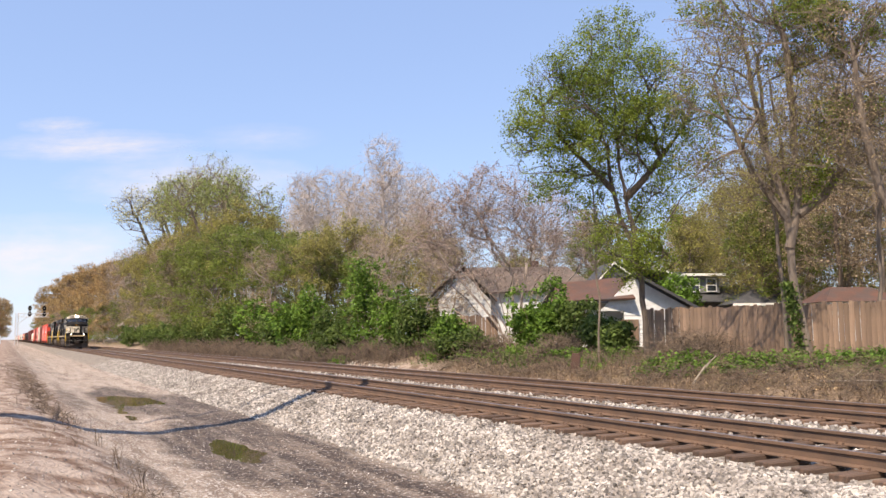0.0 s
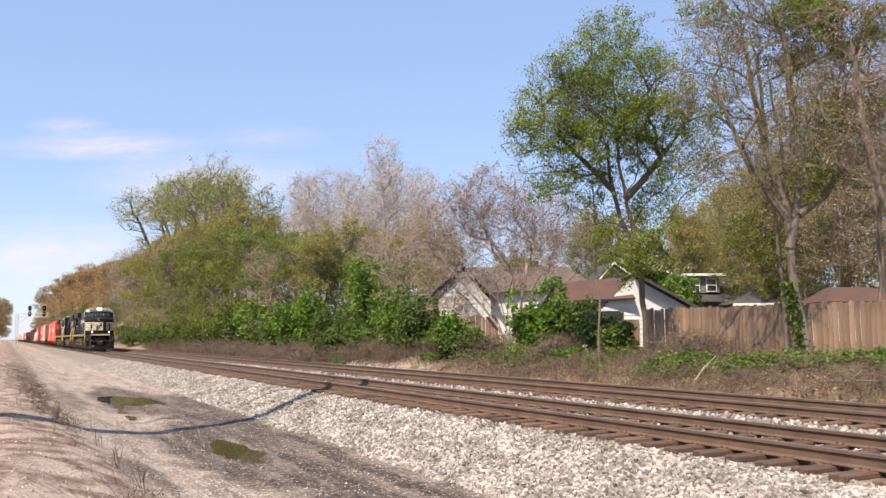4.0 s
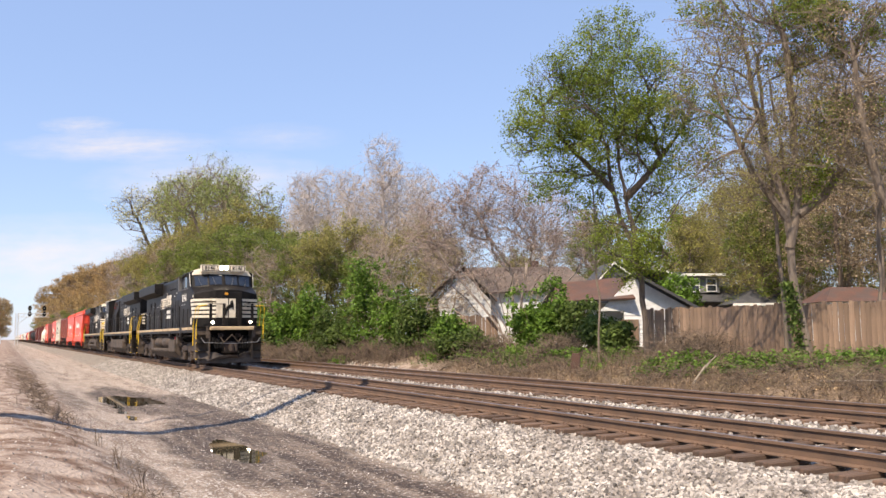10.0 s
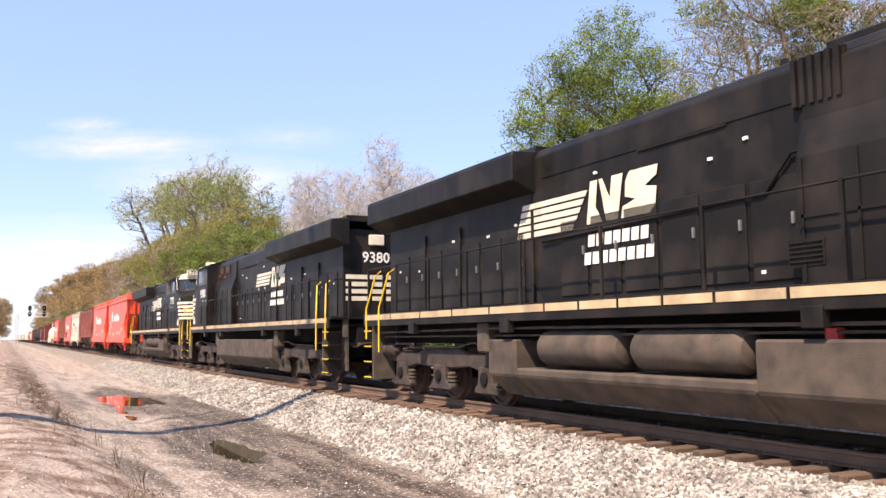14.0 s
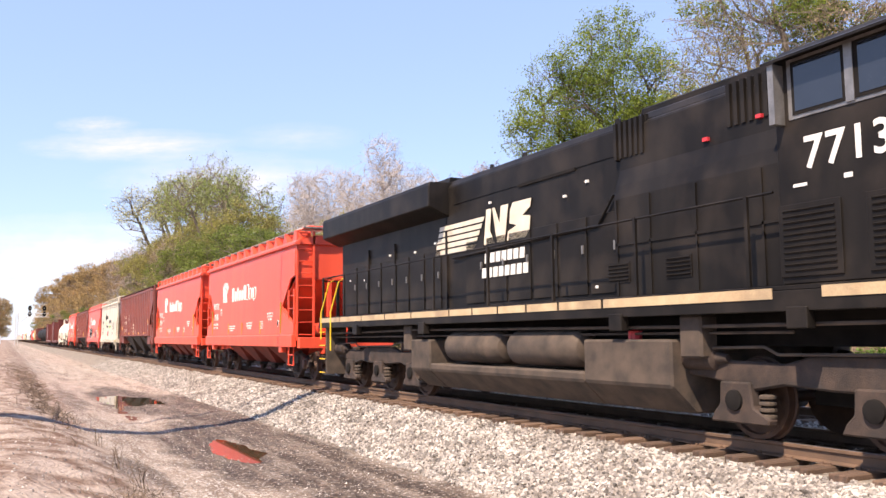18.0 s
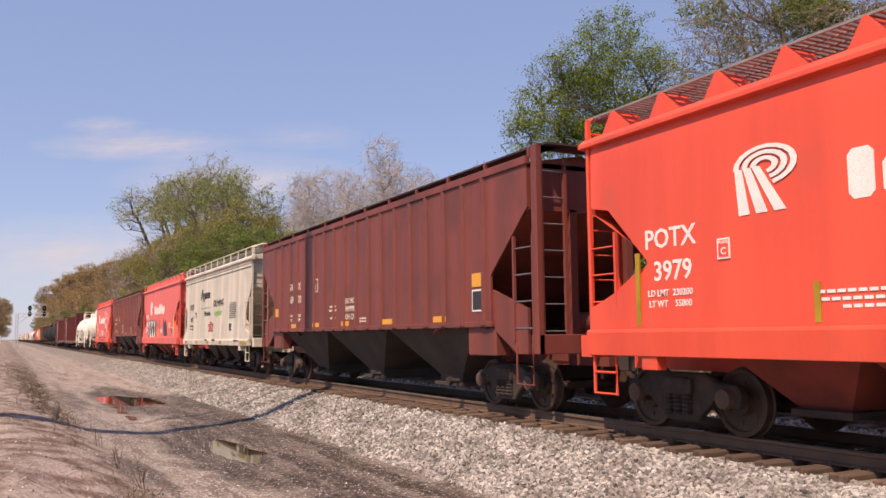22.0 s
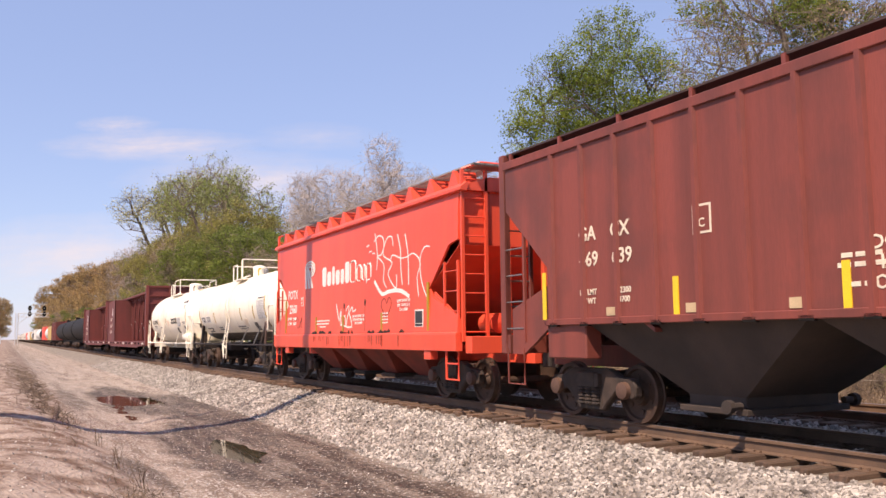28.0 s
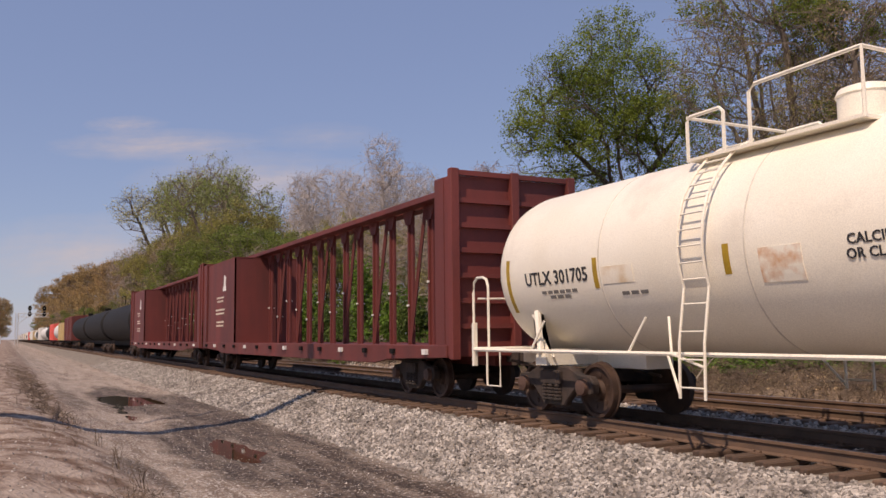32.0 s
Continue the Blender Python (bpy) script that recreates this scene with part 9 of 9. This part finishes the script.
def clapboards(parent, x0, x1, y, z0, z1):
    """A wall of overlapping boards, each one its own piece."""
    n = max(2, int((z1 - z0) / 0.2))
    wall = part("wall", MB().box(x0, x1, y + 0.012, y + 0.1, z0, z1), M_SIDING, parent)
    h = (z1 - z0) / n
    me = MB().add([(x0, -0.03, 0), (x1, -0.03, 0), (x1, 0, h), (x0, 0, h), (x0, 0.01, 0), (x1, 0.01, 0), (x1, 0.01, h), (x0, 0.01, h)],
                  [(0, 1, 2, 3), (4, 7, 6, 5), (0, 4, 5, 1), (3, 2, 6, 7), (0, 3, 7, 4), (1, 5, 6, 2)]).mesh("clapboard")
    me.materials.append(M_SIDING)
    for k in range(n):
        part("clapboard", me, None, wall, m=pose(0, y, z0 + k * h))


def roof_plane(mb, a, b, c, d, t=0.08):
    q = [Vector(p) for p in (a, b, c, d)]
    n = (q[1] - q[0]).cross(q[3] - q[0]).normalized() * t
    mb.loft([q, [p + n for p in q]])


def window(parent, x, y, z, w, h):
    fr = part("window", MB().box(x - w / 2 - 0.07, x + w / 2 + 0.07, y - 0.06, y + 0.02, z - h / 2 - 0.07, z + h / 2 + 0.07), M_WHITE, parent)
    part("pane", MB().box(x - w / 2, x + w / 2, y - 0.075, y - 0.05, z - h / 2, z + h / 2), M_GLASS, fr)
    part("sash_bar", MB().box(x - w / 2, x + w / 2, y - 0.085, y - 0.07, z - 0.025, z + 0.025), M_WHITE, fr)


# white house with a brown roof
h1 = empty("house", "white house with brown shingle roof behind the trees", "house", "houses beyond the fence", VIEW)
clapboards(h1, -0.3, 3.0, 54.0, 0.7, 3.5)
part("wall", MB().box(3.0, 9.6, 54.6, 54.75, 0.7, 4.1).box(-0.3, 9.6, 60.0, 60.15, 0.7, 4.0).box(-0.3, -0.15, 54.0, 60.0, 0.7, 3.5).box(9.45, 9.6, 54.6, 60.0, 0.7, 4.0), M_SIDING, h1)
part("gable", MB().prism([(-0.3, 3.5), (3.0, 3.5), (1.3, 5.3)], "y", 54.0, 54.1), M_SIDING, h1)
mb = MB()
roof_plane(mb, (-0.8, 53.6, 3.9), (1.3, 53.6, 5.65), (1.3, 59.0, 5.65), (-0.8, 59.0, 3.9))
roof_plane(mb, (1.3, 53.6, 5.65), (3.4, 53.6, 3.4), (3.4, 59.0, 3.4), (1.3, 59.0, 5.65))
part("roof", mb, M_SHINGLE, h1)
mb = MB()
roof_plane(mb, (2.2, 54.2, 3.9), (9.9, 54.2, 4.15), (8.3, 57.5, 5.8), (1.4, 57.5, 5.8))
roof_plane(mb, (9.9, 54.2, 4.15), (9.9, 60.6, 4.15), (8.3, 57.5, 5.8), (8.3, 57.4, 5.8))
roof_plane(mb, (9.9, 60.6, 4.15), (2.2, 60.6, 4.0), (1.4, 57.5, 5.8), (8.3, 57.5, 5.8))
part("roof", mb, M_SHINGLE, h1)
part("chimney", MB().box(6.0, 6.5, 57.6, 58.1, 5.4, 6.3), M_RUSTROOF, h1, bevel=0.02)

# shed with a rusted metal roof and a white gable
sh = empty("shed", "white board shed with a rusted metal roof", "shed", "houses beyond the fence", VIEW)
clapboards(sh, 5.3, 8.3, 40.0, 0.7, 2.75)
clapboards(sh, 8.3, 11.4, 39.2, 0.7, 2.35)
part("gable", MB().prism([(7.2, 2.35), (11.5, 2.35), (8.75, 3.9)], "y", 39.2, 39.32), M_SIDING, sh)
part("wall", MB().box(5.3, 5.42, 40.0, 45.0, 0.7, 2.7).box(11.3, 11.42, 39.2, 45.0, 0.7, 2.35).box(5.3, 11.4, 45.0, 45.12, 0.7, 2.4), M_SIDING, sh)
mb = MB()
roof_plane(mb, (5.0, 39.6, 2.75), (8.75, 38.7, 2.85), (8.75, 42.0, 4.0), (5.6, 42.0, 3.75))
part("roof", mb, M_RUSTROOF, sh)
mb = MB()
roof_plane(mb, (8.75, 38.7, 4.02), (11.8, 38.7, 2.3), (11.8, 45.4, 2.3), (8.75, 45.4, 4.02))
roof_plane(mb, (5.0, 45.4, 2.6), (8.75, 45.4, 4.0), (8.75, 41.9, 4.0), (5.4, 41.9, 3.7))
part("roof", mb, M_SHINGLEGREY, sh)
part("door", MB().box(8.15, 8.95, 39.1, 39.16, 0.75, 1.95), M_PLANK, sh)
part("fascia", MB().prism([(8.7, 3.98), (11.85, 2.2), (11.85, 2.34), (8.7, 4.12)], "y", 38.62, 38.7), M_SHINGLEGREY, sh)

# grey-roofed house with white trim and a dormer
h2 = empty("house", "grey-roofed house with white trim and a dormer", "house", "houses beyond the fence", VIEW)
part("wall", MB().box(9.6, 20.5, 56.2, 56.15, 0.8, 4.4).box(9.6, 9.75, 56.0, 64.0, 0.8, 4.4).box(20.35, 20.5, 56.0, 64.0, 0.8, 3.4).box(9.6, 20.5, 63.9, 64.05, 0.8, 4.4), M_GREYWALL, h2)
part("gable", MB().prism([(10.0, 4.4), (12.3, 4.4), (12.3, 4.9), (11.1, 5.75), (10.0, 4.7)], "y", 55.4, 55.5), M_GREYWALL, h2)
mb = MB()
roof_plane(mb, (11.1, 55.0, 5.9), (15.0, 55.0, 5.0), (15.4, 60, 5.6), (11.1, 60.0, 6.0))
roof_plane(mb, (9.9, 55.0, 4.65), (11.1, 55.0, 5.9), (11.1, 60.0, 6.0), (9.9, 60.0, 4.7))
roof_plane(mb, (12.0, 54.6, 3.4), (20.6, 54.6, 3.1), (18.6, 59.5, 5.4), (12.4, 59.5, 5.7))
roof_plane(mb, (12.4, 59.6, 5.7), (18.6, 59.6, 5.4), (20.6, 64.4, 3.2), (11.0, 64.4, 3.4))
part("roof", mb, M_SHINGLEGREY, h2)
for a, b in (((10.0, 4.62), (11.1, 5.82)), ((11.1, 5.82), (12.3, 4.9)), ((12.85, 5.86), (14.8, 5.1))):
    part("trim", MB().prism([a, b, (b[0], b[1] + 0.13), (a[0], a[1] + 0.13)], "y", 54.85, 54.95), M_WHITE, h2)
dm = part("dormer", MB().box(15.9, 18.1, 55.6, 58.5, 3.9, 5.0), M_GREYWALL, h2)
part("dormer_roof", MB().prism([(15.7, 5.0), (18.4, 4.98), (18.4, 5.14), (15.7, 5.16)], "y", 55.2, 58.8), M_WHITE, h2)
window(h2, 16.45, 55.6, 4.4, 0.55, 0.75)
window(h2, 17.55, 55.6, 4.4, 0.55, 0.75)
# low roofs beside it
h3 = empty("outbuilding", "low outbuilding with grey hipped roof and white fascia", "outbuilding", "houses beyond the fence", VIEW)
part("wall", MB().box(18.0, 22.2, 52.0, 55.0, 0.8, 3.0), M_GREYWALL, h3)
part("roof", MB().loft([[(17.6, 51.6, 3.02), (22.6, 51.6, 3.0), (22.6, 55.4, 3.0), (17.6, 55.4, 3.02)], [(19.4, 53.2, 4.0), (20.6, 53.2, 4.0), (20.6, 53.8, 4.0), (19.4, 53.8, 4.0)]]), M_SHINGLEGREY, h3)
part("fascia", MB().box(17.55, 22.65, 51.5, 51.58, 2.9, 3.06), M_WHITE, h3)
h4 = empty("outbuilding", "small outbuilding with a brown hipped roof", "outbuilding", "houses beyond the fence", VIEW)
part("wall", MB().box(18.3, 21.4, 40.3, 43.0, 0.8, 2.75), M_SIDING, h4)
part("roof", MB().loft([[(18.0, 40.0, 2.72), (21.8, 40.0, 2.7), (21.8, 43.3, 2.7), (18.0, 43.3, 2.72)], [(18.9, 41.4, 3.45), (20.8, 41.4, 3.45), (20.8, 41.9, 3.45), (18.9, 41.9, 3.45)]]), M_RUSTROOF, h4)

# board fence
fence = empty("board_fence", "tall weathered wooden board fence along the bank", "fence")
posts = [(-24.6, 11.9), (-22.0, 12.4), (-19.0, 12.75), (-16.6, 13.5), (-12.5, 14.6), (-9.0, 15.4)]
rf = random.Random(3)
boards = [MB().prism([(-w, 0), (w, 0), (w, 1.0), (w - 0.02, 1.015), (-w + 0.02, 1.012), (-w, 0.998)], "y", -0.011, 0.011).mesh("board") for w in (0.074, 0.0745, 0.073)]
for b in boards:
    b.materials.append(M_PLANK)
for (xa, ya), (xb, yb) in zip(posts, posts[1:]):
    ln = math.hypot(xb - xa, yb - ya)
    n = int(ln / 0.148)
    ang = math.degrees(math.atan2(yb - ya, xb - xa))
    for k in range(n):
        t = (k + 0.5) / n
        x, y = xa + (xb - xa) * t, ya + (yb - ya) * t
        z = height(x, y) - 0.05
        b = part("board", rf.choice(boards), None, fence, m=pose(x + rf.uniform(-0.01, 0.01), y + rf.uniform(-0.006, 0.006), z, rf.uniform(-0.3, 0.3), rf.uniform(-0.5, 0.5), ang))
        b.scale = (1, 1, 2.17 - z + rf.uniform(-0.06, 0.05))
    for z in (0.85, 1.75):
        part("fence_rail", MB().tube([(xa, ya + 0.06, z), (xb, yb + 0.06, z)], 0.045, 4), M_PLANK, fence)
    part("fence_post", MB().box(xa - 0.05, xa + 0.05, ya + 0.02, ya + 0.12, 0.3, 2.2), M_PLANK, fence)
# old grey fence by the white house
fg = empty("board_fence", "short run of grey boards before the white house", "fence")
for k in range(14):
    t = k / 13
    x, y = -39.8 + 0.9 * t, 11.9 + 2.0 * t
    b = part("board", boards[k % 3], None, fg, m=pose(x, y, height(x, y) - 0.05, 0, rf.uniform(-1, 1), 65))
    b.scale = (1.05, 1, 1.75 + rf.uniform(-0.08, 0.08))
# rusted marker post and line-side stub
tagged(part("marker_post", MB().box(-0.16, 0.16, -0.03, 0.03, -0.1, 0.62).prism([(-0.16, 0.62), (0.16, 0.62), (0.1, 0.7), (-0.14, 0.68)], "y", -0.03, 0.03), M_RUSTROOF, None, m=pose(-25.2, 9.0, height(-25.2, 9.0), 4, 6, 50), bevel=0.01), "rusted steel marker post leaning on the bank", "post")
tagged(part("utility_pole", MB().tube([(0, 0, -0.2), (0, 0, 8.3)], 0.12, 8, 0.09).box(-0.9, 0.9, -0.05, 0.05, 7.5, 7.62), M_BARKPALE, None, m=pose(-52.7, 40.6, 0.9)), "pale wooden utility pole behind the houses", "pole", "utility poles")
tagged(part("utility_pole", MB().tube([(0, 0, -0.2), (0, 0, 6.6)], 0.1, 8, 0.08).tube([(0, 0, 6.4), (0.5, 0.3, 6.5)], 0.04), M_SIDING, None, m=pose(-72.4, 13.6, 0.5)), "pale pole with a small lamp arm among the trees", "pole", "utility poles")
# poles beside the road, behind the camera's left
tagged(part("utility_pole", MB().tube([(0, 0, -0.3), (0.03, 0, 9), (0.05, 0, 18.4)], 0.3, 12, 0.22), M_BARK, None, m=pose(-18.2, -9.85, height(-18.2, -9.85))), "tall brown wooden utility pole beside the road", "pole", "utility poles")
# unseen thin pole, added only to cast the second narrow shadow
tagged(part("utility_pole", MB().tube([(0, 0, -0.3), (-0.06, 0, 9), (0.02, 0, 18.2)], 0.08, 8, 0.05), M_BARK, None, m=pose(-20.9, -9.9, height(-20.9, -9.9))), "unseen thin tall pole, added for its narrow shadow", "pole", "utility poles")

# signal bridge far down the line
sg = empty("signal_bridge", "silver cantilever signal bridge far down the line", "signal", m=pose(-300, 0, 0))
M_SILVER = mat("aluminium_paint", (0.6, 0.6, 0.6), 0.45, metal=0.3, amount=0.15)
for dx in (-0.5, 0.5):
    for y in (-6.9, -6.1):
        part("mast", MB().tube([(dx, y, -0.5), (dx * 0.8, y, 9.6)], 0.09, 6), M_SILVER, sg)
for k in range(7):
    z = 0.5 + k * 1.3
    part("mast_brace", MB().tube([(-0.5, -6.9, z), (0.5, -6.1, z + 1.2)], 0.05, 4).tube([(-0.5, -6.1, z), (0.5, -6.9, z + 1.2)], 0.05, 4), M_SILVER, sg)
for z in (8.4, 9.5):
    for dx in (-0.4, 0.4):
        part("arm_chord", MB().tube([(dx, -6.5, z), (dx, 2.6, z)], 0.08, 6), M_SILVER, sg)
for k in range(8):
    y = -6.3 + k * 1.1
    part("arm_brace", MB().tube([(0.4, y, 8.4), (0.4, y + 1.1, 9.5)], 0.05, 4), M_SILVER, sg)
part("knee_brace", MB().tube([(0, -6.1, 6.2), (0, -3.6, 8.4)], 0.08, 6), M_SILVER, sg)
part("walkway", MB().box(-0.6, 0.6, -6.6, 2.7, 8.3, 8.36), M_SILVER, sg)
for y in (-2.95, 1.2):
    for z in (9.3, 11.1):
        hd = part("signal_head", MB().turn([(0.3, 0.55), (0.36, 0.6), (0.45, 0.6), (0.46, 0.02)], 16, "x", (0, y, z)).box(0.0, 0.4, y - 0.35, y + 0.35, z - 0.8, z + 0.8), M_DARK, sg)
        part("lens", MB().turn([(0.46, 0.14), (0.5, 0.13), (0.51, 0.01)], 10, "x", (0, y, z)), M_LENS, hd)
    part("head_mast", MB().tube([(0, y, 8.4), (0, y, 12.0)], 0.08, 6), M_SILVER, sg)
# pale trackside cabinet far off
tagged(part("relay_cabinet", MB().box(-1.2, 1.2, -1.5, 1.5, 0, 2.6), M_SILVER, None, m=pose(-330, -12.4, height(-330, -12.4)), bevel=0.05), "pale trackside equipment cabinet far down the line", "cabinet")


# ---- ballast stones ----
def stones(label, n, region, size, seed):
    r = np.random.RandomState(seed)
    base = np.array([(-1, -1, -1), (1, -1, -1), (1, 1, -1), (-1, 1, -1), (-1, -1, 1), (1, -1, 1), (1, 1, 1), (-1, 1, 1)], float) * 0.5
    quads = np.array([(0, 3, 2, 1), (4, 5, 6, 7), (0, 1, 5, 4), (1, 2, 6, 5), (2, 3, 7, 6), (3, 0, 4, 7)])
    v = np.empty((n, 8, 3))
    for k in range(n):
        x, y = region(r)
        s = size * r.uniform(0.6, 1.5)
        q = Euler((r.uniform(0, 6), r.uniform(0, 6), r.uniform(0, 6))).to_matrix()
        p = base * (1 + r.uniform(-0.35, 0.35, (8, 3))) * s * np.array([1.2, 0.9, 0.75])
        v[k] = p @ np.array(q).T + np.array([x, y, height(x, y) + s * 0.16])
    f = (np.arange(n)[:, None, None] * 8 + quads[None]).reshape(-1, 4)
    me = bpy.data.meshes.new("ballast")
    me.from_pydata(v.reshape(-1, 3).tolist(), [], f.tolist())
    me.materials.append(M_STONE)
    return tagged(new("ballast", me), label, "gravel", kind="stuff")


stones("pale grey ballast stones on the near shoulder", 42000, lambda r: (-5.5 - 66 * r.rand() ** 1.9, r.uniform(-3.4, -1.25)), 0.04, 1)
stones("pale grey ballast stones between the tracks", 9000, lambda r: (-4.5 - 50 * r.rand() ** 1.8, r.uniform(1.2, 3.1)), 0.05, 2)
stones("pale grey ballast stones between the rails", 4500, lambda r: (-4.5 - 26 * r.rand() ** 1.3, r.uniform(-0.7, 0.7)), 0.05, 3)
stones("pale ballast stones beyond the far track", 9000, lambda r: (-8 - 52 * r.rand() ** 1.1, r.uniform(5.2, 7.9)), 0.06, 4)
stones("pale gravel heaped beside the far track", 2600, lambda r: (-38.5 - 15 * r.rand(), 7.0 + 0.5 * r.normal()), 0.085, 6)
stones("loose gravel strewn over the dirt road", 5200, lambda r: (-6.5 - 26 * r.rand() ** 1.5, -3.2 - 6.6 * r.rand()), 0.014, 5)


# ---- thin clouds, very far off ----
def cloud_material(seed, alpha):
    m = bpy.data.materials.new("thin_cloud")
    m.use_nodes = True
    nt = m.node_tree
    n, l = nt.nodes, nt.links
    n.clear()
    out = n.new("ShaderNodeOutputMaterial")
    mx = n.new("ShaderNodeMixShader")
    tr = n.new("ShaderNodeBsdfTransparent")
    em = n.new("ShaderNodeEmission")
    em.inputs["Color"].default_value, em.inputs["Strength"].default_value = (0.95, 0.93, 1.0, 1), 0.62
    tc = n.new("ShaderNodeTexCoord")
    mp = n.new("ShaderNodeMapping")
    mp.inputs["Scale"].default_value = (1.0, 1.0, 2.6)
    mp.inputs["Location"].default_value = (seed, 0, 0)
    l.new(tc.outputs["Object"], mp.inputs["Vector"])
    nz = n.new("ShaderNodeTexNoise")
    nz.inputs["Scale"].default_value, nz.inputs["Detail"].default_value, nz.inputs["Roughness"].default_value = 0.011, 9, 0.62
    l.new(mp.outputs[0], nz.inputs["Vector"])
    gr = n.new("ShaderNodeTexGradient")
    gr.gradient_type = "SPHERICAL"
    m2 = n.new("ShaderNodeMapping")
    m2.inputs["Scale"].default_value = (1 / 360, 1, 1 / 120)
    l.new(tc.outputs["Object"], m2.inputs["Vector"])
    l.new(m2.outputs[0], gr.inputs["Vector"])
    mul = n.new("ShaderNodeMath")
    mul.operation = "MULTIPLY"
    l.new(nz.outputs["Fac"], mul.inputs[0])
    l.new(gr.outputs["Fac"], mul.inputs[1])
    rg = n.new("ShaderNodeMapRange")
    rg.inputs["From Min"].default_value, rg.inputs["From Max"].default_value, rg.inputs["To Max"].default_value = 0.08, 0.55, alpha
    l.new(mul.outputs[0], rg.inputs["Value"])
    l.new(rg.outputs[0], mx.inputs[0])
    l.new(tr.outputs[0], mx.inputs[1])
    l.new(em.outputs[0], mx.inputs[2])
    l.new(mx.outputs[0], out.inputs["Surface"])
    return m


def cloud(x, y, z, size, seed, alpha):
    v = [(-360, 0, -120), (360, 0, -120), (360, 0, 120), (-360, 0, 120)]
    c = part("cloud", MB().add(v, [(0, 1, 2, 3)]), cloud_material(seed, alpha))
    tagged(c, "thin white wisp of cloud in a pale blue sky", "cloud", "clouds", kind="structure")
    c.visible_shadow = False
    c.scale = (size[0], 1, size[1])
    local = VIEW @ pose(x, y, z)
    DRIFT.append((c, local))


DRIFT = []
cloud(-1150, 2500, 640, (0.45, 0.3), 3.0, 0.4)
cloud(-1050, 2520, 580, (1.15, 0.55), 40.0, 0.6)
cloud(-760, 2550, 470, (1.4, 1.0), 90.0, 0.6)
cloud(-560, 2560, 610, (0.7, 0.5), 140.0, 0.22)
cloud(-1250, 2580, 250, (1.7, 1.4), 190.0, 0.6)



def motions():
    for thing, s, turn in MOVERS:
        walk(thing, [(t, pose(g - s, 0, 0, 0, 0, turn)) for t, g in RIDE])
    for c, local in DRIFT:
        size = c.scale.copy()
        walk(c, [(0, local), (32, local @ pose(200, 0, 0))])
        c.scale = size
    # the wheels roll: a row each second frame, by the way that the train has gone
    ticks = [k / 15 for k in range(0, 481)]
    way = np.interp(ticks, [t for t, _ in RIDE], [g for _, g in RIDE])
    for wheel, x, r, d in ROLLERS:
        walk(wheel, [(t, pose(x, 0, r, 0, d * math.degrees((g - way[0]) / r), 0)) for t, g in zip(ticks, way)])


motions()
